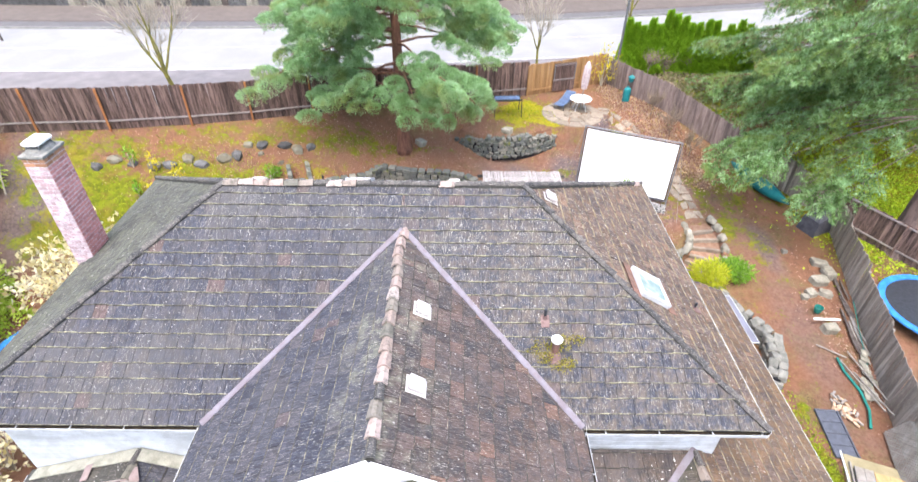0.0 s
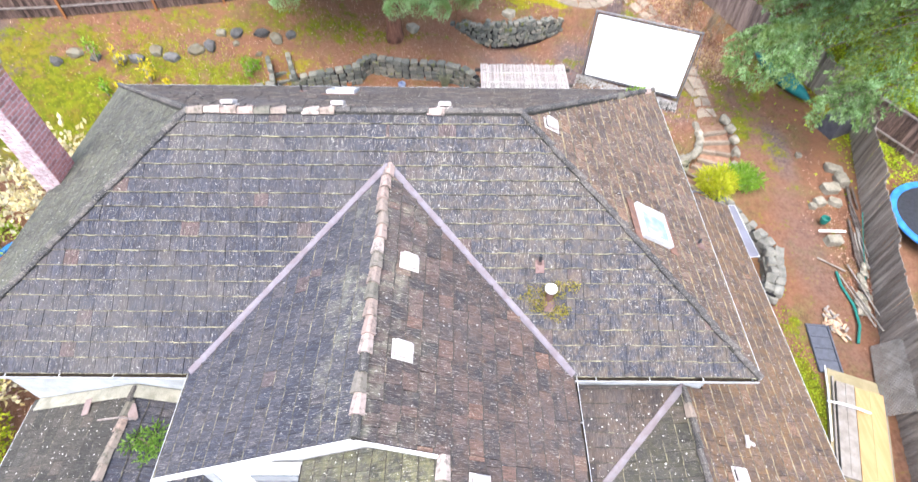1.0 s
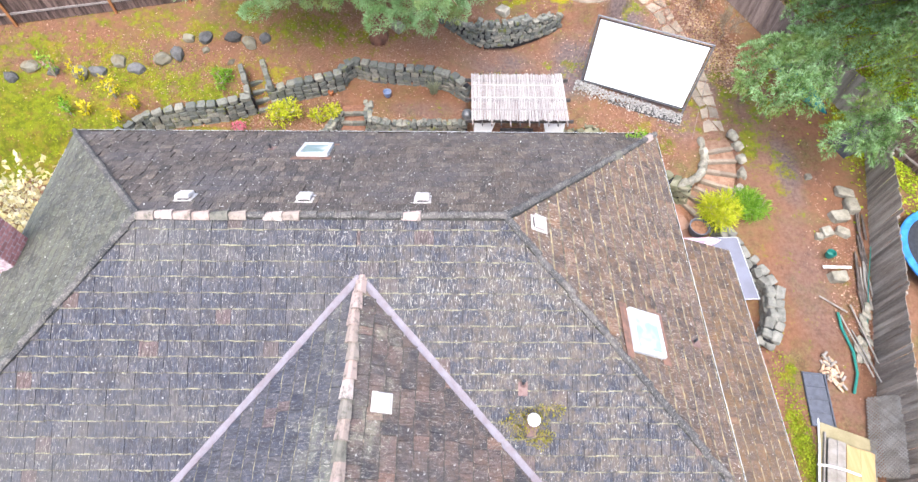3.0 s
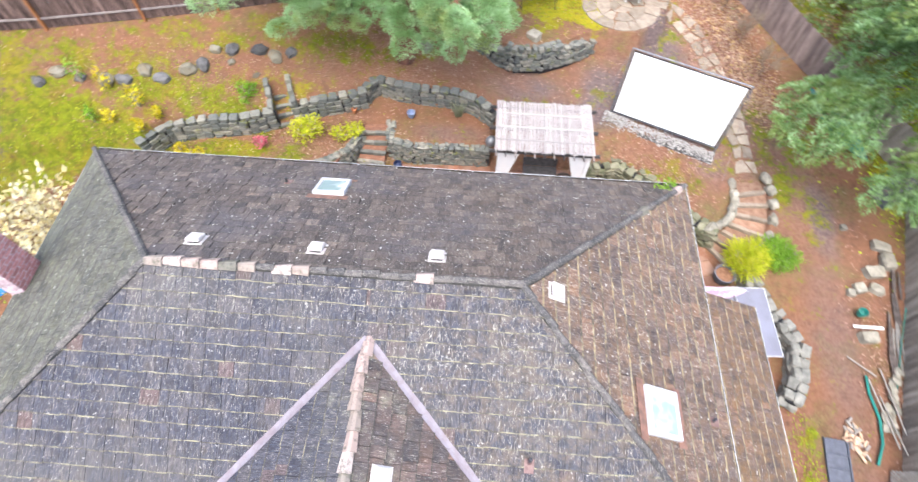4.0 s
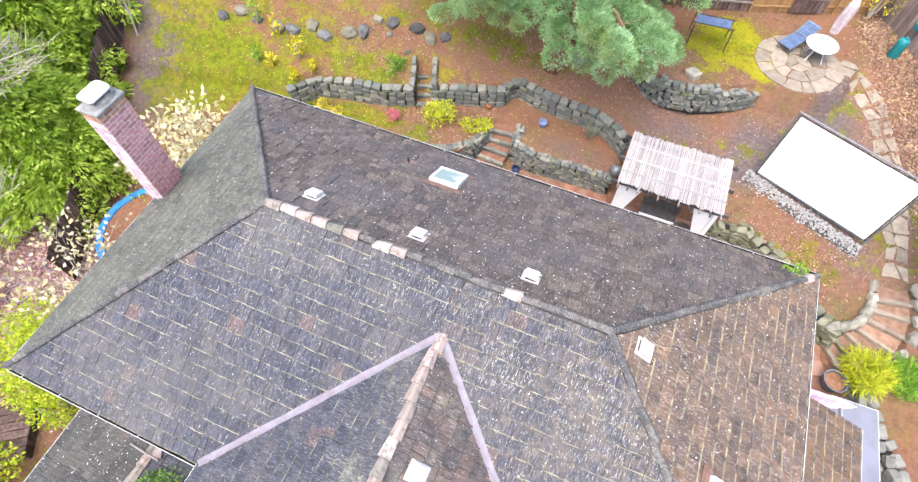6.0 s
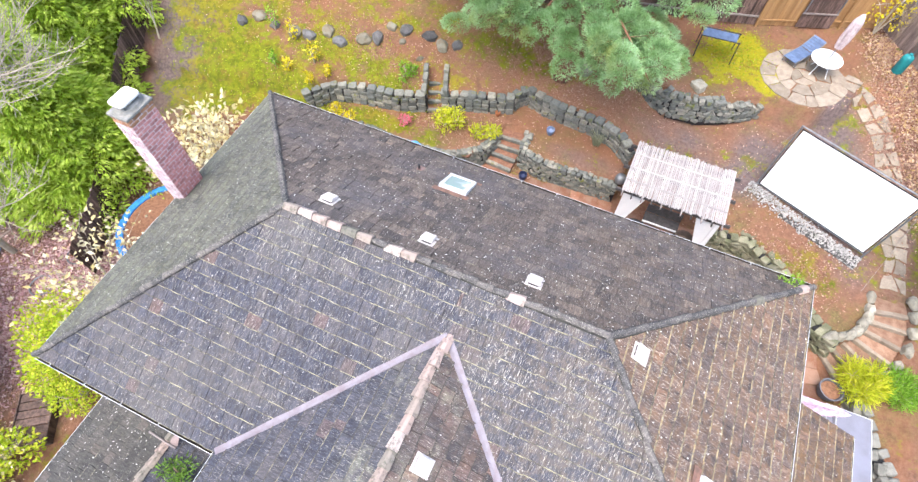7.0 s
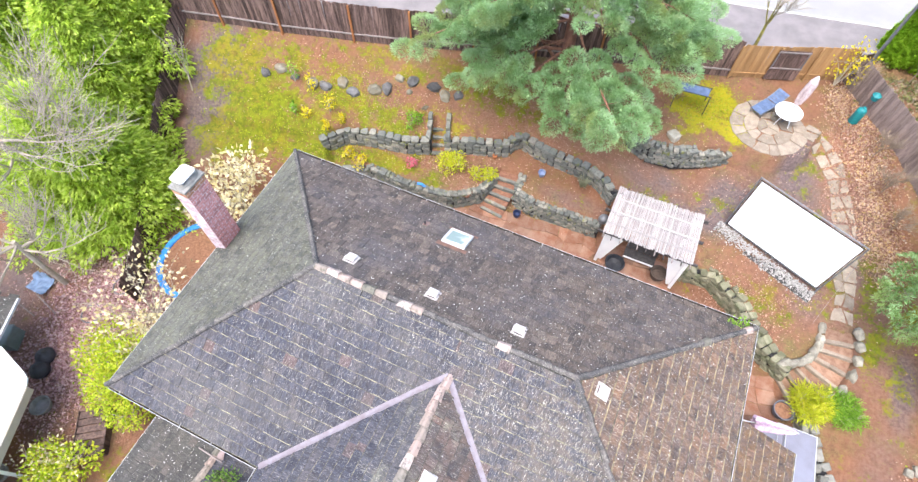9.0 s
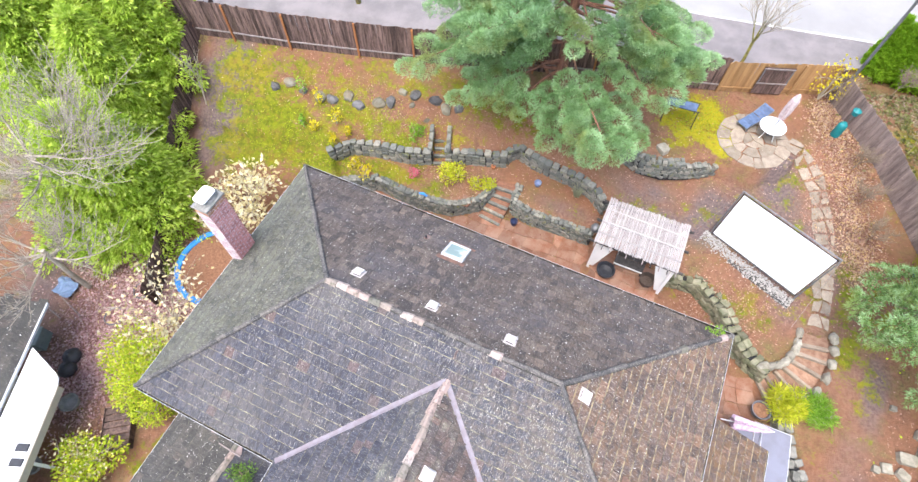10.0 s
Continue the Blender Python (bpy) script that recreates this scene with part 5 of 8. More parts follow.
def stone_wall(name, pts, lo, top, label, rough=False, thick=0.36, wide=0.36, course=0.2, cap=True, seed=1, stones=None, ebb=0.0):
    """A dry wall: a dark core with stones in courses and flat cap stones. ebb: how far the ends stand lower."""
    long = sum(math.dist(a, b) for a, b in zip(pts, pts[1:]))
    r = random.Random(seed)
    w = thing(name, label, "garden wall", group="garden walls")
    g = Geo()
    run = 0.0
    for (ax, ay), (bx, by) in zip(pts, pts[1:]):
        d = Vector((bx - ax, by - ay, 0))
        drop = (1.5 * ebb * (2 * (run + d.length / 2) / long - 1) ** 2 + 0.12) if ebb else 0
        run += d.length
        g.box(pose((ax + bx) / 2, (ay + by) / 2, (lo + top) / 2 - 0.1 - drop, 0, 0, math.degrees(math.atan2(d.y, d.x))), d.length + 0.1, thick * 0.6, top - lo - 0.1)
    part("core", g, M_DARK, w)
    n = max(1, round((top - lo) / course))
    for c in range(n):
        z = lo + (c + 0.5) * (top - lo) / n
        last = c == n - 1 and cap
        line = walk_line(pts, wide * (1.15 if last else 1.0 if not rough else r.uniform(0.85, 1.05)))
        for k, (p, a) in enumerate(line):
            if ebb and z > top - 1.3 * ebb * (2 * (k + 0.5) / len(line) - 1) ** 2:
                continue
            for side in (((-1, 1) if thick > 0.55 else (0,)) if last else (-1, 1)):
                sx, sz = wide * (r.uniform(0.65, 1.15) if rough else r.uniform(0.84, 0.97)) * (1.12 if last else 1), (top - lo) / n * (r.uniform(0.8, 1.1) if rough else r.uniform(0.84, 0.95))
                o = Vector((math.cos(radians(a + 90)), math.sin(radians(a + 90)))) * side * thick * 0.26
                tilt = 7 if rough else 2.5
                M = pose(p.x + o.x + r.uniform(-0.04, 0.04), p.y + o.y + r.uniform(-0.02, 0.02), z + (r.uniform(-0.04, 0.04) if rough else 0), r.uniform(-tilt, tilt), r.uniform(-tilt, tilt) * (4 if rough else 1), a + r.uniform(-6, 6))
                piece("stone", (stones or ST_WALL)[r.randrange(7)], w, M @ Matrix.Diagonal((sx, thick * (1.15 if last and thick <= 0.55 else 0.55), sz, 1)))
    return w


stone_wall("retaining_wall", UPPER_WALL, 1.0, 2.2, "upper retaining wall of squared blue-grey stone blocks", wide=0.4, course=0.24, seed=2)
stone_wall("retaining_wall", UPPER_WALL_2, 1.05, 2.2, "curved upper retaining wall of squared grey blocks", wide=0.38, course=0.23, seed=3)
stone_wall("retaining_wall", LOWER_WALL, 0.1, 1.25, "lower retaining wall of mossy rubble stone", True, wide=0.27, course=0.165, cap=False, seed=4)
stone_wall("retaining_wall", LOWER_WALL_2, 0.1, 1.3, "curved rubble stone wall round a planting bed", True, wide=0.25, course=0.16, cap=False, seed=5)
stone_wall("retaining_wall", SCREEN_WALL, 0.1, 1.25, "rubble wall with broad mossy top stones", True, thick=0.62, wide=0.36, course=0.2, seed=6, stones=stone_set(plain("mossy_wall_stone", (0.3, 0.28, 0.2), (0.15, 0.16, 0.09), 2.5, 0.95, bump=0.6, vary=0.35)))
stone_wall("retaining_wall", TERRACE_WALL, 2.2, 3.4, "dry-stone terrace wall of rounded grey stones", True, thick=0.45, wide=0.3, course=0.19, cap=False, seed=7, ebb=0.35)
stone_wall("retaining_wall", SIDE_WALL, 0.0, 0.8, "low wall of piled pale grey stones", True, thick=0.6, wide=0.42, course=0.27, seed=8, stones=stone_set(M_ROCK_MID))


def rocks(rows, me, label, group, sink=0.25):
    for x, y, sx, sy, sz in rows:
        o = new("boulder", me[rnd.randrange(7)])
        o.matrix_basis = pose(x, y, height(x, y) + sz * (0.5 - sink), rnd.uniform(-8, 8), rnd.uniform(-8, 8), rnd.uniform(0, 180)) @ Matrix.Diagonal((sx, sy, sz, 1))
        tagged(o, label, "rock", group)


bank = random.Random(17)
rows = []
for x, y, w in ((-18.0, 23.0, 0.5), (-17.3, 23.5, 0.55), (-16.4, 23.4, 0.4), (-15.4, 23.5, 0.6), (-14.75, 23.65, 0.6), (-14.0, 24.2, 0.6), (-13.3, 24.0, 0.62), (-12.3, 24.6, 0.62), (-11.75, 24.95, 0.6), (-11.4, 25.7, 0.5), (-10.65, 25.8, 0.55), (-10.6, 25.25, 0.32), (-9.5, 26.0, 0.6), (-8.8, 25.8, 0.62), (-8.15, 26.1, 0.5), (-9.5, 24.85, 0.3)):
    rows.append((x, y, w * 1.2, w * bank.uniform(0.75, 1.05), w * bank.uniform(0.65, 0.9)))
rocks(rows[::2], ST_ROCK, "dark grey boulder set in a mossy bank", "boulders in the bank", 0.57)
rocks(rows[1::2], stone_set(plain("mossy_boulder", (0.2, 0.16, 0.1), (0.26, 0.25, 0.2), 3, 0.95, bump=0.6, vary=0.3), BOULDERS), "brown mossy boulder half buried in the bank", "boulders in the bank", 0.57)
rocks([(16.9, 19.1, 0.75, 0.4, 0.3), (17.0, 18.5, 0.65, 0.5, 0.4), (16.35, 18.0, 0.7, 0.5, 0.4), (15.65, 17.3, 0.45, 0.4, 0.3), (16.3, 17.3, 0.5, 0.4, 0.25), (15.3, 17.1, 0.3, 0.3, 0.2), (15.6, 19.9, 0.25, 0.25, 0.2), (15.5, 15.35, 0.45, 0.6, 0.4), (-2.2, 27.3, 0.6, 0.5, 0.3), (2.7, 27.7, 0.6, 0.5, 0.35)], stone_set(M_ROCK_PALE), "pale buff garden rock on the mulch", "pale rocks")

# ---- steps and paving ----


def paving(name, cells, label, mat, proud=0.03, tight=(0.93, 0.99), wavy=0.055):
    """Flat stones laid close, each cut to its own outline."""
    p = thing(name, label, "paving", kind="structure")
    q = random.Random(len(cells))
    for c in cells:
        cx, cy = sum(a for a, b in c) / len(c), sum(b for a, b in c) / len(c)
        pts = []
        for k, (x, y) in enumerate(c):
            nx, ny = c[(k + 1) % len(c)]
            s = q.uniform(*tight)
            pts.append(((x - cx) * s, (y - cy) * s))
            pts.append((((x + nx) / 2 - cx) * s * q.uniform(1 - wavy, 1 + wavy), ((y + ny) / 2 - cy) * s * q.uniform(1 - wavy, 1 + wavy)))
        if area(pts) < 0:
            pts.reverse()
        g = Geo()
        g.prism(pts, -0.07, 0)
        gx, gy = (height(cx + 0.3, cy) - height(cx - 0.3, cy)) / 0.6, (height(cx, cy + 0.3) - height(cx, cy - 0.3)) / 0.6
        steep = abs(gx) + abs(gy) > 1.2
        part("flagstone", g, mat, p, m=pose(cx, cy, height(cx, cy) + proud, (0 if steep else math.degrees(math.atan(gy))) + q.uniform(-1.2, 1.2), (0 if steep else -math.degrees(math.atan(gx))) + q.uniform(-1.2, 1.2)))
    return p


def ring_cells(cx, cy, bands, q):
    cells = []
    for r0, r1, n in bands:
        cuts = [2 * math.pi * (k + q.uniform(-0.33, 0.33)) / n for k in range(n)]
        for k in range(n):
            a, b = cuts[k], cuts[(k + 1) % n] + (2 * math.pi if k == n - 1 else 0)
            m = (a + b) / 2
            cells.append([(cx + r * math.cos(t), cy + r * math.sin(t)) for r, t in ((r0, a), (r1, a), (r1 * 1.02, m), (r1, b), (r0, b))] if r0 else [(cx + r1 * math.cos(t), cy + r1 * math.sin(t)) for t in (a, m, b)] + [(cx, cy)])
    return cells


def grid_cells(x0, y0, nx, ny, s, q, turn=0.0):
    P = {(i, j): (s * (i + q.uniform(-0.25, 0.25)), s * (j + q.uniform(-0.25, 0.25))) for i in range(nx + 1) for j in range(ny + 1)}
    c, n = math.cos(turn), math.sin(turn)
    P = {k: (x0 + c * x - n * y, y0 + n * x + c * y) for k, (x, y) in P.items()}
    return [[P[i, j], P[i + 1, j], P[i + 1, j + 1], P[i, j + 1]] for i in range(nx) for j in range(ny)]


q_ = random.Random(3)
paving("flagstone_circle", ring_cells(6.85, 30.35, ((0, 0.6, 3), (0.6, 1.2, 7), (1.2, 1.85, 13)), q_), "round terrace of buff flagstones", M_STONE_PALE, 0.03, (0.9, 0.98), 0.1)
line = walk_line([(8.5, 30.9), (9.6, 30.5), (10.6, 29.3), (11.35, 27.6), (11.85, 25.6), (12.1, 23.6), (12.1, 21.7)], 0.72)
edges = []
for p, a in line:
    w_ = q_.uniform(0.42, 0.56)
    o = Vector((math.cos(radians(a + 90)), math.sin(radians(a + 90))))
    edges.append([tuple(p - o * w_), tuple(p + o * q_.uniform(-0.2, 0.2) + Vector((q_.uniform(-0.15, 0.15), q_.uniform(-0.2, 0.2)))), tuple(p + o * w_)])
paving("flagstone_path", [[a[k], a[k + 1], b[k + 1], b[k]] for a, b in zip(edges, edges[1:]) for k in (0, 1)], "winding path of buff flagstones", M_STONE_PALE, 0.03, (0.72, 0.97), 0.14)
M_RUSTY_FLAG = plain("rusty_flagstone", (0.36, 0.225, 0.165), (0.27, 0.115, 0.065), 1.6, 0.8, bump=0.3, vary=0.3)
paving("flagstone_patio", grid_cells(1.4, 17.6, 6, 8, 0.62, q_) + grid_cells(-6.0, 19.6, 11, 4, 0.66, q_, 0.05) + grid_cells(7.6, 16.0, 5, 4, 0.62, q_, 0.2), "patio of rust-stained flagstones", M_RUSTY_FLAG)

M_TREAD = plain("step_litter", (0.34, 0.17, 0.11), (0.19, 0.09, 0.06), 7, 0.95, bump=0.5)


def stone_steps(lines, label, riser=M_STONE, tread=M_TREAD):
    """Treads between pairs of points that climb; each has a stone front edge and a filled top."""
    st = thing("garden_steps", label, "steps", kind="structure")
    for k, (a, b, z) in enumerate(lines[:-1]):
        c, d = lines[k + 1][:2]
        a, b, c, d = Vector(a), Vector(b), Vector(c), Vector(d)
        pts = [tuple(a), tuple(b), tuple(b.lerp(d, 1.15)), tuple(a.lerp(c, 1.15))]
        if area(pts) < 0:
            pts.reverse()
        g = Geo()
        g.prism(pts, z - 0.25, z)
        t = part("tread", g, tread, st)
        m = (a + b) / 2
        dd = b - a
        for s in (0.26, 0.75):
            o = a.lerp(b, s)
            piece("riser_stone", (ST_WALL if riser is M_STONE else ST_SLAB)[rnd.randrange(7)], t, pose(o.x, o.y, z - 0.06, rnd.uniform(-3, 3), rnd.uniform(-3, 3), math.degrees(math.atan2(dd.y, dd.x))) @ Matrix.Diagonal((dd.length * 0.54, 0.17, 0.2, 1)))
    return st


stone_steps([((lerp(-4.95, -4.75, k / 5), lerp(21.95, 24.0, k / 5)), (lerp(-3.75, -3.6, k / 5), lerp(21.8, 24.1, k / 5)), 0.28 + 0.17 * k) for k in range(6)], "stone-edged steps between rubble walls")
st = stone_steps([((lerp(-8.5, -8.9, k / 4), lerp(23.45, 24.6, k / 4)), (lerp(-7.85, -8.25, k / 4), lerp(23.7, 24.85, k / 4)), 1.24 + 0.27 * k) for k in range(5)], "narrow stone steps through the upper wall")
for x, y, z in ((-8.75, 23.7, 2.15), (-8.9, 24.2, 2.4), (-9.06, 24.6, 2.55), (-7.8, 24.05, 2.2), (-7.97, 24.45, 2.45), (-8.12, 24.85, 2.6)):
    piece("side_stone", ST_WALL[rnd.randrange(7)], st, pose(x, y, z, 0, 0, 110) @ Matrix.Diagonal((0.5, 0.24, 0.42, 1)))
st = stone_steps([(a, b, 0.32 + 0.145 * k) for k, (a, b) in enumerate(CURVE)], "curved flight of broad buff stone steps", M_STONE_PALE, plain("step_buff", (0.38, 0.24, 0.17), (0.24, 0.13, 0.085), 4, 0.9, bump=0.4, vary=0.3))
for k, (a, b) in enumerate(CURVE):
    for p, r_ in ((a, -1), (b, 1)):
        if r_ > 0 and k < 2:
            continue
        d = (Vector(b) - Vector(a)).normalized() * 0.16 * r_
        ang = math.degrees(math.atan2(d.y, d.x)) + 90
        piece("side_stone", ST_PALE[rnd.randrange(7)], st, pose(p[0] + d.x, p[1] + d.y, 0.5 + 0.13 * k if r_ > 0 else 1.15, 0, 0, ang + rnd.uniform(-10, 10)) @ Matrix.Diagonal((0.52, 0.34, 0.45, 1)))

# ---- outdoor screen ----
A, B = Vector((6.45, 25.05, 0)), Vector((10.75, 23.2, 0))
SZ0, SZ1 = 1.72, 4.86
screen = thing("projection_screen", "large white outdoor screen with dark border and pole frame", "screen", frame_from((A.x - 0.08, A.y - 0.18, 0), B - A, (0.044, 0.101, 1)))
SW = (B - A).length
g = Geo()
g.prism([(0.07, SZ0 + 0.07), (SW - 0.07, SZ0 + 0.07), (SW - 0.07, SZ1 - 0.07), (0.07, SZ1 - 0.07)], -0.012, 0.012)
part("cloth", g, M_SCREEN, screen, "taut white screen cloth")
g = Geo()
for x, y, a, b in ((SW / 2, SZ0 + 0.05, SW, 0.04), (SW / 2, SZ1 - 0.05, SW, 0.04), (0.05, (SZ0 + SZ1) / 2, 0.04, SZ1 - SZ0 - 0.14), (SW - 0.05, (SZ0 + SZ1) / 2, 0.04, SZ1 - SZ0 - 0.14)):
    g.box(pose(x, y, 0), a, b, 0.03)
part("border", g, M_BORDER, screen, "black border band")
for pts in (((-0.05, 1.0, -0.06), (-0.05, SZ1 + 0.03, -0.06)), ((SW + 0.05, 1.0, -0.06), (SW + 0.05, SZ1 + 0.03, -0.06)), ((-0.09, SZ1 + 0.03, -0.06), (SW + 0.09, SZ1 + 0.03, -0.06)), ((-0.05, SZ0 - 0.03, -0.06), (SW + 0.05, SZ0 - 0.03, -0.06))):
    g = Geo()
    g.tube(pts, 0.035, 8)
    part("pole", g, M_STEEL, screen)
for x, sgn in ((-0.05, -1), (SW + 0.05, 1)):
    for dz in (-1.6, 1.5):
        g = Geo()
        g.tube([(x, SZ1, -0.06), (x + 0.7 * sgn, 1.35, -0.06 + dz)], 0.007, 4)
        part("guy_rope", g, M_RAIL, screen)
# the pebbles in front of the screen are separate stones
bed = thing("pebble_strip", "strip of white pebbles at the foot of the screen", "gravel", kind="stuff")
g = Geo()
r = random.Random(9)
d = (B - A).normalized()
n_ = Vector((d.y, -d.x, 0))
for k in range(1300):
    p = A + d * r.uniform(-0.25, SW + 0.1) + n_ * (r.gauss(0.32, 0.16))
    z = height(p.x, p.y)
    s = r.uniform(0.03, 0.065)
    hump = 0.3 * max(0, 1 - abs((p - A).dot(n_) - 0.3) / 0.4)
    M = pose(p.x, p.y, z + hump * r.uniform(0.2, 1) + 0.02, r.uniform(0, 90), r.uniform(0, 90), r.uniform(0, 180))
    g.mesh([M @ Vector(q) for q in ((s, 0, 0), (-s, 0, 0), (0, s * 0.8, 0), (0, -s * 0.8, 0), (0, 0, s * 0.7), (0, 0, -s * 0.7))], [(0, 2, 4), (2, 1, 4), (1, 3, 4), (3, 0, 4), (2, 0, 5), (1, 2, 5), (3, 1, 5), (0, 3, 5)])
part("pebbles", g, M_GRAVEL, bed)
cm = Geo()
cm.prism([tuple((A + d * u + n_ * w).xy) for u, w in ((-0.2, 0.05), (-0.2, 0.6), (SW + 0.1, 0.6), (SW + 0.1, 0.05))], 1.0, 1.4)
part("mound", cm, M_ROCK, bed)

# ---- pergola ----
perg = thing("pergola", "small white pergola with a slatted lath roof", "pergola")
PX0, PX1, PY0, PY1, PZ0 = 1.2, 5.2, 21.25, 24.1, 2.78
for x, y in ((1.4, 21.5), (5.05, 21.5), (1.4, 23.9), (5.05, 23.9)):
    g = Geo()
    z = height(x, y)
    g.box(pose(x, y, (z + PZ0) / 2 - 0.1), 0.14, 0.14, PZ0 - z - 0.1, 0, 0.012)
    pp = part("post", g, M_WHITE, perg)
    if y < 22:
        g = Geo()
        s = 1 if x < 3 else -1
        g.prism([(0, 2.5), (0.0, 0.3), (0.16, 0.3), (0.75, 2.5)] if s > 0 else [(0, 2.5), (-0.75, 2.5), (-0.16, 0.3), (0, 0.3)], -0.02, 0.02, 0, frame_from((x + 0.07 * s, y + 0.06, 0), (1, 0, 0), (0, 0, 1)))
        part("curtain", g, M_WHITE, pp, "white tapering side curtain")
for y in (21.45, 22.7, 23.9):
    g = Geo()
    g.box(pose((PX0 + PX1) / 2, y, PZ0 - 0.1), PX1 - PX0 + 0.5, 0.08, 0.16, 0, 0.01)
    part("beam", g, M_BEAM, perg, "dark stained beam")
for k in range(11):
    g = Geo()
    g.box(pose(lerp(PX0 + 0.05, PX1 - 0.05, k / 10), (PY0 + PY1) / 2 - 0.05, PZ0 + 0.03), 0.045, PY1 - PY0 + 0.25, 0.11, 0, 0.008)
    part("rafter", g, M_BEAM if k % 2 else M_RAIL, perg)
lath = []
for k in range(4):
    g = Geo()
    g.box(Matrix(), 0.055, PY1 - PY0 - 0.05 * k, 0.02, 0, 0.004)
    lath.append(g.data("lath", M_LATH))
for k in range(58):
    piece("lath", lath[rnd.randrange(4)], perg, pose(lerp(PX0 + 0.03, PX1 - 0.03, k / 57), (PY0 + PY1) / 2 + rnd.uniform(-0.03, 0.03), PZ0 + 0.105, rnd.uniform(-0.3, 0.3), rnd.uniform(-2, 2), rnd.uniform(-0.5, 0.5)))
for y in (21.9, 22.6, 23.35):
    g = Geo()
    g.box(pose((PX0 + PX1) / 2, y, PZ0 + 0.13), PX1 - PX0, 0.07, 0.02, 0, 0.004)
    part("batten", g, M_LATH, perg)


def bowl(name, x, y, r, h, mat, label, cat, lift=0.0):
    g = Geo()
    g.lathe(pose(x, y, height(x, y) + 0.03 + lift), [(r * 0.6, 0), (r * 0.85, h * 0.4), (r, h), (r * 0.9, h), (r * 0.75, h * 0.5), (r * 0.3, h * 0.3)], 24)
    return tagged(part(name, g, mat, smooth=False), label, cat)


bowl("fire_bowl", 2.3, 21.45, 0.48, 0.4, M_BLACK, "round dark metal fire bowl on the patio", "fire bowl")
bowl("wicker_basket", 4.35, 21.75, 0.4, 0.5, plain("wicker", (0.16, 0.12, 0.1), (0.08, 0.06, 0.05), 30, 0.9), "round dark wicker basket seat under the pergola", "basket")
bn = thing("bench", "dark garden bench with pale front edge", "bench", pose(3.3, 22.25, height(3.3, 22.25)))
for nm, M, s, mt in (("seat", pose(0, 0, 0.42), (1.5, 0.5, 0.06), M_BEAM), ("edge", pose(0, -0.27, 0.42), (1.5, 0.04, 0.1), M_WHITE), ("backrest", pose(0, 0.28, 0.7, -8), (1.5, 0.05, 0.45), M_BEAM)):
    g = Geo()
    g.box(M, *s, 0, 0.01)
    part(nm, g, mt, bn)
for x in (-0.68, 0.68):
    for y in (-0.2, 0.2):
        g = Geo()
        g.box(pose(x, y, 0.2), 0.06, 0.06, 0.4)
        part("leg", g, M_BEAM, bn)
g = Geo()
g.lathe(pose(1.05, 22.9, 1.35), [(0.12, 0), (0.2, 0.08), (0.25, 0.25), (0.2, 0.42), (0.08, 0.5), (0.01, 0.5)], 18)
tagged(part("gazing_globe", g, M_STEEL, smooth=True), "silver-grey gazing globe on the wall", "globe")

# ---- terrace furniture ----
tz = 3.38
tb = thing("round_table", "round white garden table on the flagstone circle", "table", pose(7.4, 30.95, tz))
g = Geo()
g.lathe(pose(0, 0, 0.7), [(0.62, 0), (0.66, 0.015), (0.66, 0.035), (0.62, 0.045), (0.03, 0.045)], 32)
part("tabletop", g, M_WHITE, tb)
for k in range(4):
    a = radians(45 + 90 * k)
    g = Geo()
    g.tube([(0.2 * math.cos(a), 0.2 * math.sin(a), 0.7), (0.48 * math.cos(a), 0.48 * math.sin(a), 0)], 0.02, 6)
    part("leg", g, M_WHITE, tb)
um = thing("parasol", "closed pale pink parasol through the table", "parasol", pose(7.42, 30.97, tz, 2, 2))
g = Geo()
g.tube([(0, 0, 0), (0, 0, 2.95)], 0.022, 8)
part("pole", g, M_STEEL, um)
g = Geo()
rings = [(0.03, 3.02), (0.1, 2.93), (0.19, 2.68), (0.2, 2.35), (0.19, 1.8), (0.13, 1.35)]
v = []
for rr, z in rings:
    for j in range(16):
        q = rr * (1 + (0.28 if j % 2 else -0.18) * (3.0 - z) / 1.7)
        v.append((q * math.cos(math.pi * j / 8), q * math.sin(math.pi * j / 8), z))
g.mesh(v, [(k * 16 + j, k * 16 + (j + 1) % 16, (k + 1) * 16 + (j + 1) % 16, (k + 1) * 16 + j) for k in range(5) for j in range(16)] + [tuple(range(16))])
part("canopy", g, M_UMB, um, "folded pale pink cloth")
lg = thing("sun_lounger", "blue fabric sun lounger with raised back", "lounger", pose(6.55, 31.6, tz, 0, 0, -33))
for k in range(9):
    g = Geo()
    g.box(pose(0, -0.9 + 0.13 * k, 0.33), 0.6, 0.115, 0.03, 0, 0.006)
    part("seat_slat", g, M_BLUE, lg)
for k in range(6):
    g = Geo()
    g.box(pose(0, 0.3 + 0.12 * k, 0.36 + 0.05 * k, 22), 0.6, 0.115, 0.03, 0, 0.006)
    part("back_slat", g, M_BLUE, lg)
for x in (-0.32, 0.32):
    g = Geo()
    g.tube([(x, -1.0, 0.31), (x, 0.25, 0.31), (x, 0.95, 0.62)], 0.02, 6)
    part("frame", g, M_STEEL, lg)
    for y in (-0.8, 0.4):
        g = Geo()
        g.tube([(x, y, 0.31), (x, y, 0)], 0.02, 6)
        part("leg", g, M_STEEL, lg)
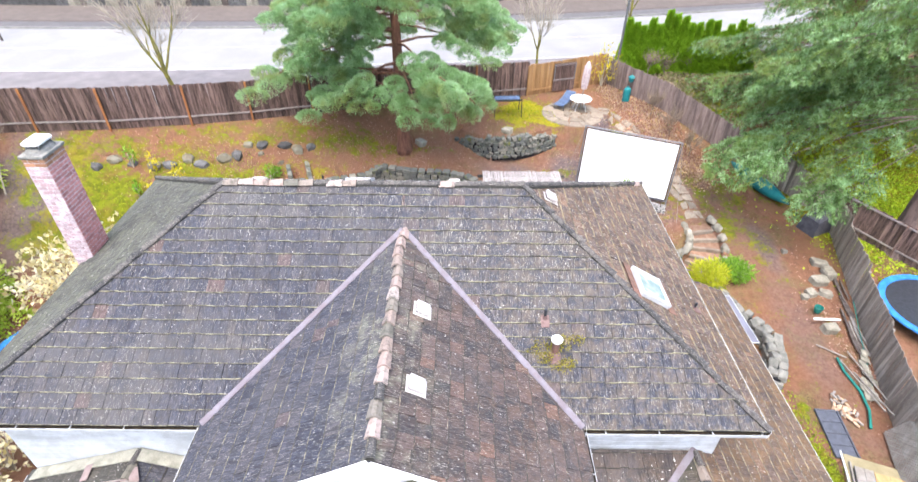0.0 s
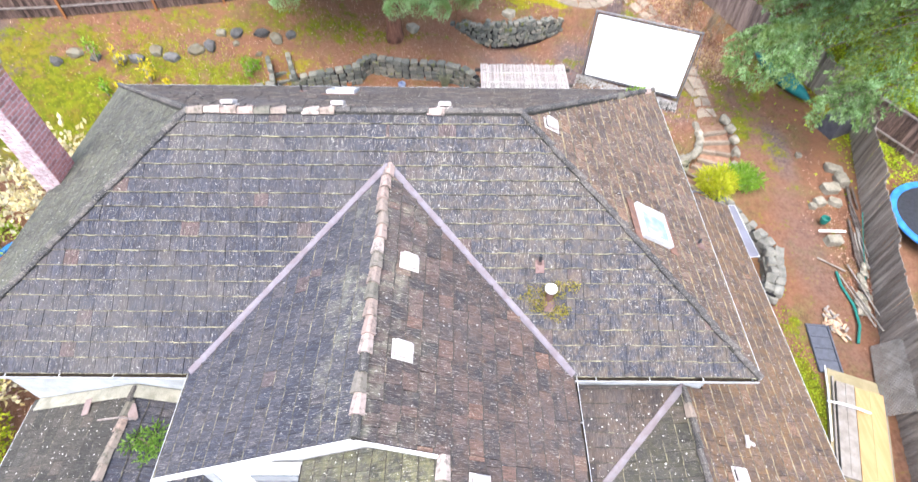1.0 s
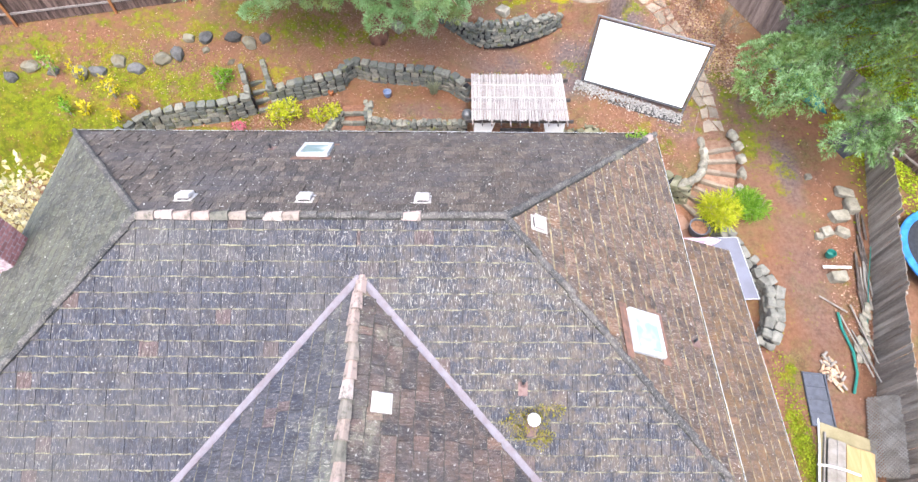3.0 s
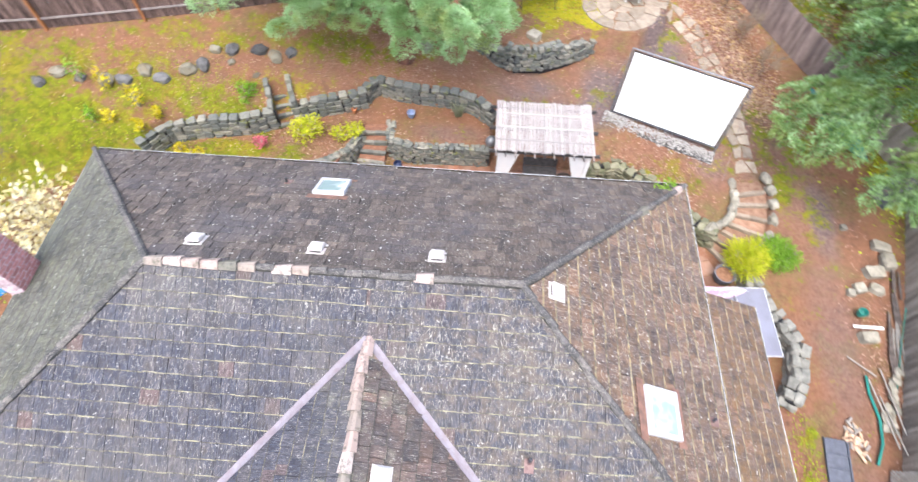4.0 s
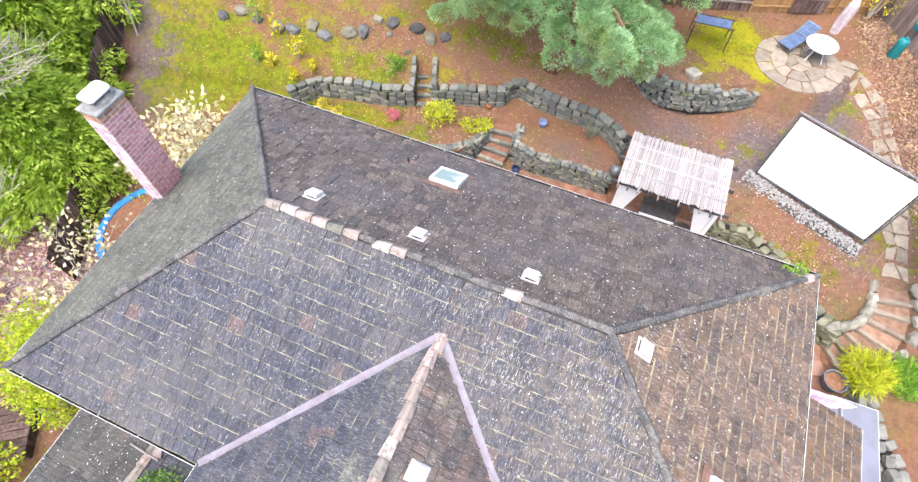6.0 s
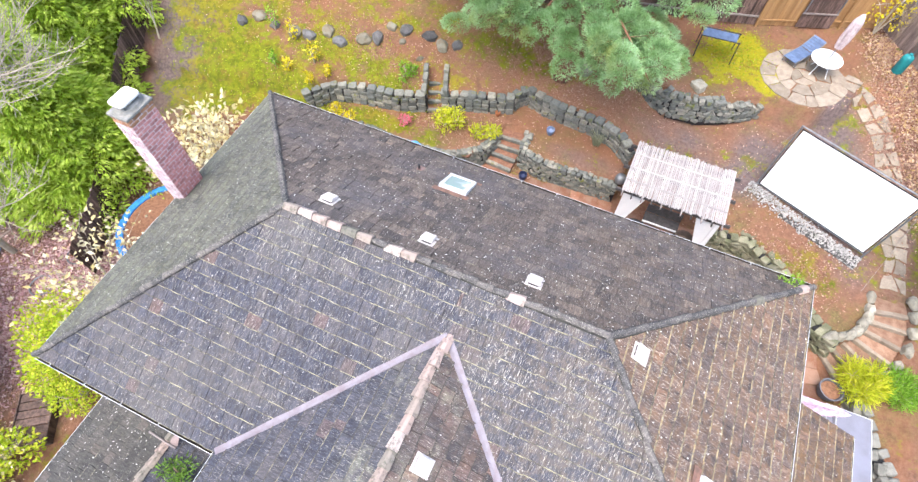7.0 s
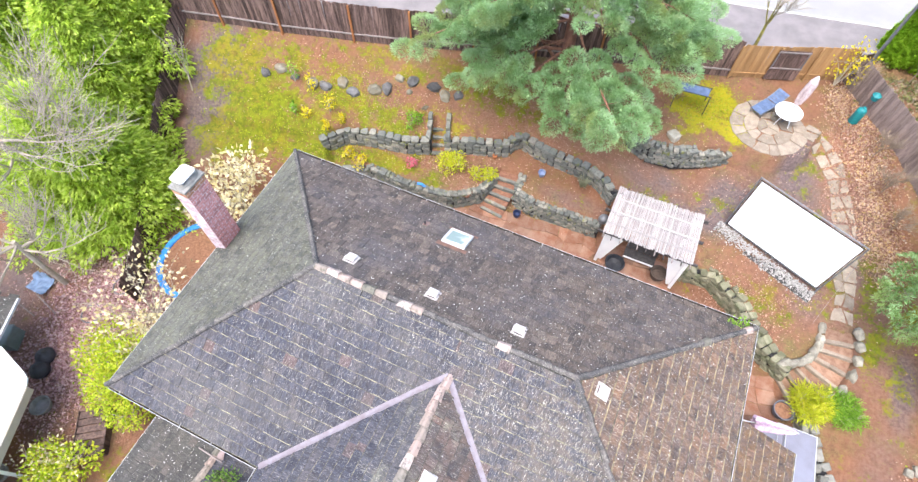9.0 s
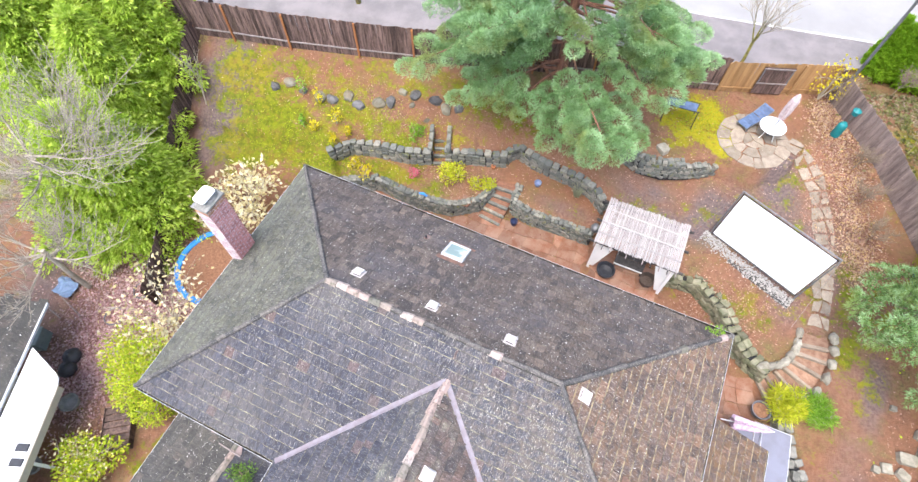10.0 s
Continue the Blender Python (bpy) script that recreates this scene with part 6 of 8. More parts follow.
sw = thing("swing_seat", "garden swing frame with a dark blue sling seat", "swing", pose(2.85, 30.2, 3.4, 0, 0, 4))
for x in (-0.8, 0.8):
    for y in (-0.55, 0.55):
        g = Geo()
        g.tube([(x, y, 0), (x, y * 0.6, 1.0)], 0.022, 6)
        part("leg", g, M_BLACK, sw)
for y in (-0.33, 0.33):
    g = Geo()
    g.tube([(-0.85, y, 1.0), (0.85, y, 1.0)], 0.022, 6)
    part("bar", g, M_BLACK, sw)
g = Geo()
g.mesh([(-0.75, -0.3, 0.98), (0.75, -0.3, 0.98), (0.75, 0.0, 0.8), (-0.75, 0.0, 0.8), (-0.75, 0.3, 0.98), (0.75, 0.3, 0.98), (-0.75, -0.3, 0.95), (0.75, -0.3, 0.95), (0.75, 0, 0.77), (-0.75, 0, 0.77), (-0.75, 0.3, 0.95), (0.75, 0.3, 0.95)],
       [(0, 1, 2, 3), (3, 2, 5, 4), (7, 6, 9, 8), (8, 9, 10, 11), (0, 6, 7, 1), (5, 11, 10, 4), (1, 7, 8, 2), (2, 8, 11, 5), (0, 3, 9, 6), (3, 4, 10, 9)])
part("sling", g, M_BLUE, sw, "blue sling seat")
g = Geo()
g.lathe(pose(10.65, 32.55, height(10.65, 32.55)), [(0.2, 0), (0.23, 0.05), (0.23, 0.75), (0.19, 0.85), (0.07, 0.92), (0.07, 0.98), (0.01, 0.98)], 20)
tagged(part("garden_tank", g, M_TEAL), "teal upright plastic tank by the fence", "tank")
g = Geo()
g.tube([(10.95, 33.15, height(10.95, 33.15)), (10.95, 33.15, 4.35)], 0.02, 6)
bf = tagged(part("bird_feeder", g, M_STEEL), "teal bird feeder on a thin pole", "bird feeder")
g = Geo()
g.lathe(pose(10.95, 33.15, 4.35), [(0.08, 0), (0.16, 0.06), (0.16, 0.3), (0.22, 0.32), (0.02, 0.48)], 14)
part("hopper", g, M_TEAL, bf)

# ---- planting beds: pots ----
bowl("flower_pot", -2.65, 24.45, 0.2, 0.3, plain("pot_blue_cream", (0.16, 0.24, 0.46), (0.34, 0.38, 0.45), 5, 0.5), "blue and cream glazed pot of soil", "pot")
bowl("flower_pot", -5.3, 24.5, 0.13, 0.22, plain("terracotta", (0.5, 0.2, 0.09), (0.4, 0.15, 0.07), 6, 0.8), "small orange terracotta pot", "pot")
bowl("watering_can", -3.05, 22.2, 0.2, 0.35, plain("navy_enamel", (0.03, 0.05, 0.13), (0.02, 0.03, 0.08), 5, 0.4), "dark blue watering can at the wall's foot", "watering can")
pot = bowl("plant_pot", 10.6, 17.6, 0.42, 0.5, plain("pot_slate", (0.2, 0.21, 0.25), (0.13, 0.135, 0.16), 6, 0.7), "broad slate-grey tub of rusty leaf litter on the patio", "pot")
g = Geo()
g.lathe(pose(10.6, 17.6, height(10.6, 17.6) + 0.4), [(0.3, 0), (0.34, 0.03), (0.15, 0.06), (0.01, 0.07)], 18)
part("soil", g, M_EARTH_BED, pot, "rust-brown leaf litter")

# ---- table-tennis table, covered umbrella ----
tt = thing("table_tennis_table", "blue-grey table-tennis table with white edges", "table", pose(11.15, 15.55, 0.12, 0, 0, 2))
g = Geo()
g.box(pose(0, 0, 0.75), 1.5, 2.74, 0.03, 0, 0.006)
part("tabletop", g, M_TABLE_BLUE, tt)
for x, y, a, b in ((0, 1.36, 1.5, 0.025), (0, -1.36, 1.5, 0.025), (0.737, 0, 0.025, 2.69), (-0.737, 0, 0.025, 2.69)):
    g = Geo()
    g.box(pose(x, y, 0.768), a, b, 0.006)
    part("line", g, M_GUTTER, tt)
g = Geo()
g.box(pose(-1.1, 0.85, 0.75), 0.66, 0.95, 0.03, 0, 0.006)
part("side_leaf", g, M_TABLE_BLUE, tt)
g = Geo()
g.box(pose(-0.5, 0.85, 0.85), 0.03, 0.95, 0.15, 0, 0.004)
part("net", g, M_GUTTER, tt, "white net along the table")
for x in (-0.6, 0.6):
    for y in (-1.1, 1.1):
        g = Geo()
        g.box(pose(x, y, 0.365), 0.05, 0.05, 0.73)
        part("leg", g, M_BLACK, tt)
pu = thing("patio_umbrella", "folded pink and white striped umbrella lying on the patio", "umbrella", pose(10.15, 16.55, 1.02, 86, 0, -78))
g = Geo()
v = []
for rr, z in ((0.05, -0.9), (0.14, -0.5), (0.2, 0.2), (0.26, 0.75), (0.2, 0.82)):
    v += [(rr * (1 + (0.3 if j % 2 else -0.2)) * math.cos(math.pi * j / 7), rr * (1 + (0.3 if j % 2 else -0.2)) * math.sin(math.pi * j / 7), z) for j in range(14)]
g.mesh(v, [(k * 14 + j, k * 14 + (j + 1) % 14, (k + 1) * 14 + (j + 1) % 14, (k + 1) * 14 + j) for k in range(4) for j in range(14)])
part("canopy", g, M_PINK, pu)
g = Geo()
g.tube([(0, 0, -1.0), (0, 0, 1.3)], 0.02, 6)
part("pole", g, M_WHITE, pu)

# ---- side yard ----
cn = thing("canoe", "upturned dark teal canoe leaning by the fence", "canoe", frame_from((16.35, 24.9, 1.85), (1.5, -3.6, -0.4), (0.9, 0.4, 0.55)))
g = Geo()
v, q = [], []
for k in range(13):
    t = -1 + 2 * k / 12
    wd = 0.4 * (1 - t * t) ** 0.85 + 0.01
    for j in range(9):
        a = math.pi * j / 8
        v.append((t * 2.1, wd * math.cos(a), 0.1 * t * t - 0.36 * (1 - abs(t) ** 3) * -math.sin(a)))
q = [(k * 9 + j, k * 9 + j + 1, (k + 1) * 9 + j + 1, (k + 1) * 9 + j) for k in range(12) for j in range(8)]
g.mesh(v, q)
hull = part("hull", g, M_TEAL, cn, smooth=True)
so = hull.modifiers.new("thick", "SOLIDIFY")
so.thickness = 0.03
g = Geo()
g.tube([(-2.1 + 4.2 * k / 12, 0.4 * (1 - (-1 + k / 6) ** 2) ** 0.85 + 0.02, 0.1 * (-1 + k / 6) ** 2) for k in range(13)], 0.025, 5)
part("gunwale", g, M_BLACK, cn)
cv = thing("covered_grill", "grey tarpaulin-covered box beside the fence", "cover", pose(17.9, 21.6, 1.1, 0, 0, 25))
g = Geo()
g.mesh([(-0.75, -0.5, 0), (0.75, -0.5, 0), (0.75, 0.5, 0), (-0.75, 0.5, 0), (-0.65, -0.42, 0.85), (0.6, -0.4, 1.05), (0.62, 0.42, 1.1), (-0.66, 0.4, 0.9), (0, 0, 1.15)], [(3, 2, 1, 0), (0, 1, 5, 4), (1, 2, 6, 5), (2, 3, 7, 6), (3, 0, 4, 7), (4, 5, 8), (5, 6, 8), (6, 7, 8), (7, 4, 8)])
part("tarpaulin", g, plain("grey_tarp", (0.14, 0.14, 0.165), (0.08, 0.08, 0.1), 4, 0.6, bump=0.5), cv)
cr = thing("timber_plank", "white painted plank lying across a stone", "plank", pose(15.45, 15.65, 0.78, 2, 3, 1))
g = Geo()
g.box(Matrix(), 1.15, 0.1, 0.05, 0, 0.008)
part("board", g, M_WHITE, cr)
bowl("bucket", 15.35, 16.2, 0.18, 0.3, M_TEAL_BRIGHT, "bright teal plastic bucket on the mulch", "bucket", 0.1)
for k in range(16):
    a = rnd.uniform(-8, 8)
    y0, L = rnd.uniform(13.2, 17.6), rnd.uniform(1.0, 2.6)
    x = interp(y0, (10, 13.6, 16.2, 18.8), (15.0, 16.1, 16.95, 17.7)) - rnd.uniform(0.15, 0.5)
    g = Geo()
    g.tube([(x, y0 - L / 2, height(x, y0 - L / 2) + 0.06 + 0.03 * (k % 3)), (x + 0.06, y0, height(x, y0) + 0.09 + 0.03 * (k % 3)), (x + L * 0.15, y0 + L / 2, height(x, y0 + L / 2) + 0.06 + 0.03 * (k % 3))], [0.035, 0.045, 0.03], 7)
    tagged(part("log", g, M_BARK_GREY if k % 3 else M_TIMBER_GREY), "thin grey-brown pole stacked along the fence", "log", "poles by the fence")
for k in range(26):
    y0 = rnd.uniform(12.0, 14.4)
    x = interp(y0, (12, 14.4), (15.35, 16.15)) + rnd.uniform(-0.25, 0.2)
    o = new("stacked_stone", ST_PALE[rnd.randrange(7)])
    o.matrix_basis = pose(x, y0, height(x, y0) + rnd.uniform(0.06, 0.22), rnd.uniform(-15, 15), rnd.uniform(-15, 15), rnd.uniform(60, 120)) @ Matrix.Diagonal((0.34, 0.2, 0.12, 1))
    tagged(o, "grey-buff split stone heaped by the fence", "stone", "stones heaped by the fence")
M_SPLIT = plain("split_wood", (0.66, 0.5, 0.36), (0.45, 0.28, 0.18), 5, 0.8, bump=0.2, vary=0.25)
for k in range(38):
    x = 14.1 + rnd.gauss(0, 0.2)
    y = 11.7 - 0.9 * (x - 14.1) + rnd.gauss(0, 0.28)
    g = Geo()
    g.box(pose(0, 0, 0), 0.24, 0.08, 0.07, 0, 0.015)
    o = part("firewood", g, M_SPLIT if k % 3 else M_TIMBER_GREY, m=pose(x, y, height(x, y) + rnd.uniform(0.04, 0.16), rnd.uniform(-20, 20), rnd.uniform(-15, 15), rnd.uniform(0, 180)))
    tagged(o, "pale split firewood scattered in a heap", "firewood", "heap of firewood")
g = Geo()
g.tube([(15.05, 13.9, 0.4), (15.0, 13.3, 0.34), (15.12, 12.4, 0.28), (15.0, 11.6, 0.22), (14.65, 10.9, 0.16)], 0.05, 8)
tagged(part("drain_hose", g, M_TEAL_BRIGHT), "teal green corrugated hose lying on the ground", "hose")
g = Geo()
g.tube([(16.85, 16.4, 1.1), (16.6, 15.2, 0.62), (16.25, 14.2, 0.5), (15.7, 12.6, 0.3)], 0.018, 6)
tagged(part("garden_hose", g, M_TEAL_BRIGHT), "thin green garden hose along the fence", "hose")
for a_, b_ in (((15.1, 13.8, 0.4), (15.35, 11.4, 0.45)), ((15.3, 13.2, 0.4), (15.5, 11.2, 0.5)), ((15.6, 14.2, 0.45), (15.75, 11.9, 0.42)), ((14.6, 14.6, 0.38), (15.4, 13.9, 0.42))):
    g = Geo()
    g.tube([a_, b_], 0.03, 6)
    tagged(part("branch", g, M_TIMBER_GREY), "bare grey branch lying on the stone heap", "branch", "loose branches")
pl = thing("plastic_pallet", "black ribbed plastic panel lying on the grass", "pallet", pose(13.32, 10.7, height(13.32, 10.7) + 0.05, 2, -2, -7) @ Matrix.Diagonal((1.02, 1.05, 1, 1)))
g = Geo()
for x in (-0.36, 0.36):
    g.box(pose(x, 0, 0.05), 0.06, 1.8, 0.1, 0, 0.01)
for k in range(5):
    g.box(pose(0, -0.87 + 0.435 * k, 0.05), 0.66, 0.06, 0.1, 0, 0.01)
M_PANEL = plain("panel_grey", (0.13, 0.14, 0.18), (0.09, 0.1, 0.125), 6, 0.5)
part("rim", g, M_PANEL, pl)
for k in range(4):
    g = Geo()
    g.box(pose(0, -0.65 + 0.435 * k, 0.03), 0.65, 0.37, 0.04)
    part("panel", g, M_PANEL, pl)
lt = thing("lattice_panel", "grey wooden lattice panel leaning on the fence", "lattice", frame_from((14.15, 8.2, 0.12), (0.33, 1, 0.02), (0.42, -0.1, 0.9)))
LW, LH = 2.7, 1.15
for k in range(1, 35):
    c = k * 0.11
    x0, y0 = (c, 0.0) if c < LW else (LW, c - LW)
    x1, y1 = (0.0, c) if c < LH else (c - LH, LH)
    if c > LW + LH - 0.05:
        continue
    for flip in (0, 1):
        g = Geo()
        a, b = Vector((LW - x0 if flip else x0, y0, 0)), Vector((LW - x1 if flip else x1, y1, 0))
        g.box(frame_from((a + b) / 2 + Vector((0, 0, 0.008 * flip)), b - a, (0, 0, 1)), (b - a).length, 0.008, 0.038)
        part("slat", g, M_TIMBER_GREY, lt)
bx = thing("timber_stack", "lumber stack of grey and new planks on a plywood sheet", "lumber", pose(13.25, 7.85, 0.0, 0, 0, -21))
g = Geo()
g.box(pose(0, 0, 0.1), 1.8, 3.75, 0.16, 0, 0.01)
part("sheet", g, plain("plywood", (0.42, 0.36, 0.22), (0.3, 0.26, 0.15), 2, 0.7, bump=0.2), bx, "weathered plywood sheet")
for x in (-0.78, 0.78):
    g = Geo()
    g.box(pose(x, -0.1, 0.23), 0.06, 3.3, 0.1, 0, 0.006)
    part("side_rail", g, M_TIMBER_GREY, bx)
for x, w_, mt, z, y in ((-0.58, 0.28, M_TIMBER_GREY, 0.32, -0.26), (-0.3, 0.28, M_TIMBER_GREY, 0.322, -0.25), (0.06, 0.44, M_TIMBER, 0.34, -0.3), (0.5, 0.44, M_TIMBER, 0.338, -0.28)):
    g = Geo()
    g.box(pose(x, y, z), w_ - 0.006, 3.25, 0.05, 0, 0.006)
    part("plank", g, mt, bx)
    g = Geo()
    g.box(pose(x, y, z - 0.1), w_ - 0.05, 3.2, 0.09, 0, 0.006)
    part("plank", g, mt, bx)
g = Geo()
g.tube([(-1.3, 0.15, 0.85), (-0.85, 0.3, 0.72), (-0.3, 0.38, 0.62), (0.15, 0.4, 0.55)], 0.035, 8)
part("pipe", g, M_WHITE, bx, "white plastic pipe")
g = Geo()
g.tube([(-0.93, 2.0, 0.1), (-0.97, 1.0, 0.3), (-0.96, -0.9, 0.36)], 0.03, 8)
part("pipe", g, M_WHITE, bx)


def trampoline(x, y, r, z, label, mat_in):
    t = thing("trampoline", label, "trampoline", pose(x, y, height(x, y)))
    z -= height(x, y)
    g = Geo()
    n = 40
    v = []
    for rr, zz in ((r - 0.3, z - 0.01), (r - 0.28, z + 0.02), (r - 0.05, z + 0.03), (r, z + 0.0), (r, z - 0.06), (r - 0.3, z - 0.05)):
        v += [(rr * math.cos(2 * math.pi * j / n), rr * math.sin(2 * math.pi * j / n), zz) for j in range(n)]
    g.mesh(v, [(k * n + j, k * n + (j + 1) % n, (k + 1) % 6 * n + (j + 1) % n, (k + 1) % 6 * n + j) for k in range(6) for j in range(n)])
    part("pad", g, M_BLUE_RIM, t, "bright blue padded rim")
    g = Geo()
    g.lathe(pose(0, 0, z - 0.08), [(r - 0.28, 0), (r - 0.28, 0.03), (0.05, 0.02)], n)
    part("mat", g, mat_in, t)
    for k in range(6):
        a = math.pi * k / 3
        g = Geo()
        g.tube([(r * 0.95 * math.cos(a), r * 0.95 * math.sin(a), z - 0.08), (r * 0.95 * math.cos(a), r * 0.95 * math.sin(a), 0)], 0.03, 6)
        part("leg", g, M_STEEL, t)


trampoline(-15.5, 13.2, 2.2, 0.95, "round trampoline with blue rim, bed covered in brown leaves", M_EARTH_BED)
trampoline(20.35, 16.0, 2.3, 1.05, "round trampoline with blue rim in the next garden", M_BLACK)

# ---- neighbour's side ----
NB = frame_from((-19.4, 6.0, 0), (0.393, -0.919, 0), (0.919, 0.393, 0))
nh = thing("neighbour_house", "neighbouring house with dark shingle roof", "house", NB)
g = Geo()
g.prism([(1.0, -8), (9, -8), (9, -0.5), (1.0, -0.5)], -0.5, 2.5)
part("wall", g, M_WALL, nh)
g = Geo()
for k in range(20):
    for j in range(33):
        g.box(pose(-2.1 + 0.34 * j + 0.17 * (k % 2), -0.15 - 0.3 * k, 2.62 + 0.13 * k, -24), 0.335, 0.36, 0.035)
tagged(part("roof", g, M_TILE_LOW_L, nh, "dark grey shingle roof"), kind="stuff")
g = Geo()
g.box(pose(3.5, 0.06, 2.58), 11.2, 0.09, 0.12, 0, 0.01)
part("gutter", g, M_GUTTER, nh)
cp = thing("carport", "flat white roofed carport with beige fascia beside the house", "carport", NB)
pts = [(-0.05, 0.2), (9, 0.2), (9, 1.95), (1.5, 1.95), (1.2, 1.85), (1.0, 1.65)]
g = Geo()
g.prism(pts, 2.42, 2.5)
part("roof", g, M_WHITE, cp, "smooth white flat roof")
g = Geo()
g.box(pose(5.25, 1.97, 2.28), 7.4, 0.06, 0.4, 0, 0.01)
part("fascia", g, plain("fascia_beige", (0.56, 0.5, 0.4), (0.46, 0.41, 0.33), 1, 0.6, bump=0.05), cp, "beige fascia")
for x in (4.5, 8.5):
    g = Geo()
    g.box(pose(x, 1.78, 0.95), 0.12, 0.12, 2.9)
    part("post", g, M_WHITE, cp)
for x in (4.0, 4.55):
    g = Geo()
    g.box(pose(x, 1.62, 2.53), 0.3, 0.5, 0.06, 0, 0.01)
    part("hatch", g, M_BLACK, cp)
bn_ = thing("storage_bin", "grey-green plastic storage bin with lid", "bin", pose(-21.2, 6.45, height(-21.2, 6.45), 0, 0, 25))
g = Geo()
g.box(pose(0, 0, 0.4), 0.6, 0.9, 0.8, 0, 0.04)
part("body", g, plain("bin_grey", (0.22, 0.27, 0.27), (0.16, 0.2, 0.2), 3, 0.6), bn_)
g = Geo()
g.box(pose(0, 0, 0.84), 0.66, 0.96, 0.07, 0, 0.025)
part("lid", g, plain("bin_lid", (0.26, 0.31, 0.31), (0.2, 0.24, 0.24), 3, 0.6), bn_)
for x, y in ((-19.2, 6.5), (-18.95, 5.95)):
    g = Geo()
    bmb = [(0.1, 0), (0.36, 0.08), (0.42, 0.28), (0.3, 0.48), (0.08, 0.56), (0.1, 0.62), (0.01, 0.6)]
    g.lathe(pose(x, y, height(x, y)), bmb, 12)
    tagged(part("rubbish_bag", g, M_BLACK, smooth=True), "black plastic rubbish bag on leaf-covered ground", "bag", "rubbish bags")
for x, y, r_ in ((-17.55, 4.85, 0.42), (-17.0, 2.2, 0.4)):
    bowl("planter_tub", x, y, r_, 0.4, M_CONCRETE, "round grey-green planter tub of soil", "planter")
for x, y in ((-18.9, 8.9), (-18.5, 10.6)):
    g = Geo()
    n = 24
    g.tube([(x + 0.45 * math.cos(2 * math.pi * j / n), y + 0.45 * math.sin(2 * math.pi * j / n), height(x, y) + 0.05) for j in range(n + 1)], 0.03, 6)
    tagged(part("wire_hoop", g, M_STEEL), "thin pale metal hoop lying on fallen leaves", "hoop", "metal hoops")
cb = thing("compost_box", "dark timber slatted box beside the garage", "box", pose(-14.75, 4.95, 0, 0, 0, -55))
for k in range(6):
    g = Geo()
    g.box(pose(-0.75 + 0.3 * k, 0, 0.6), 0.27, 1.15, 0.04, 0, 0.008)
    part("slat", g, M_WOOD_DARK, cb)
for x, y, a, b in ((0, 0.6, 1.9, 0.05), (0, -0.6, 1.9, 0.05), (0.93, 0, 0.05, 1.15), (-0.93, 0, 0.05, 1.15)):
    g = Geo()
    g.box(pose(x, y, 0.3), a, b, 0.75, 0, 0.008)
    part("side_board", g, M_WOOD_DARK, cb)

# ---- odds and ends ----
tp = Geo()
n = 14
v = []
for j in range(n + 1):
    for i in range(n + 1):
        x, y = -22.8 + 1.1 * i / n, 8.6 + 0.9 * j / n
        v.append((x + 0.1 * noise.noise((x * 3, y * 3, 1)), y + 0.1 * noise.noise((x * 3, y * 3, 4)), height(x, y) + 0.16 + 0.3 * abs(noise.noise((x * 2.2, y * 2.2, 9)))))
tp.mesh(v, [(j * (n + 1) + i, j * (n + 1) + i + 1, (j + 1) * (n + 1) + i + 1, (j + 1) * (n + 1) + i) for j in range(n) for i in range(n)])
tp = tagged(part("tarpaulin", tp, plain("blue_tarp", (0.2, 0.3, 0.47), (0.14, 0.2, 0.32), 3, 0.5, bump=0.3)), "crumpled blue tarpaulin on fallen leaves", "tarpaulin")
so = tp.modifiers.new("thick", "SOLIDIFY")
so.thickness = 0.02
for a_, b_ in (((-22.5, 7.9, 0.35), (-21.3, 7.7, 0.12)), ((-22.0, 8.6, 0.4), (-20.5, 8.2, 0.12))):
    g = Geo()
    g.tube([a_, b_], 0.025, 7)
    tagged(part("pole", g, M_RAIL), "pale weathered pole lying on fallen leaves", "pole", "loose pale poles")
M_LOOSE = plain("loose_tile_pink", (0.42, 0.33, 0.33), (0.3, 0.23, 0.22), 5, 0.85, bump=0.4)
for M in (pose(-9.16, 6.85, 4.06, 0, -18, 8), pose(-7.75, 6.6, 4.42, 0, 20, 30)):
    g = Geo()
    g.box(M, 0.2, 0.42, 0.03, 0, 0.006)
    tagged(part("roof_tile", g, M_LOOSE), "loose pinkish tile lying on the lower roof", "roof tile", "loose roof tiles")
g = Geo()
g.tube([(-8.6, 6.44, 4.27), (-7.95, 6.42, 4.52), (-7.55, 6.4, 4.46)], 0.025, 6)
tagged(part("stick", g, M_RAIL), "pale weathered stick lying across the lower ridge", "stick")
M = on_roof("low", 7.3, 6.1)
g = Geo()
g.tube([M @ Vector((-0.14, 0.06, 0.12)), M @ Vector((0.14, -0.02, 0.12))], 0.05, 8)
g.tube([M @ Vector((0.0, 0.02, 0.12)), M @ Vector((-0.05, -0.2, 0.1))], 0.045, 8)
tagged(part("pipe_fitting", g, M_VENT), "white plastic pipe fitting lying on the lower roof", "pipe fitting")


# ---- plants ----
rng = np.random.default_rng(11)


def unit(a):
    return a / np.maximum(1e-6, np.linalg.norm(a, axis=-1, keepdims=True))


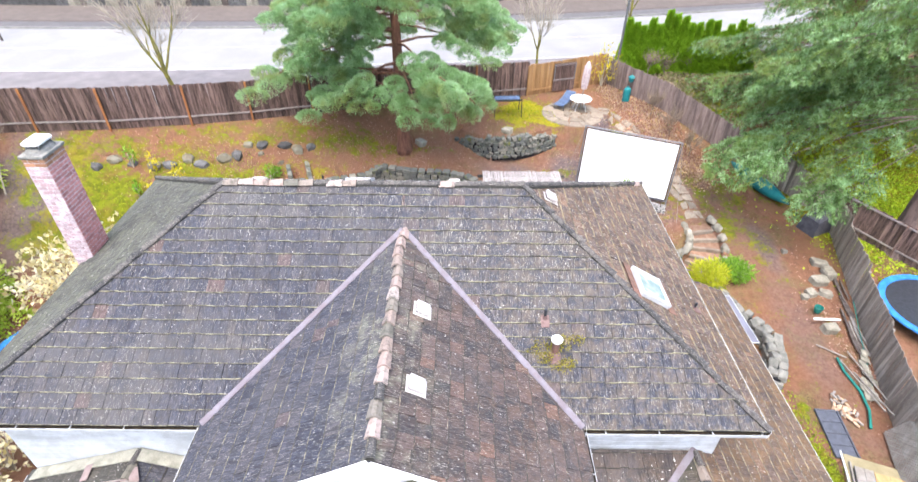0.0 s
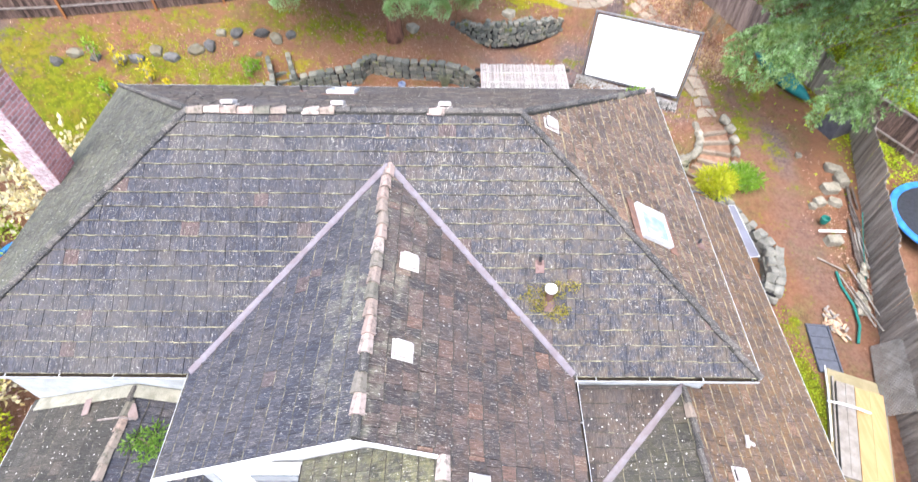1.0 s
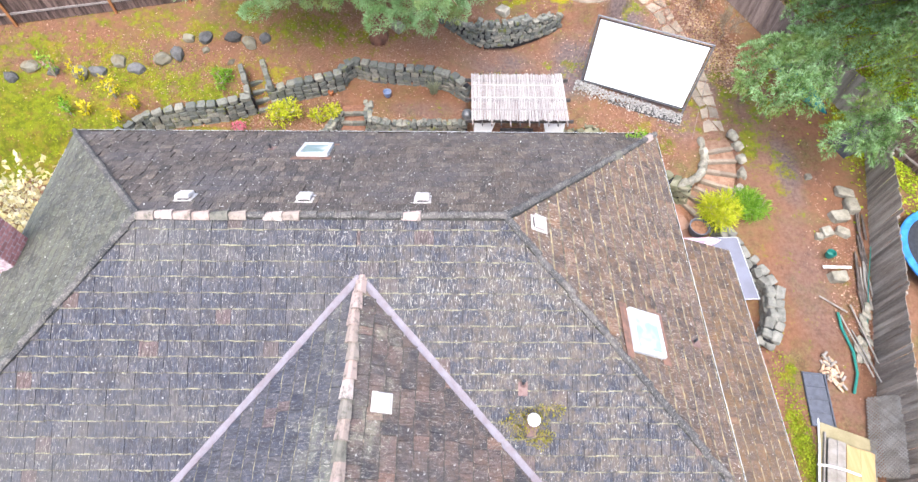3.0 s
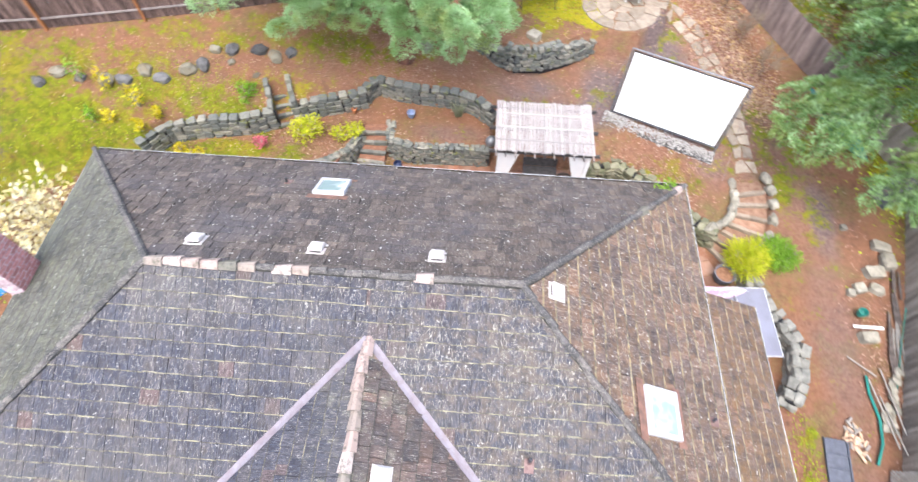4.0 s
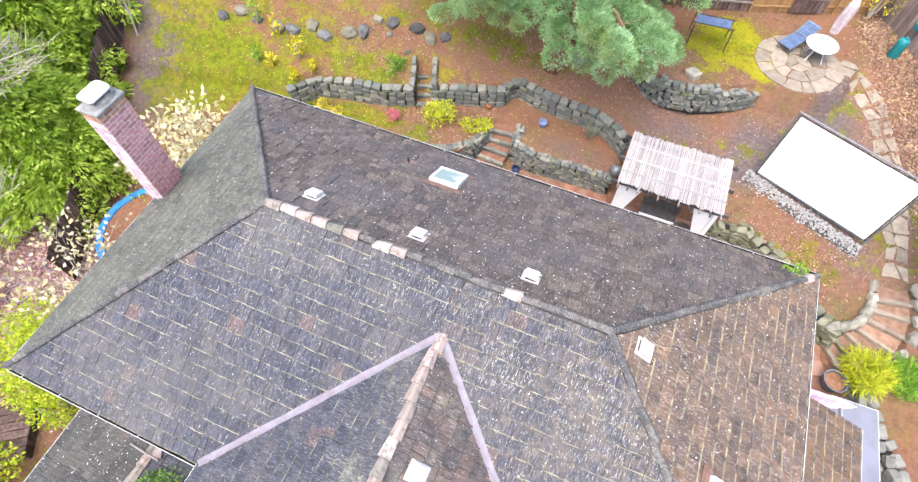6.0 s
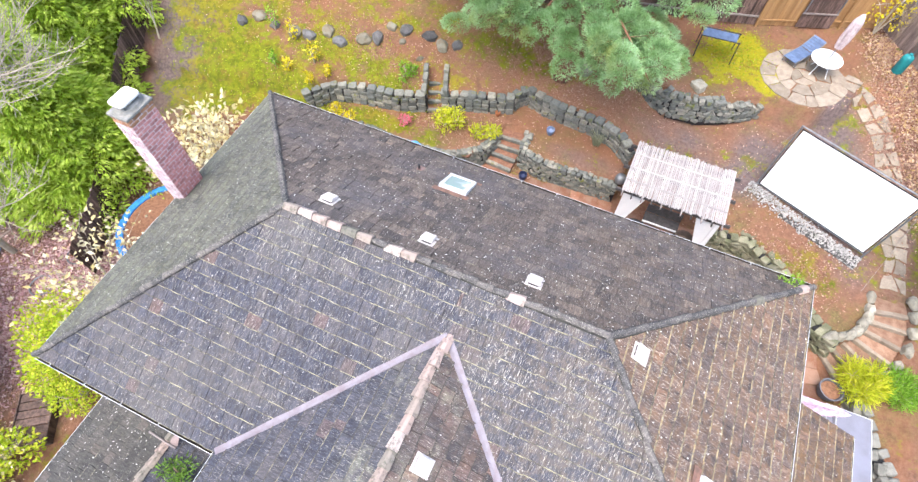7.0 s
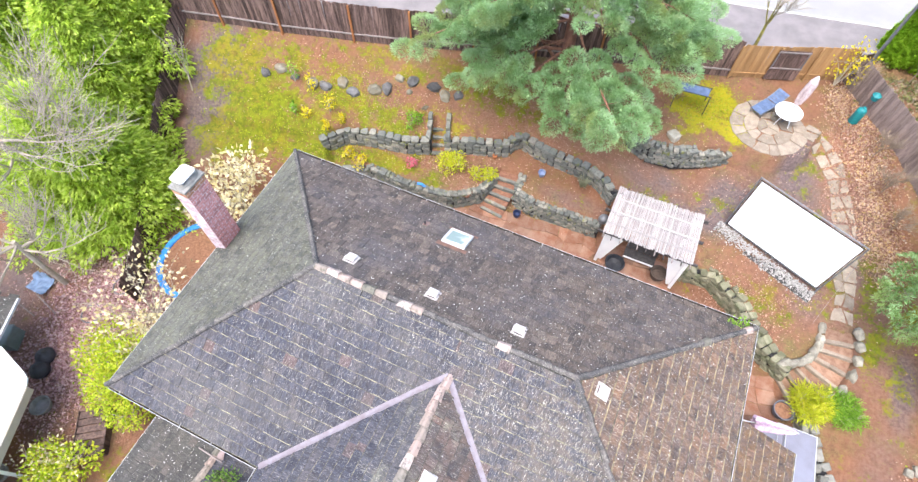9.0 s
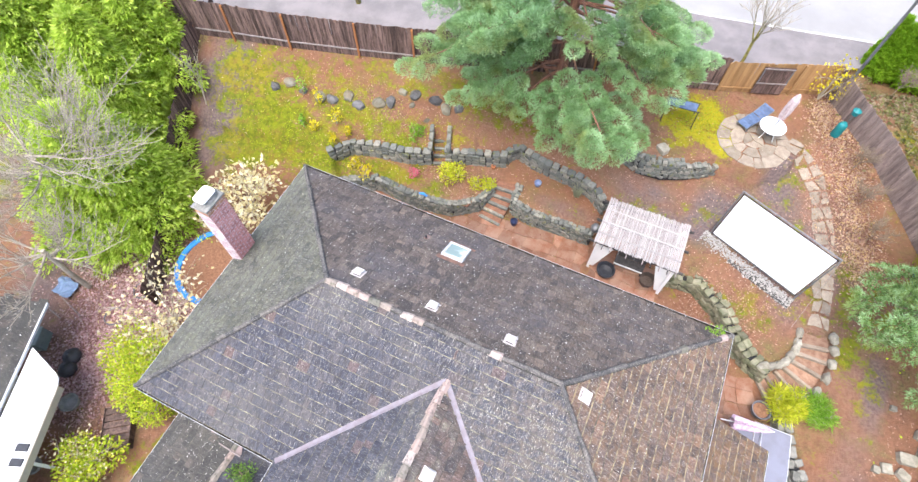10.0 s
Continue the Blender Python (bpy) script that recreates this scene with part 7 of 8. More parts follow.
def leaf_mesh(name, P, Dn, L, W, mat, parent=None, label="", diamond=False, kind=""):
    """Many small blades at P along Dn: triangles, or leaf-shaped quads."""
    n = len(P)
    L, W = np.broadcast_to(L, n)[:, None], np.broadcast_to(W, n)[:, None]
    side = unit(np.cross(Dn, rng.normal(size=(n, 3))))
    if diamond:
        lift = unit(np.cross(Dn, side)) * W * 0.25
        V = np.stack([P, P + Dn * L * 0.45 + side * W / 2 + lift, P + Dn * L, P + Dn * L * 0.45 - side * W / 2 + lift], 1).reshape(-1, 3)
        k = 4
    else:
        V = np.stack([P + side * W / 2, P - side * W / 2, P + Dn * L], 1).reshape(-1, 3)
        k = 3
    me = bpy.data.meshes.new(name)
    me.vertices.add(n * k)
    me.vertices.foreach_set("co", V.astype(np.float32).ravel())
    me.loops.add(n * k)
    me.loops.foreach_set("vertex_index", np.arange(n * k, dtype=np.int32))
    me.polygons.add(n)
    me.polygons.foreach_set("loop_start", np.arange(0, n * k, k, dtype=np.int32))
    me.materials.append(mat)
    me.update()
    me.validate()
    ob = new(name, me)
    ob.parent = parent
    return tagged(ob, label, kind=kind)


def pad(c, out, rx, ry, rz, n, lift=0.35, spread=0.7):
    """Blades over the upper side of a flattened tuft at c that points along out."""
    out = unit(np.array(out, float))
    sidev = unit(np.cross((0, 0, 1.0), out))
    upv = np.cross(out, sidev)
    q = unit(rng.normal(size=(n, 3)))
    q[:, 2] = np.where(rng.random(n) < 0.8, np.abs(q[:, 2]), q[:, 2])
    rad = rng.uniform(0.55, 1.0, (n, 1)) ** 0.6
    P = np.array(c) + q[:, :1] * rad * rx * out + q[:, 1:2] * rad * ry * sidev + q[:, 2:] * rad * rz * upv
    Dn = unit(q[:, :1] * out + q[:, 1:2] * sidev + q[:, 2:] * upv + np.array((0, 0, lift)) + 0.35 * out + spread * rng.normal(size=(n, 3)) * 0.45)
    return P, Dn


def conifer(name, base, top, lowest, reach, limbs, mat, bark, label, radius, per_pad=320, seed=1, droop=0.25, blade=(0.2, 0.042), pads=5, size=0.75, lean=(0, 0), power=0.8, skip=None, inner=0.35, boughs=(), bend=None):
    """A tapered trunk, limbs all round it and flattened tufts of needles along their outer part."""
    r = random.Random(seed)
    t = thing(name, label, "tree")
    b = Vector(base)
    H = top - b.z
    g = Geo()
    axis = [b + Vector((lean[0] * f, lean[1] * f, H * f)) for f in (-0.02, 0, 0.02, 0.1, 0.25, 0.5, 0.75, 1)]
    g.tube(axis, [radius * k for k in (1.45, 1.3, 1.12, 1.0, 0.85, 0.6, 0.33, 0.06)], 12)
    part("trunk", g, bark, t, smooth=True)
    Ps, Ds = [], []
    g = Geo()
    for k in range(limbs + len(boughs)):
        f = (k + r.random() * 0.6) / limbs
        z = lerp(lowest, top - 0.4, f)
        a = k * 2.399963 + r.uniform(-0.35, 0.35)
        if k >= limbs:
            z, a = boughs[k - limbs][0], radians(boughs[k - limbs][1])
            f = (z - lowest) / (top - lowest)
        hf = (z - b.z) / H
        root = b + Vector((lean[0] * hf, lean[1] * hf, z - b.z))
        L = reach * (1 - max(0, f)) ** power * r.uniform(0.72, 1.12) + 0.5
        if k >= limbs:
            L = boughs[k - limbs][2]
        elif skip and skip(math.degrees(a) % 360, f):
            continue
        dr = bend if bend and k >= limbs else droop
        d = Vector((math.cos(a), math.sin(a), 0))
        pts = []
        for j in range(6):
            s = j / 5
            pts.append(root + d * L * s + Vector((0, 0, (0.22 * s - dr * s * s) * L)) + Vector((r.uniform(-0.06, 0.06), r.uniform(-0.06, 0.06), r.uniform(-0.05, 0.05))) * L * 0.3)
        r0 = radius * 0.2 * (1 - f) + 0.025
        g.tube(pts, [r0, r0 * 0.85, r0 * 0.65, r0 * 0.5, r0 * 0.33, r0 * 0.12], 6, ends=False)
        m = max(2, round(pads * (0.5 + 0.5 * L / reach)))
        for j in range(m):
            s = lerp(inner, 1.0, (j + 0.5) / m) + r.uniform(-0.04, 0.04)
            c = pts[0].lerp(pts[5], min(1, s))
            c.z = root.z + (0.22 * s - dr * s * s) * L
            w = (1.1 - 0.45 * abs(s - 0.7)) * size * (0.55 + 0.45 * L / reach)
            for sd in ((-1, 1) if s < 0.93 else (0,)):
                o = c + Vector((-d.y, d.x, 0)) * sd * w * r.uniform(0.45, 1.0) + Vector((0, 0, r.uniform(-0.12, 0.18)))
                if sd:
                    g.tube([c, o], [0.02, 0.008], 4, ends=False)
                outd = d + Vector((-d.y, d.x, 0)) * sd * 0.7 + Vector((0, 0, r.uniform(-0.25, 0.2)))
                q = w * r.uniform(0.75, 1.15)
                P, Dn = pad(o, outd, q * 0.8, q * 0.62, q * 0.42, int(per_pad * q / size))
                Ps.append(P)
                Ds.append(Dn)
    tagged(part("branchwork", g, bark, t), kind="stuff")
    P, Dn = np.concatenate(Ps), np.concatenate(Ds)
    tagged(leaf_mesh("crown", P, Dn, rng.uniform(0.65, 1.25, len(P)) * blade[0], blade[1], mat, t), kind="stuff")
    return t


conifer("pine_tree", (-3.1, 26.9, 2.75), 17.5, 5.2, 6.6, 31, M_PINE, M_BARK, "tall blue-green pine with reddish trunk in the back garden", 0.34, 1250, 3, 0.2, (0.13, 0.04), 4, 0.95, (-0.4, 1.2), 0.5, inner=0.52,
        skip=lambda a, f: (f < 0.13 and (a > 200 or a < 70)) or (f < 0.5 and 248 < a < 296), bend=0.5,
        boughs=((7.1, 329, 5.4), (7.0, 312, 4.9), (6.9, 211, 5.4), (8.6, 204, 7.8), (6.5, 288, 4.0), (9.2, 338, 5.4), (9.8, 352, 5.8), (10.2, 8, 6.6), (10.0, 330, 3.6), (10.5, 12, 4.4), (10.8, 302, 3.4), (10.6, 210, 4.2), (10.3, 178, 4.6), (11.0, 345, 4.6), (7.4, 228, 4.4), (8.2, 190, 6.2), (6.8, 243, 3.4), (8.4, 301, 3.8), (7.1, 290, 2.9), (11.0, 197, 6.2), (11.4, 186, 5.2), (10.0, 212, 5.4), (9.5, 168, 5.6), (10.9, 228, 3.9), (11.6, 160, 5.0), (9.0, 226, 2.9), (9.9, 238, 2.6), (10.7, 246, 2.5), (8.3, 214, 3.6), (9.7, 200, 3.6), (9.9, 150, 3.6), (9.0, 163, 3.4)))


def fir(name, base, top, lowest, reach, limbs, mat, bark, label, radius, seed, boughs=(), skip=None, lean=(0, 0), fine=60):
    """A fir: boughs that droop, each with side twigs that carry small flat sprays of needles."""
    r = random.Random(seed)
    t = thing(name, label, "tree")
    b = Vector(base)
    H = top - b.z
    g = Geo()
    g.tube([b + Vector((lean[0] * f, lean[1] * f, H * f)) for f in (-0.02, 0, 0.03, 0.1, 0.3, 0.6, 1)], [radius * k for k in (1.6, 1.4, 1.12, 1.0, 0.8, 0.5, 0.05)], 14)
    part("trunk", g, bark, t, smooth=True)
    g = Geo()
    Ps, Ds = [], []
    rows = [(lerp(lowest, top - 0.4, (k + r.random() * 0.9) / limbs), (math.degrees(k * 2.399963) + r.uniform(-25, 25)) % 360, None, None) for k in range(limbs)]
    for z, a, L, ze in rows + list(boughs):
        f = (z - lowest) / (top - lowest)
        if L is None:
            if skip and skip(a, f):
                continue
            L = reach * (1 - f) ** 0.65 * r.uniform(0.72, 1.1) + 0.5
        a = radians(a)
        hf = (z - b.z) / H
        root = b + Vector((lean[0] * hf, lean[1] * hf, z - b.z))
        d, n = Vector((math.cos(a), math.sin(a), 0)), Vector((-math.sin(a), math.cos(a), 0))
        sag = r.uniform(0.2, 0.5)
        at = lambda s: root + d * L * s + Vector((0, 0, (ze - z) * s ** 1.5 if ze else (0.2 * s - sag * s * s) * L)) + n * 0.25 * math.sin(3 * s + z)
        g.tube([at(k / 6) for k in range(7)], [0.035 * (1 - 0.8 * k / 6) for k in range(7)], 6, ends=False)
        m = max(4, int(L / 0.42))
        for j in range(m):
            s = lerp((0.7 if ze < 4.2 else 0.48) if ze else 0.25, 1.0, (j + r.random()) / m)
            c = at(s)
            w = min(1.5, 0.35 + 0.32 * L * (1 - s) ** 0.8 * (0.4 + s)) * (0.78 if ze else 1)
            for sd in (-1, 1):
                if r.random() < 0.34:
                    continue
                tip = c + n * sd * w + d * w * 0.65 + Vector((0, 0, -0.42 * w + r.uniform(-0.12, 0.1)))
                g.tube([c, tip], [0.016, 0.006], 4, ends=False)
                q = max(2, int(w / 0.26))
                for i in range(q):
                    u = (i + 0.7 + r.uniform(-0.2, 0.2)) / q
                    o = c.lerp(tip, u) + Vector((r.uniform(-0.12, 0.12), r.uniform(-0.12, 0.12), r.uniform(-0.1, 0.07)))
                    k = r.uniform(0.17, 0.3)
                    P, Dn = pad(o, (tip - c) + Vector((r.uniform(-0.5, 0.5), r.uniform(-0.5, 0.5), r.uniform(-0.8, 0.05))), k * 1.7, k * 0.5, k * 0.22, fine, 0.05, 0.3)
                    Ps.append(P)
                    Ds.append(Dn)
    tagged(part("branchwork", g, bark, t), kind="stuff")
    P, Dn = np.concatenate(Ps), np.concatenate(Ds)
    tagged(leaf_mesh("crown", P, Dn, rng.uniform(0.65, 1.25, len(P)) * 0.17, 0.042, mat, t), kind="stuff")
    return t


fir("fir_tree", (21.2, 20.1, 0.8), 24, 8.6, 7.4, 52, M_FIR, M_BARK_PINK, "huge dark blue-green fir overhanging the side fence", 0.62, 5,
    ((8.2, 167, 9.4, 4.0), (8.3, 174, 9.0, 3.9), (8.0, 157, 9.3, 4.1), (8.4, 162, 8.2, 4.9), (7.8, 189, 6.4, 3.7), (8.1, 197, 5.8, 4.1), (8.3, 182, 5.8, 4.9), (8.9, 150, 8.2, 5.6), (9.4, 172, 6.2, 7.4), (9.6, 140, 8.6, 6.4), (9.0, 128, 8.1, 5.8), (8.5, 145, 8.7, 5.2), (10.8, 132, 8.7, 7.6), (11.6, 152, 7.8, 8.8), (10.4, 148, 8.4, 7.2), (11.0, 140, 8.4, 8.2), (11.3, 164, 7.6, 8.8), (12.2, 172, 7.0, 9.8), (12.4, 150, 7.6, 10.0)), lambda a, f: 195 < a < 345 and f < 0.5, (0.3, 0.5))
fir("fir_tree", (21.5, 30.5, 1.5), 20, 3.6, 8.0, 74, M_FIR, M_BARK, "dark green fir with reddish trunk beyond the fence", 0.5, 8, fine=44)
fir("fir_tree", (26.6, 33.6, 1.8), 21, 3.2, 7.6, 70, M_FIR, M_BARK, "dark green fir behind the next garden", 0.5, 13, fine=34)


def cedar(x, y, z, top, rad, n, seed, label, mat=M_CEDAR, blade=(0.27, 0.1), name="cedar_tree", power=0.75, trunk=0.22, dip=-0.45):
    """A dense cone of overhanging flat sprays round a trunk."""
    r = random.Random(seed)
    t = thing(name, label, "tree")
    g = Geo()
    g.tube([(x, y, z - 0.1), (x, y, lerp(z, top, 0.5)), (x, y, top - 0.2)], [trunk, trunk * 0.6, 0.03], 8)
    part("trunk", g, M_BARK, t)
    Ps, Ds = [], []
    for k in range(n):
        f = (k + 0.5) / n
        zz = lerp(z + 0.25, top, f)
        a = k * 2.399963 + r.uniform(-0.3, 0.3)
        rr = rad * (1 - f) ** power * r.uniform(0.72, 1.1) * (1 + 0.16 * math.sin(3 * a + seed))
        for s in ((1.0, 0.66) if rr > 0.8 else (1.0,)):
            c = (x + rr * s * math.cos(a), y + rr * s * math.sin(a), zz + (1 - s) * 0.8)
            w = 0.3 + 0.16 * rad * (1 - 0.5 * f) if rad > 1 else 0.2
            P, Dn = pad(c, (math.cos(a), math.sin(a), dip), w * 1.25, w * 0.8, w * 0.3, int(105 + 80 * w), 0.0, 0.38)
            Ps.append(P)
            Ds.append(Dn)
    P, Dn = np.concatenate(Ps), np.concatenate(Ds)
    tagged(leaf_mesh("crown", P, Dn, rng.uniform(0.6, 1.2, len(P)) * blade[0], blade[1], mat, t, diamond=True), kind="stuff")


cedar(-22.2, 14.4, 0.4, 7.6, 3.9, 400, 2, "bright yellow-green cedar beyond the side fence")
cedar(-26.0, 22.1, 3.5, 12.0, 3.5, 330, 3, "tall yellow-green cedar behind the side fence")
cedar(-24.6, 18.7, 1.0, 8.8, 2.9, 260, 9, "yellow-green cedar filling the row along the fence")
cedar(-28.2, 17.9, 1.0, 10.5, 4.0, 330, 4, "broad green cedar in the next garden")
for k in range(17):
    f = k / 16
    cedar(lerp(11.8, 20.2, f), lerp(38.6, 37.4, f) + rnd.uniform(-0.2, 0.2), 3.0, 6.9 + rnd.uniform(-0.7, 0.6) - 0.3 * f, 0.55, 95, 20 + k, "narrow pointed green hedging cedar", M_THUJA, (0.2, 0.06), "hedge_cedar", 1.0, 0.06, 1.6)


def bare_tree(name, base, h, seed, label, mat, r0=0.12, depth=5, splay=0.6, moss=None, split=3, toward=None, keep=(0.6, 0.85), thick=2, crown=()):
    r = random.Random(seed)
    t = thing(name, label, "tree")
    limbs, twigs = Geo(), Geo()

    def grow(p, d, L, rad, lv):
        pts = [p]
        for j in range(3):
            d = (d + Vector((r.uniform(-1, 1), r.uniform(-1, 1), r.uniform(-0.3, 0.6))) * 0.13).normalized()
            pts.append(pts[-1] + d * L / 3)
        (limbs if lv < thick else twigs).tube(pts, [max(0.008, rad * k) for k in (1, 0.85, 0.72, 0.55)], 7 if lv < thick else 4, ends=False)
        if lv >= depth:
            return
        for j in range(split if lv else split + 1):
            side = Vector((r.uniform(-1, 1), r.uniform(-1, 1), r.uniform(-0.2, 0.9))).normalized()
            if toward:
                side = (side + Vector(toward) * 0.55).normalized()
            if j == 1 and lv:
                grow(pts[-1], (d + side * splay * 0.3).normalized(), L * keep[1], rad * 0.68, lv + 1)
            else:
                grow(pts[2 - j % 2] if j != 1 else pts[-1], (d + side * splay * (1.0 + 0.2 * lv)).normalized(), L * r.uniform(*keep), rad * 0.5, lv + 1)

    if crown:
        b, top = Vector(base), Vector(base) + Vector((0.15, 0.1, h))
        limbs.tube([b - Vector((0, 0, 0.1)), b.lerp(top, 0.5) + Vector((0.1, -0.06, 0)), top], [r0 * 1.2, r0, r0 * 0.8], 8)
        for az, rise, L in crown:
            a, e = radians(az), radians(rise)
            grow(top - Vector((0, 0, r.uniform(0, 0.25 * h))), Vector((math.cos(a) * math.cos(e), math.sin(a) * math.cos(e), math.sin(e))), L, r0 * 0.55, 1)
    else:
        grow(Vector(base), Vector((0.05, 0.02, 1)), h, r0, 0)
    part("trunk", limbs, moss or mat, t)
    tagged(part("twig_work", twigs, mat, t), kind="stuff")
    return t


bare_tree("street_tree", (-17.3, 31.0, 3.7), 2.6, 4, "bare young street tree with mossy trunk", M_BARK_PALE, 0.16, 6, 0.6, M_MOSSY_BARK, thick=3)
bare_tree("street_tree", (4.8, 34.3, 3.6), 2.5, 9, "bare slender street tree behind the fence", M_BARK_PALE, 0.085, 5, 0.5, M_MOSSY_BARK, crown=((20, 72, 1.2), (150, 66, 1.1), (265, 64, 1.1), (80, 80, 1.4)))
bare_tree("street_tree", (14.5, 47.5, 3.6), 2.4, 12, "bare street tree across the road", M_BARK_PALE, 0.12, 4, 0.5, M_MOSSY_BARK)
bare_tree("street_tree", (-36.0, 42.5, 3.6), 2.2, 14, "thin bare tree on the far verge", M_BARK_GREY, 0.08, 4, 0.5)
bare_tree("bare_tree", (-22.9, 12.5, 0.2), 6.3, 21, "leafless tree with pale spreading branches", M_BARK_TAN, 0.13, 6, 0.6, M_BARK_TAN, 3, None, (0.62, 0.84), crown=((-8, 8, 1.9), (14, 14, 2.0), (38, 12, 1.8), (66, 22, 1.8), (100, 20, 1.6), (-40, 12, 1.5), (150, 30, 1.4), (215, 25, 1.3)))
bare_tree("bare_tree", (-21.3, 9.6, 0.0), 3.9, 27, "leafless pale tree in the next garden", M_BARK_TAN, 0.12, 6, 0.6, M_BARK_TAN, 3, None, (0.6, 0.8), crown=((0, 14, 1.5), (-45, 16, 1.5), (-95, 18, 1.4), (40, 25, 1.3), (95, 25, 1.1), (190, 25, 1.3), (240, 22, 1.4)))
bare_tree("bare_tree", (-20.5, 20.2, 3.6), 1.6, 23, "thin white-barked sapling beside the cedars", M_BARK_PALE, 0.04, 3, 0.4)
for k, (x, y) in enumerate(((11.8, 30.8), (12.6, 29.2), (13.4, 27.6), (13.1, 36.6), (14.6, 37.5), (16.0, 37.9), (10.3, 34.3))):
    bare_tree("twiggy_shrub", (x, y, height(x, y)), 0.6, 30 + k, "leafless twiggy brown shrub by the fence", M_TWIG, 0.03, 5, 0.8)


def shrub(name, x, y, r_, h, mat, n, label, size=0.12, z=None, twigs=True, cat="shrub", hollow=0.45, lobes=6, slim=0.55):
    """Stems with leaves in uneven lobes."""
    rr = random.Random(int(abs(x * 100) + abs(y * 10)))
    z = height(x, y) if z is None else z
    t = thing(name, label, cat)
    g = Geo()
    Ps, Ds = [], []
    for k in range(lobes):
        a = k * 2.4 + rr.uniform(-0.4, 0.4)
        q = r_ * rr.uniform(0.25, 0.95)
        c = Vector((x + q * math.cos(a), y + q * math.sin(a), z + h * rr.uniform(0.4, 0.82)))
        g.tube([(x, y, z - 0.03), Vector((x, y, z)).lerp(c, 0.5) + Vector((0, 0, 0.1 * h)), c], [0.02 + 0.012 * h, 0.02, 0.008], 5, ends=False)
        if twigs:
            for j in range(5):
                e = c + Vector((rr.uniform(-1, 1), rr.uniform(-1, 1), rr.uniform(-0.2, 1))) * r_ * 0.5
                g.tube([c, e], [0.01, 0.004], 4, ends=False)
        m = n // lobes
        d = unit(rng.normal(size=(m, 3)))
        rad = rng.uniform(hollow, 1.0, (m, 1))
        Ps.append(np.array(c) + d * rad * np.array((r_ * 0.62, r_ * 0.62, h * 0.4)))
        Ds.append(unit(d + 0.7 * rng.normal(size=(m, 3)) + np.array((0, 0, 0.15))))
    tagged(part("stem_work", g, M_BARK_PALE if twigs else M_TWIG, t), kind="stuff")
    P, Dn = np.concatenate(Ps), np.concatenate(Ds)
    P[:, 2] = np.maximum(P[:, 2], z + 0.02)
    tagged(leaf_mesh("leaves", P, Dn, rng.uniform(0.6, 1.2, len(P)) * size, size * slim, mat, t, diamond=True), kind="stuff")
    return t


shrub("magnolia", -15.6, 16.4, 2.0, 2.9, M_CREAM, 1100, "large shrub with cream-yellow autumn leaves", 0.27, lobes=14, hollow=0.1)
shrub("magnolia", -15.9, 10.0, 2.1, 2.9, M_CREAM, 520, "sparse shrub with cream leaves on thin branches", 0.25, lobes=12, hollow=0.1)
shrub("magnolia", -14.2, 9.0, 1.2, 2.4, M_CREAM, 240, "sparse cream-leaved shrub beside the house", 0.24, lobes=8, hollow=0.1)
shrub("lime_bush", -15.2, 7.3, 1.5, 2.6, M_LIMEGREEN, 4200, "dense yellow-green bush beside the house corner", 0.15, lobes=10)
shrub("lime_bush", -13.9, 6.3, 0.9, 2.0, M_LIMEGREEN, 1500, "yellow-green bush under the eaves", 0.14, lobes=6)
shrub("leafy_bush", -14.6, 2.9, 1.3, 1.6, M_LIMEGREEN, 2300, "bright green leafy bush near the garage", 0.17)
shrub("leafy_bush", -14.9, 3.5, 1.0, 1.6, M_CREAM, 260, "pale yellow-leaved bush near the garage", 0.16)
shrub("lime_bush", 11.4, 18.1, 0.68, 1.1, M_LIME, 2600, "feathery lime-yellow shrub by the steps", 0.34, z=0.4, slim=0.1, lobes=16, hollow=0.05)
shrub("leafy_bush", 12.6, 18.35, 0.62, 0.65, M_GREENLEAF, 2400, "low bright green feathery shrub by the steps", 0.28, slim=0.12, lobes=14, hollow=0.05)
shrub("bed_shrub", -7.25, 23.1, 0.75, 0.85, M_LIME, 900, "open yellow-green shrub in the planting bed", 0.14)
shrub("bed_shrub", -5.7, 23.0, 0.4, 0.5, M_LIME, 260, "small yellow-green plant in the bed", 0.13, lobes=4)
shrub("bed_shrub", -5.1, 23.2, 0.4, 0.5, M_LIME, 300, "small lime plant by the steps", 0.13, lobes=4)
shrub("bed_shrub", -9.75, 23.9, 0.4, 0.6, M_GREENLEAF, 320, "small bright green plant above the wall", 0.13, lobes=4)
shrub("bed_shrub", -12.4, 21.5, 0.35, 0.6, M_YELLOW, 160, "small yellow plant at the wall's end", 0.13, lobes=4)
shrub("bed_shrub", -11.6, 21.2, 0.4, 0.45, M_YELLOW, 200, "yellow plant beside the wall", 0.13, lobes=4)
shrub("flowering_plant", -9.1, 22.3, 0.3, 0.4, M_PINKLEAF, 180, "small pink flowering plant in the bed", 0.12, lobes=4)
g = Geo()
tuft = random.Random(31)
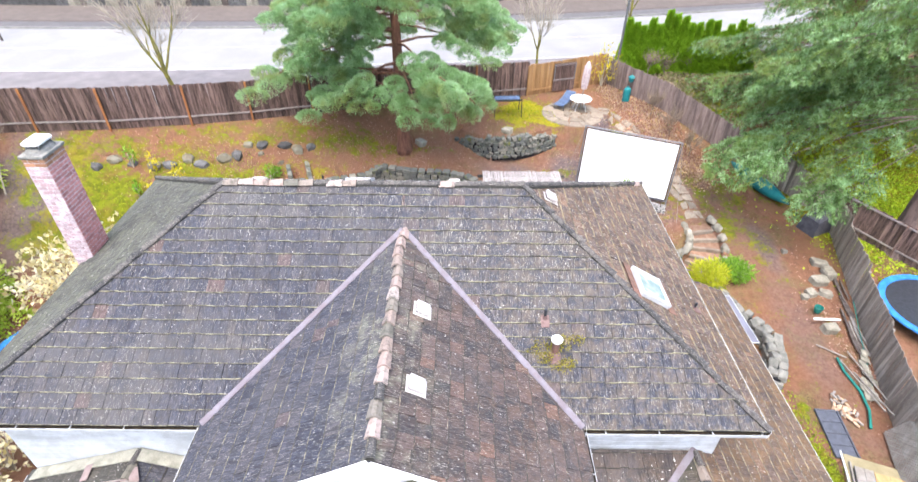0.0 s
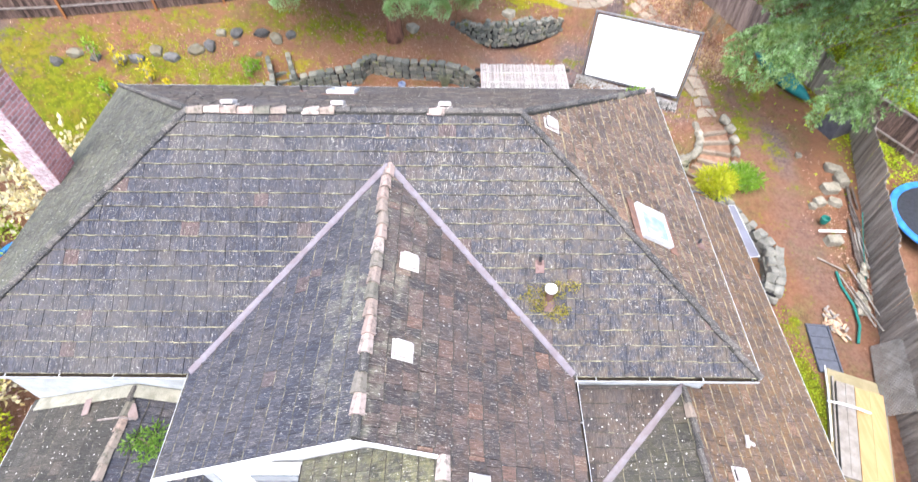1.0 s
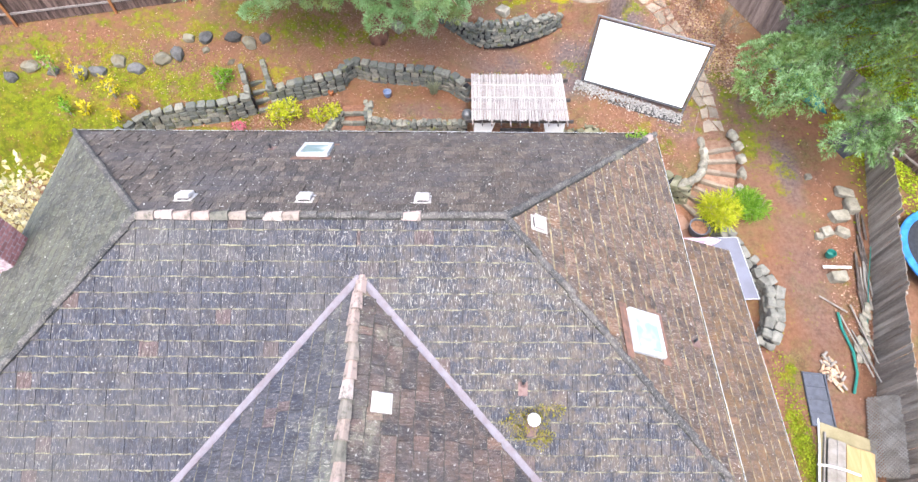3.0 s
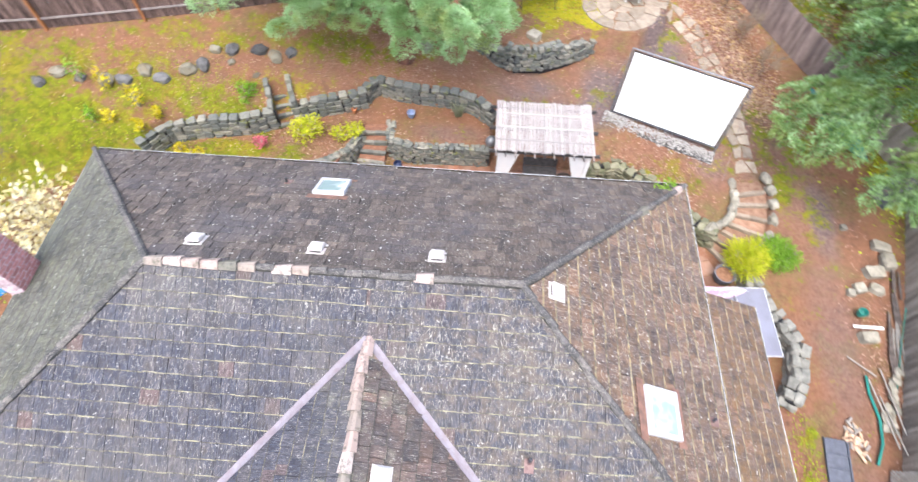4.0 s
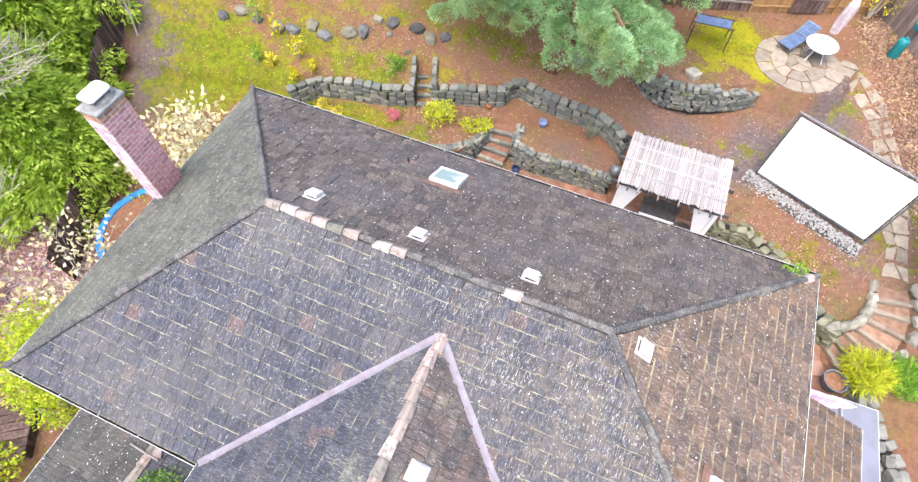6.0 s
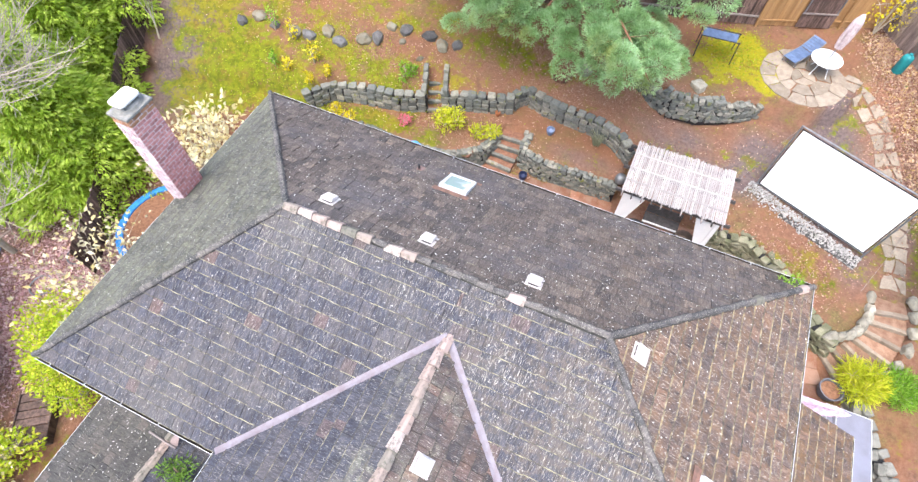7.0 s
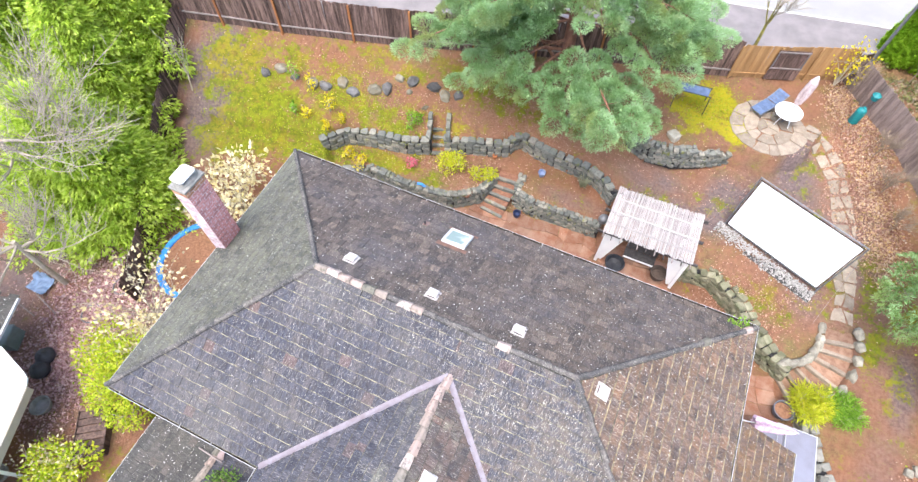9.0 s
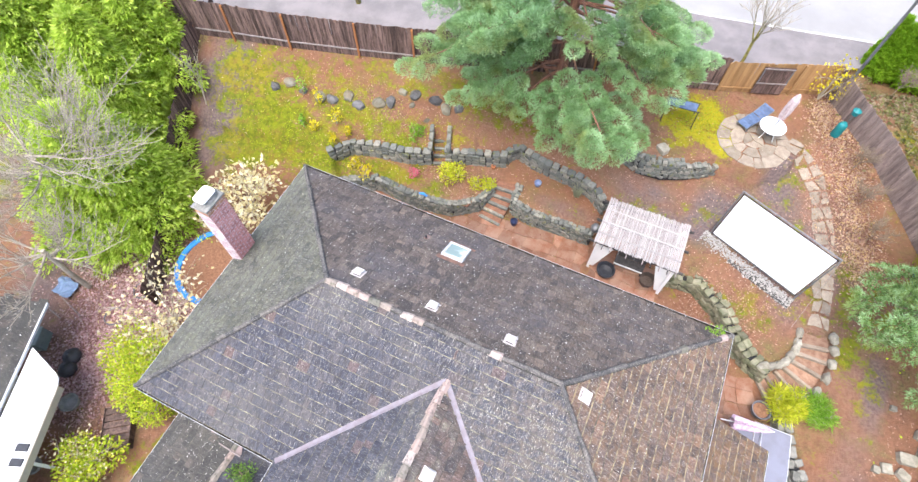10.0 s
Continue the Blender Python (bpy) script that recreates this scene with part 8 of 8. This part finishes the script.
for k in range(70):
    a, o = tuft.uniform(0, 6.283), tuft.uniform(0.02, 0.16)
    b = Vector((-0.5 + o * math.cos(a), 24.72 + o * math.sin(a), height(-0.5, 24.72) - 0.02))
    L, out = tuft.uniform(0.45, 0.95), tuft.uniform(0.1, 0.42)
    g.tube([b, b + Vector((out * 0.4 * math.cos(a), out * 0.4 * math.sin(a), L * 0.6)), b + Vector((out * math.cos(a), out * math.sin(a), L))], [0.012, 0.01, 0.003], 4, ends=False)
tagged(part("reed_clump", g, plain("reed", (0.42, 0.42, 0.3), (0.24, 0.28, 0.17), 9, 0.9), label="thin pale reed clump against the stone wall"), category="plant")
g = Geo()
g.tube([(-8.2, 21.22, 1.33), (-7.98, 21.26, 1.35), (-7.75, 21.2, 1.33)], [0.06, 0.07, 0.05], 8)
tagged(part("hose_nozzle", g, M_BLUE_RIM, label="bright blue plastic nozzle lying on the rubble wall"), category="nozzle")
for x, y, s, mt in ((-16.3, 23.2, 0.4, M_GREENLEAF), (-15.3, 23.2, 0.34, M_YELLOW), (-13.9, 22.6, 0.45, M_YELLOW), (-14.9, 21.85, 0.25, M_YELLOW), (-15.6, 21.8, 0.28, M_GREENLEAF), (-13.1, 22.4, 0.22, M_YELLOW), (-13.7, 21.7, 0.22, M_YELLOW)):
    shrub("sapling", x, y, s * 0.6, s * 2.6, mt, 75, "thin self-sown sapling with yellow-green leaves", 0.19, lobes=4, slim=0.4)
shrub("climbing_plant", 9.5, 34.7, 0.7, 2.6, M_YELLOW, 260, "thin climbing plant with yellow leaves at the fence corner", 0.17)
for x, y, r_ in ((2.1, 8.45, 0.36), (2.55, 8.6, 0.34), (1.85, 8.3, 0.3), (2.45, 8.1, 0.3)):
    shrub("moss_clump", x, y, r_, 0.07, leaf_material("roof_moss", (0.2, 0.17, 0.03), (0.34, 0.3, 0.04), (0.4, 0.38, 0.06)), 420, "yellow-olive moss growing round the roof pipe", 0.05, z=EAVE + S * (y - Y0) + 0.04, cat="moss", twigs=False)
shrub("fern", -7.15, 5.9, 0.42, 0.35, leaf_material("fern_fronds", (0.1, 0.2, 0.03), (0.18, 0.33, 0.05), (0.28, 0.45, 0.1)), 480, "green fern growing on the lower roof", 0.15, z=4.15, cat="fern", slim=0.25, hollow=0.2, twigs=False)
shrub("weed_tuft", 6.3, 17.25, 0.3, 0.12, M_GREENLEAF, 200, "grassy moss tuft on the rear eave", 0.1, z=6.2, cat="moss", twigs=False)


def scatter(name, count, spots, size, mat, label):
    """Fallen leaves lying on the ground."""
    P = []
    for k in range(count):
        cx, cy, rx, ry = spots[k % len(spots)]
        x, y = cx + rnd.gauss(0, rx), cy + rnd.gauss(0, ry)
        P.append((x, y, height(x, y) + 0.025))
    P = np.array(P)
    Dn = unit(np.concatenate([rng.normal(size=(count, 2)), 0.25 * rng.normal(size=(count, 1))], 1))
    tagged(leaf_mesh(name, P, Dn, rng.uniform(0.5, 1.2, count) * size, size * 0.7, mat, None, diamond=True), label, "leaves", kind="stuff")


scatter("fallen_leaves", 22000, [(-19, 8, 2.5, 2.5), (-18, 12, 1.5, 2), (-12, 23, 5, 2.5), (2, 27, 6, 2.5), (9, 25, 2.5, 2), (16.0, 14, 0.5, 2.5), (11, 31.5, 0.9, 2.2), (11.6, 28.5, 0.7, 1.8), (-5, 27, 3.5, 1.2), (-18, 9, 2.2, 2.5), (-17, 6, 1.8, 2), (-6, 23, 2.0, 0.6), (8.5, 21.5, 1.2, 1.0), (-11, 24.5, 4, 0.9)], 0.08, M_LITTER, "scattered tan and pink fallen leaves on the ground")
scatter("grass_tufts", 5000, [(-15.5, 21, 2.2, 1.4), (-12, 24, 2.2, 0.7), (3.8, 30.6, 1.0, 1.0), (12.35, 9.3, 0.3, 1.6), (26, 26, 3, 3)], 0.09, leaf_material("moss_blades", (0.17, 0.24, 0.012), (0.29, 0.38, 0.02), (0.4, 0.44, 0.03)), "yellow-green moss and grass tufts")

scatter("fallen_leaves", 15000, [(-18.2, 8.6, 1.6, 1.7), (-18.0, 6.4, 1.2, 1.4), (-19.5, 10.5, 1.6, 1.6), (-17.0, 11.5, 0.7, 1.4)], 0.13, leaf_material("pink_litter", (0.3, 0.16, 0.17), (0.5, 0.31, 0.32), (0.63, 0.44, 0.44), (0.74, 0.6, 0.56)), "thick layer of pinkish-brown fallen leaves")
scatter("fallen_leaves", 9000, [(10.9, 32.0, 0.6, 1.3), (11.9, 30.2, 0.55, 1.2), (10.1, 33.8, 0.5, 0.7), (12.6, 28.3, 0.5, 1.2), (13.3, 26.6, 0.5, 0.9)], 0.12, leaf_material("amber_litter", (0.22, 0.11, 0.085), (0.4, 0.24, 0.18), (0.54, 0.38, 0.3), (0.6, 0.43, 0.17), (0.7, 0.6, 0.5)), "amber and yellow fallen leaves beside the fence")
scatter("lawn_grass", 16000, [(22, 25, 2.0, 3.0), (25, 28, 3, 3), (21, 21.5, 1.4, 2), (24, 22, 2.5, 2.5)], 0.16, leaf_material("lawn_blades", (0.28, 0.41, 0.02), (0.44, 0.57, 0.03), (0.58, 0.66, 0.05)), "bright green mossy lawn in the next garden")
scatter("brush", 6000, [(15.5, 33.5, 1.6, 1.6), (18.5, 35.5, 2.0, 1.2), (14.0, 36.0, 1.4, 1.0), (19, 31, 1.5, 2)], 0.22, leaf_material("brush_leaves", (0.12, 0.13, 0.05), (0.22, 0.24, 0.08), (0.3, 0.24, 0.15), (0.4, 0.31, 0.24)), "tangled olive and brown undergrowth beyond the fence")

lp = thing("street_lamp", "tall grey steel street lamp pole", "street lamp", pose(10.9, 36.6, 3.4))
g = Geo()
g.tube([(0, 0, 0), (0, 0, 8)], [0.09, 0.06], 10)
part("pole", g, M_STEEL, lp)
g = Geo()
g.tube([(0, 0, 8), (-0.4, 1.0, 8.3), (-0.6, 1.8, 8.3)], 0.04, 6)
part("arm", g, M_STEEL, lp)
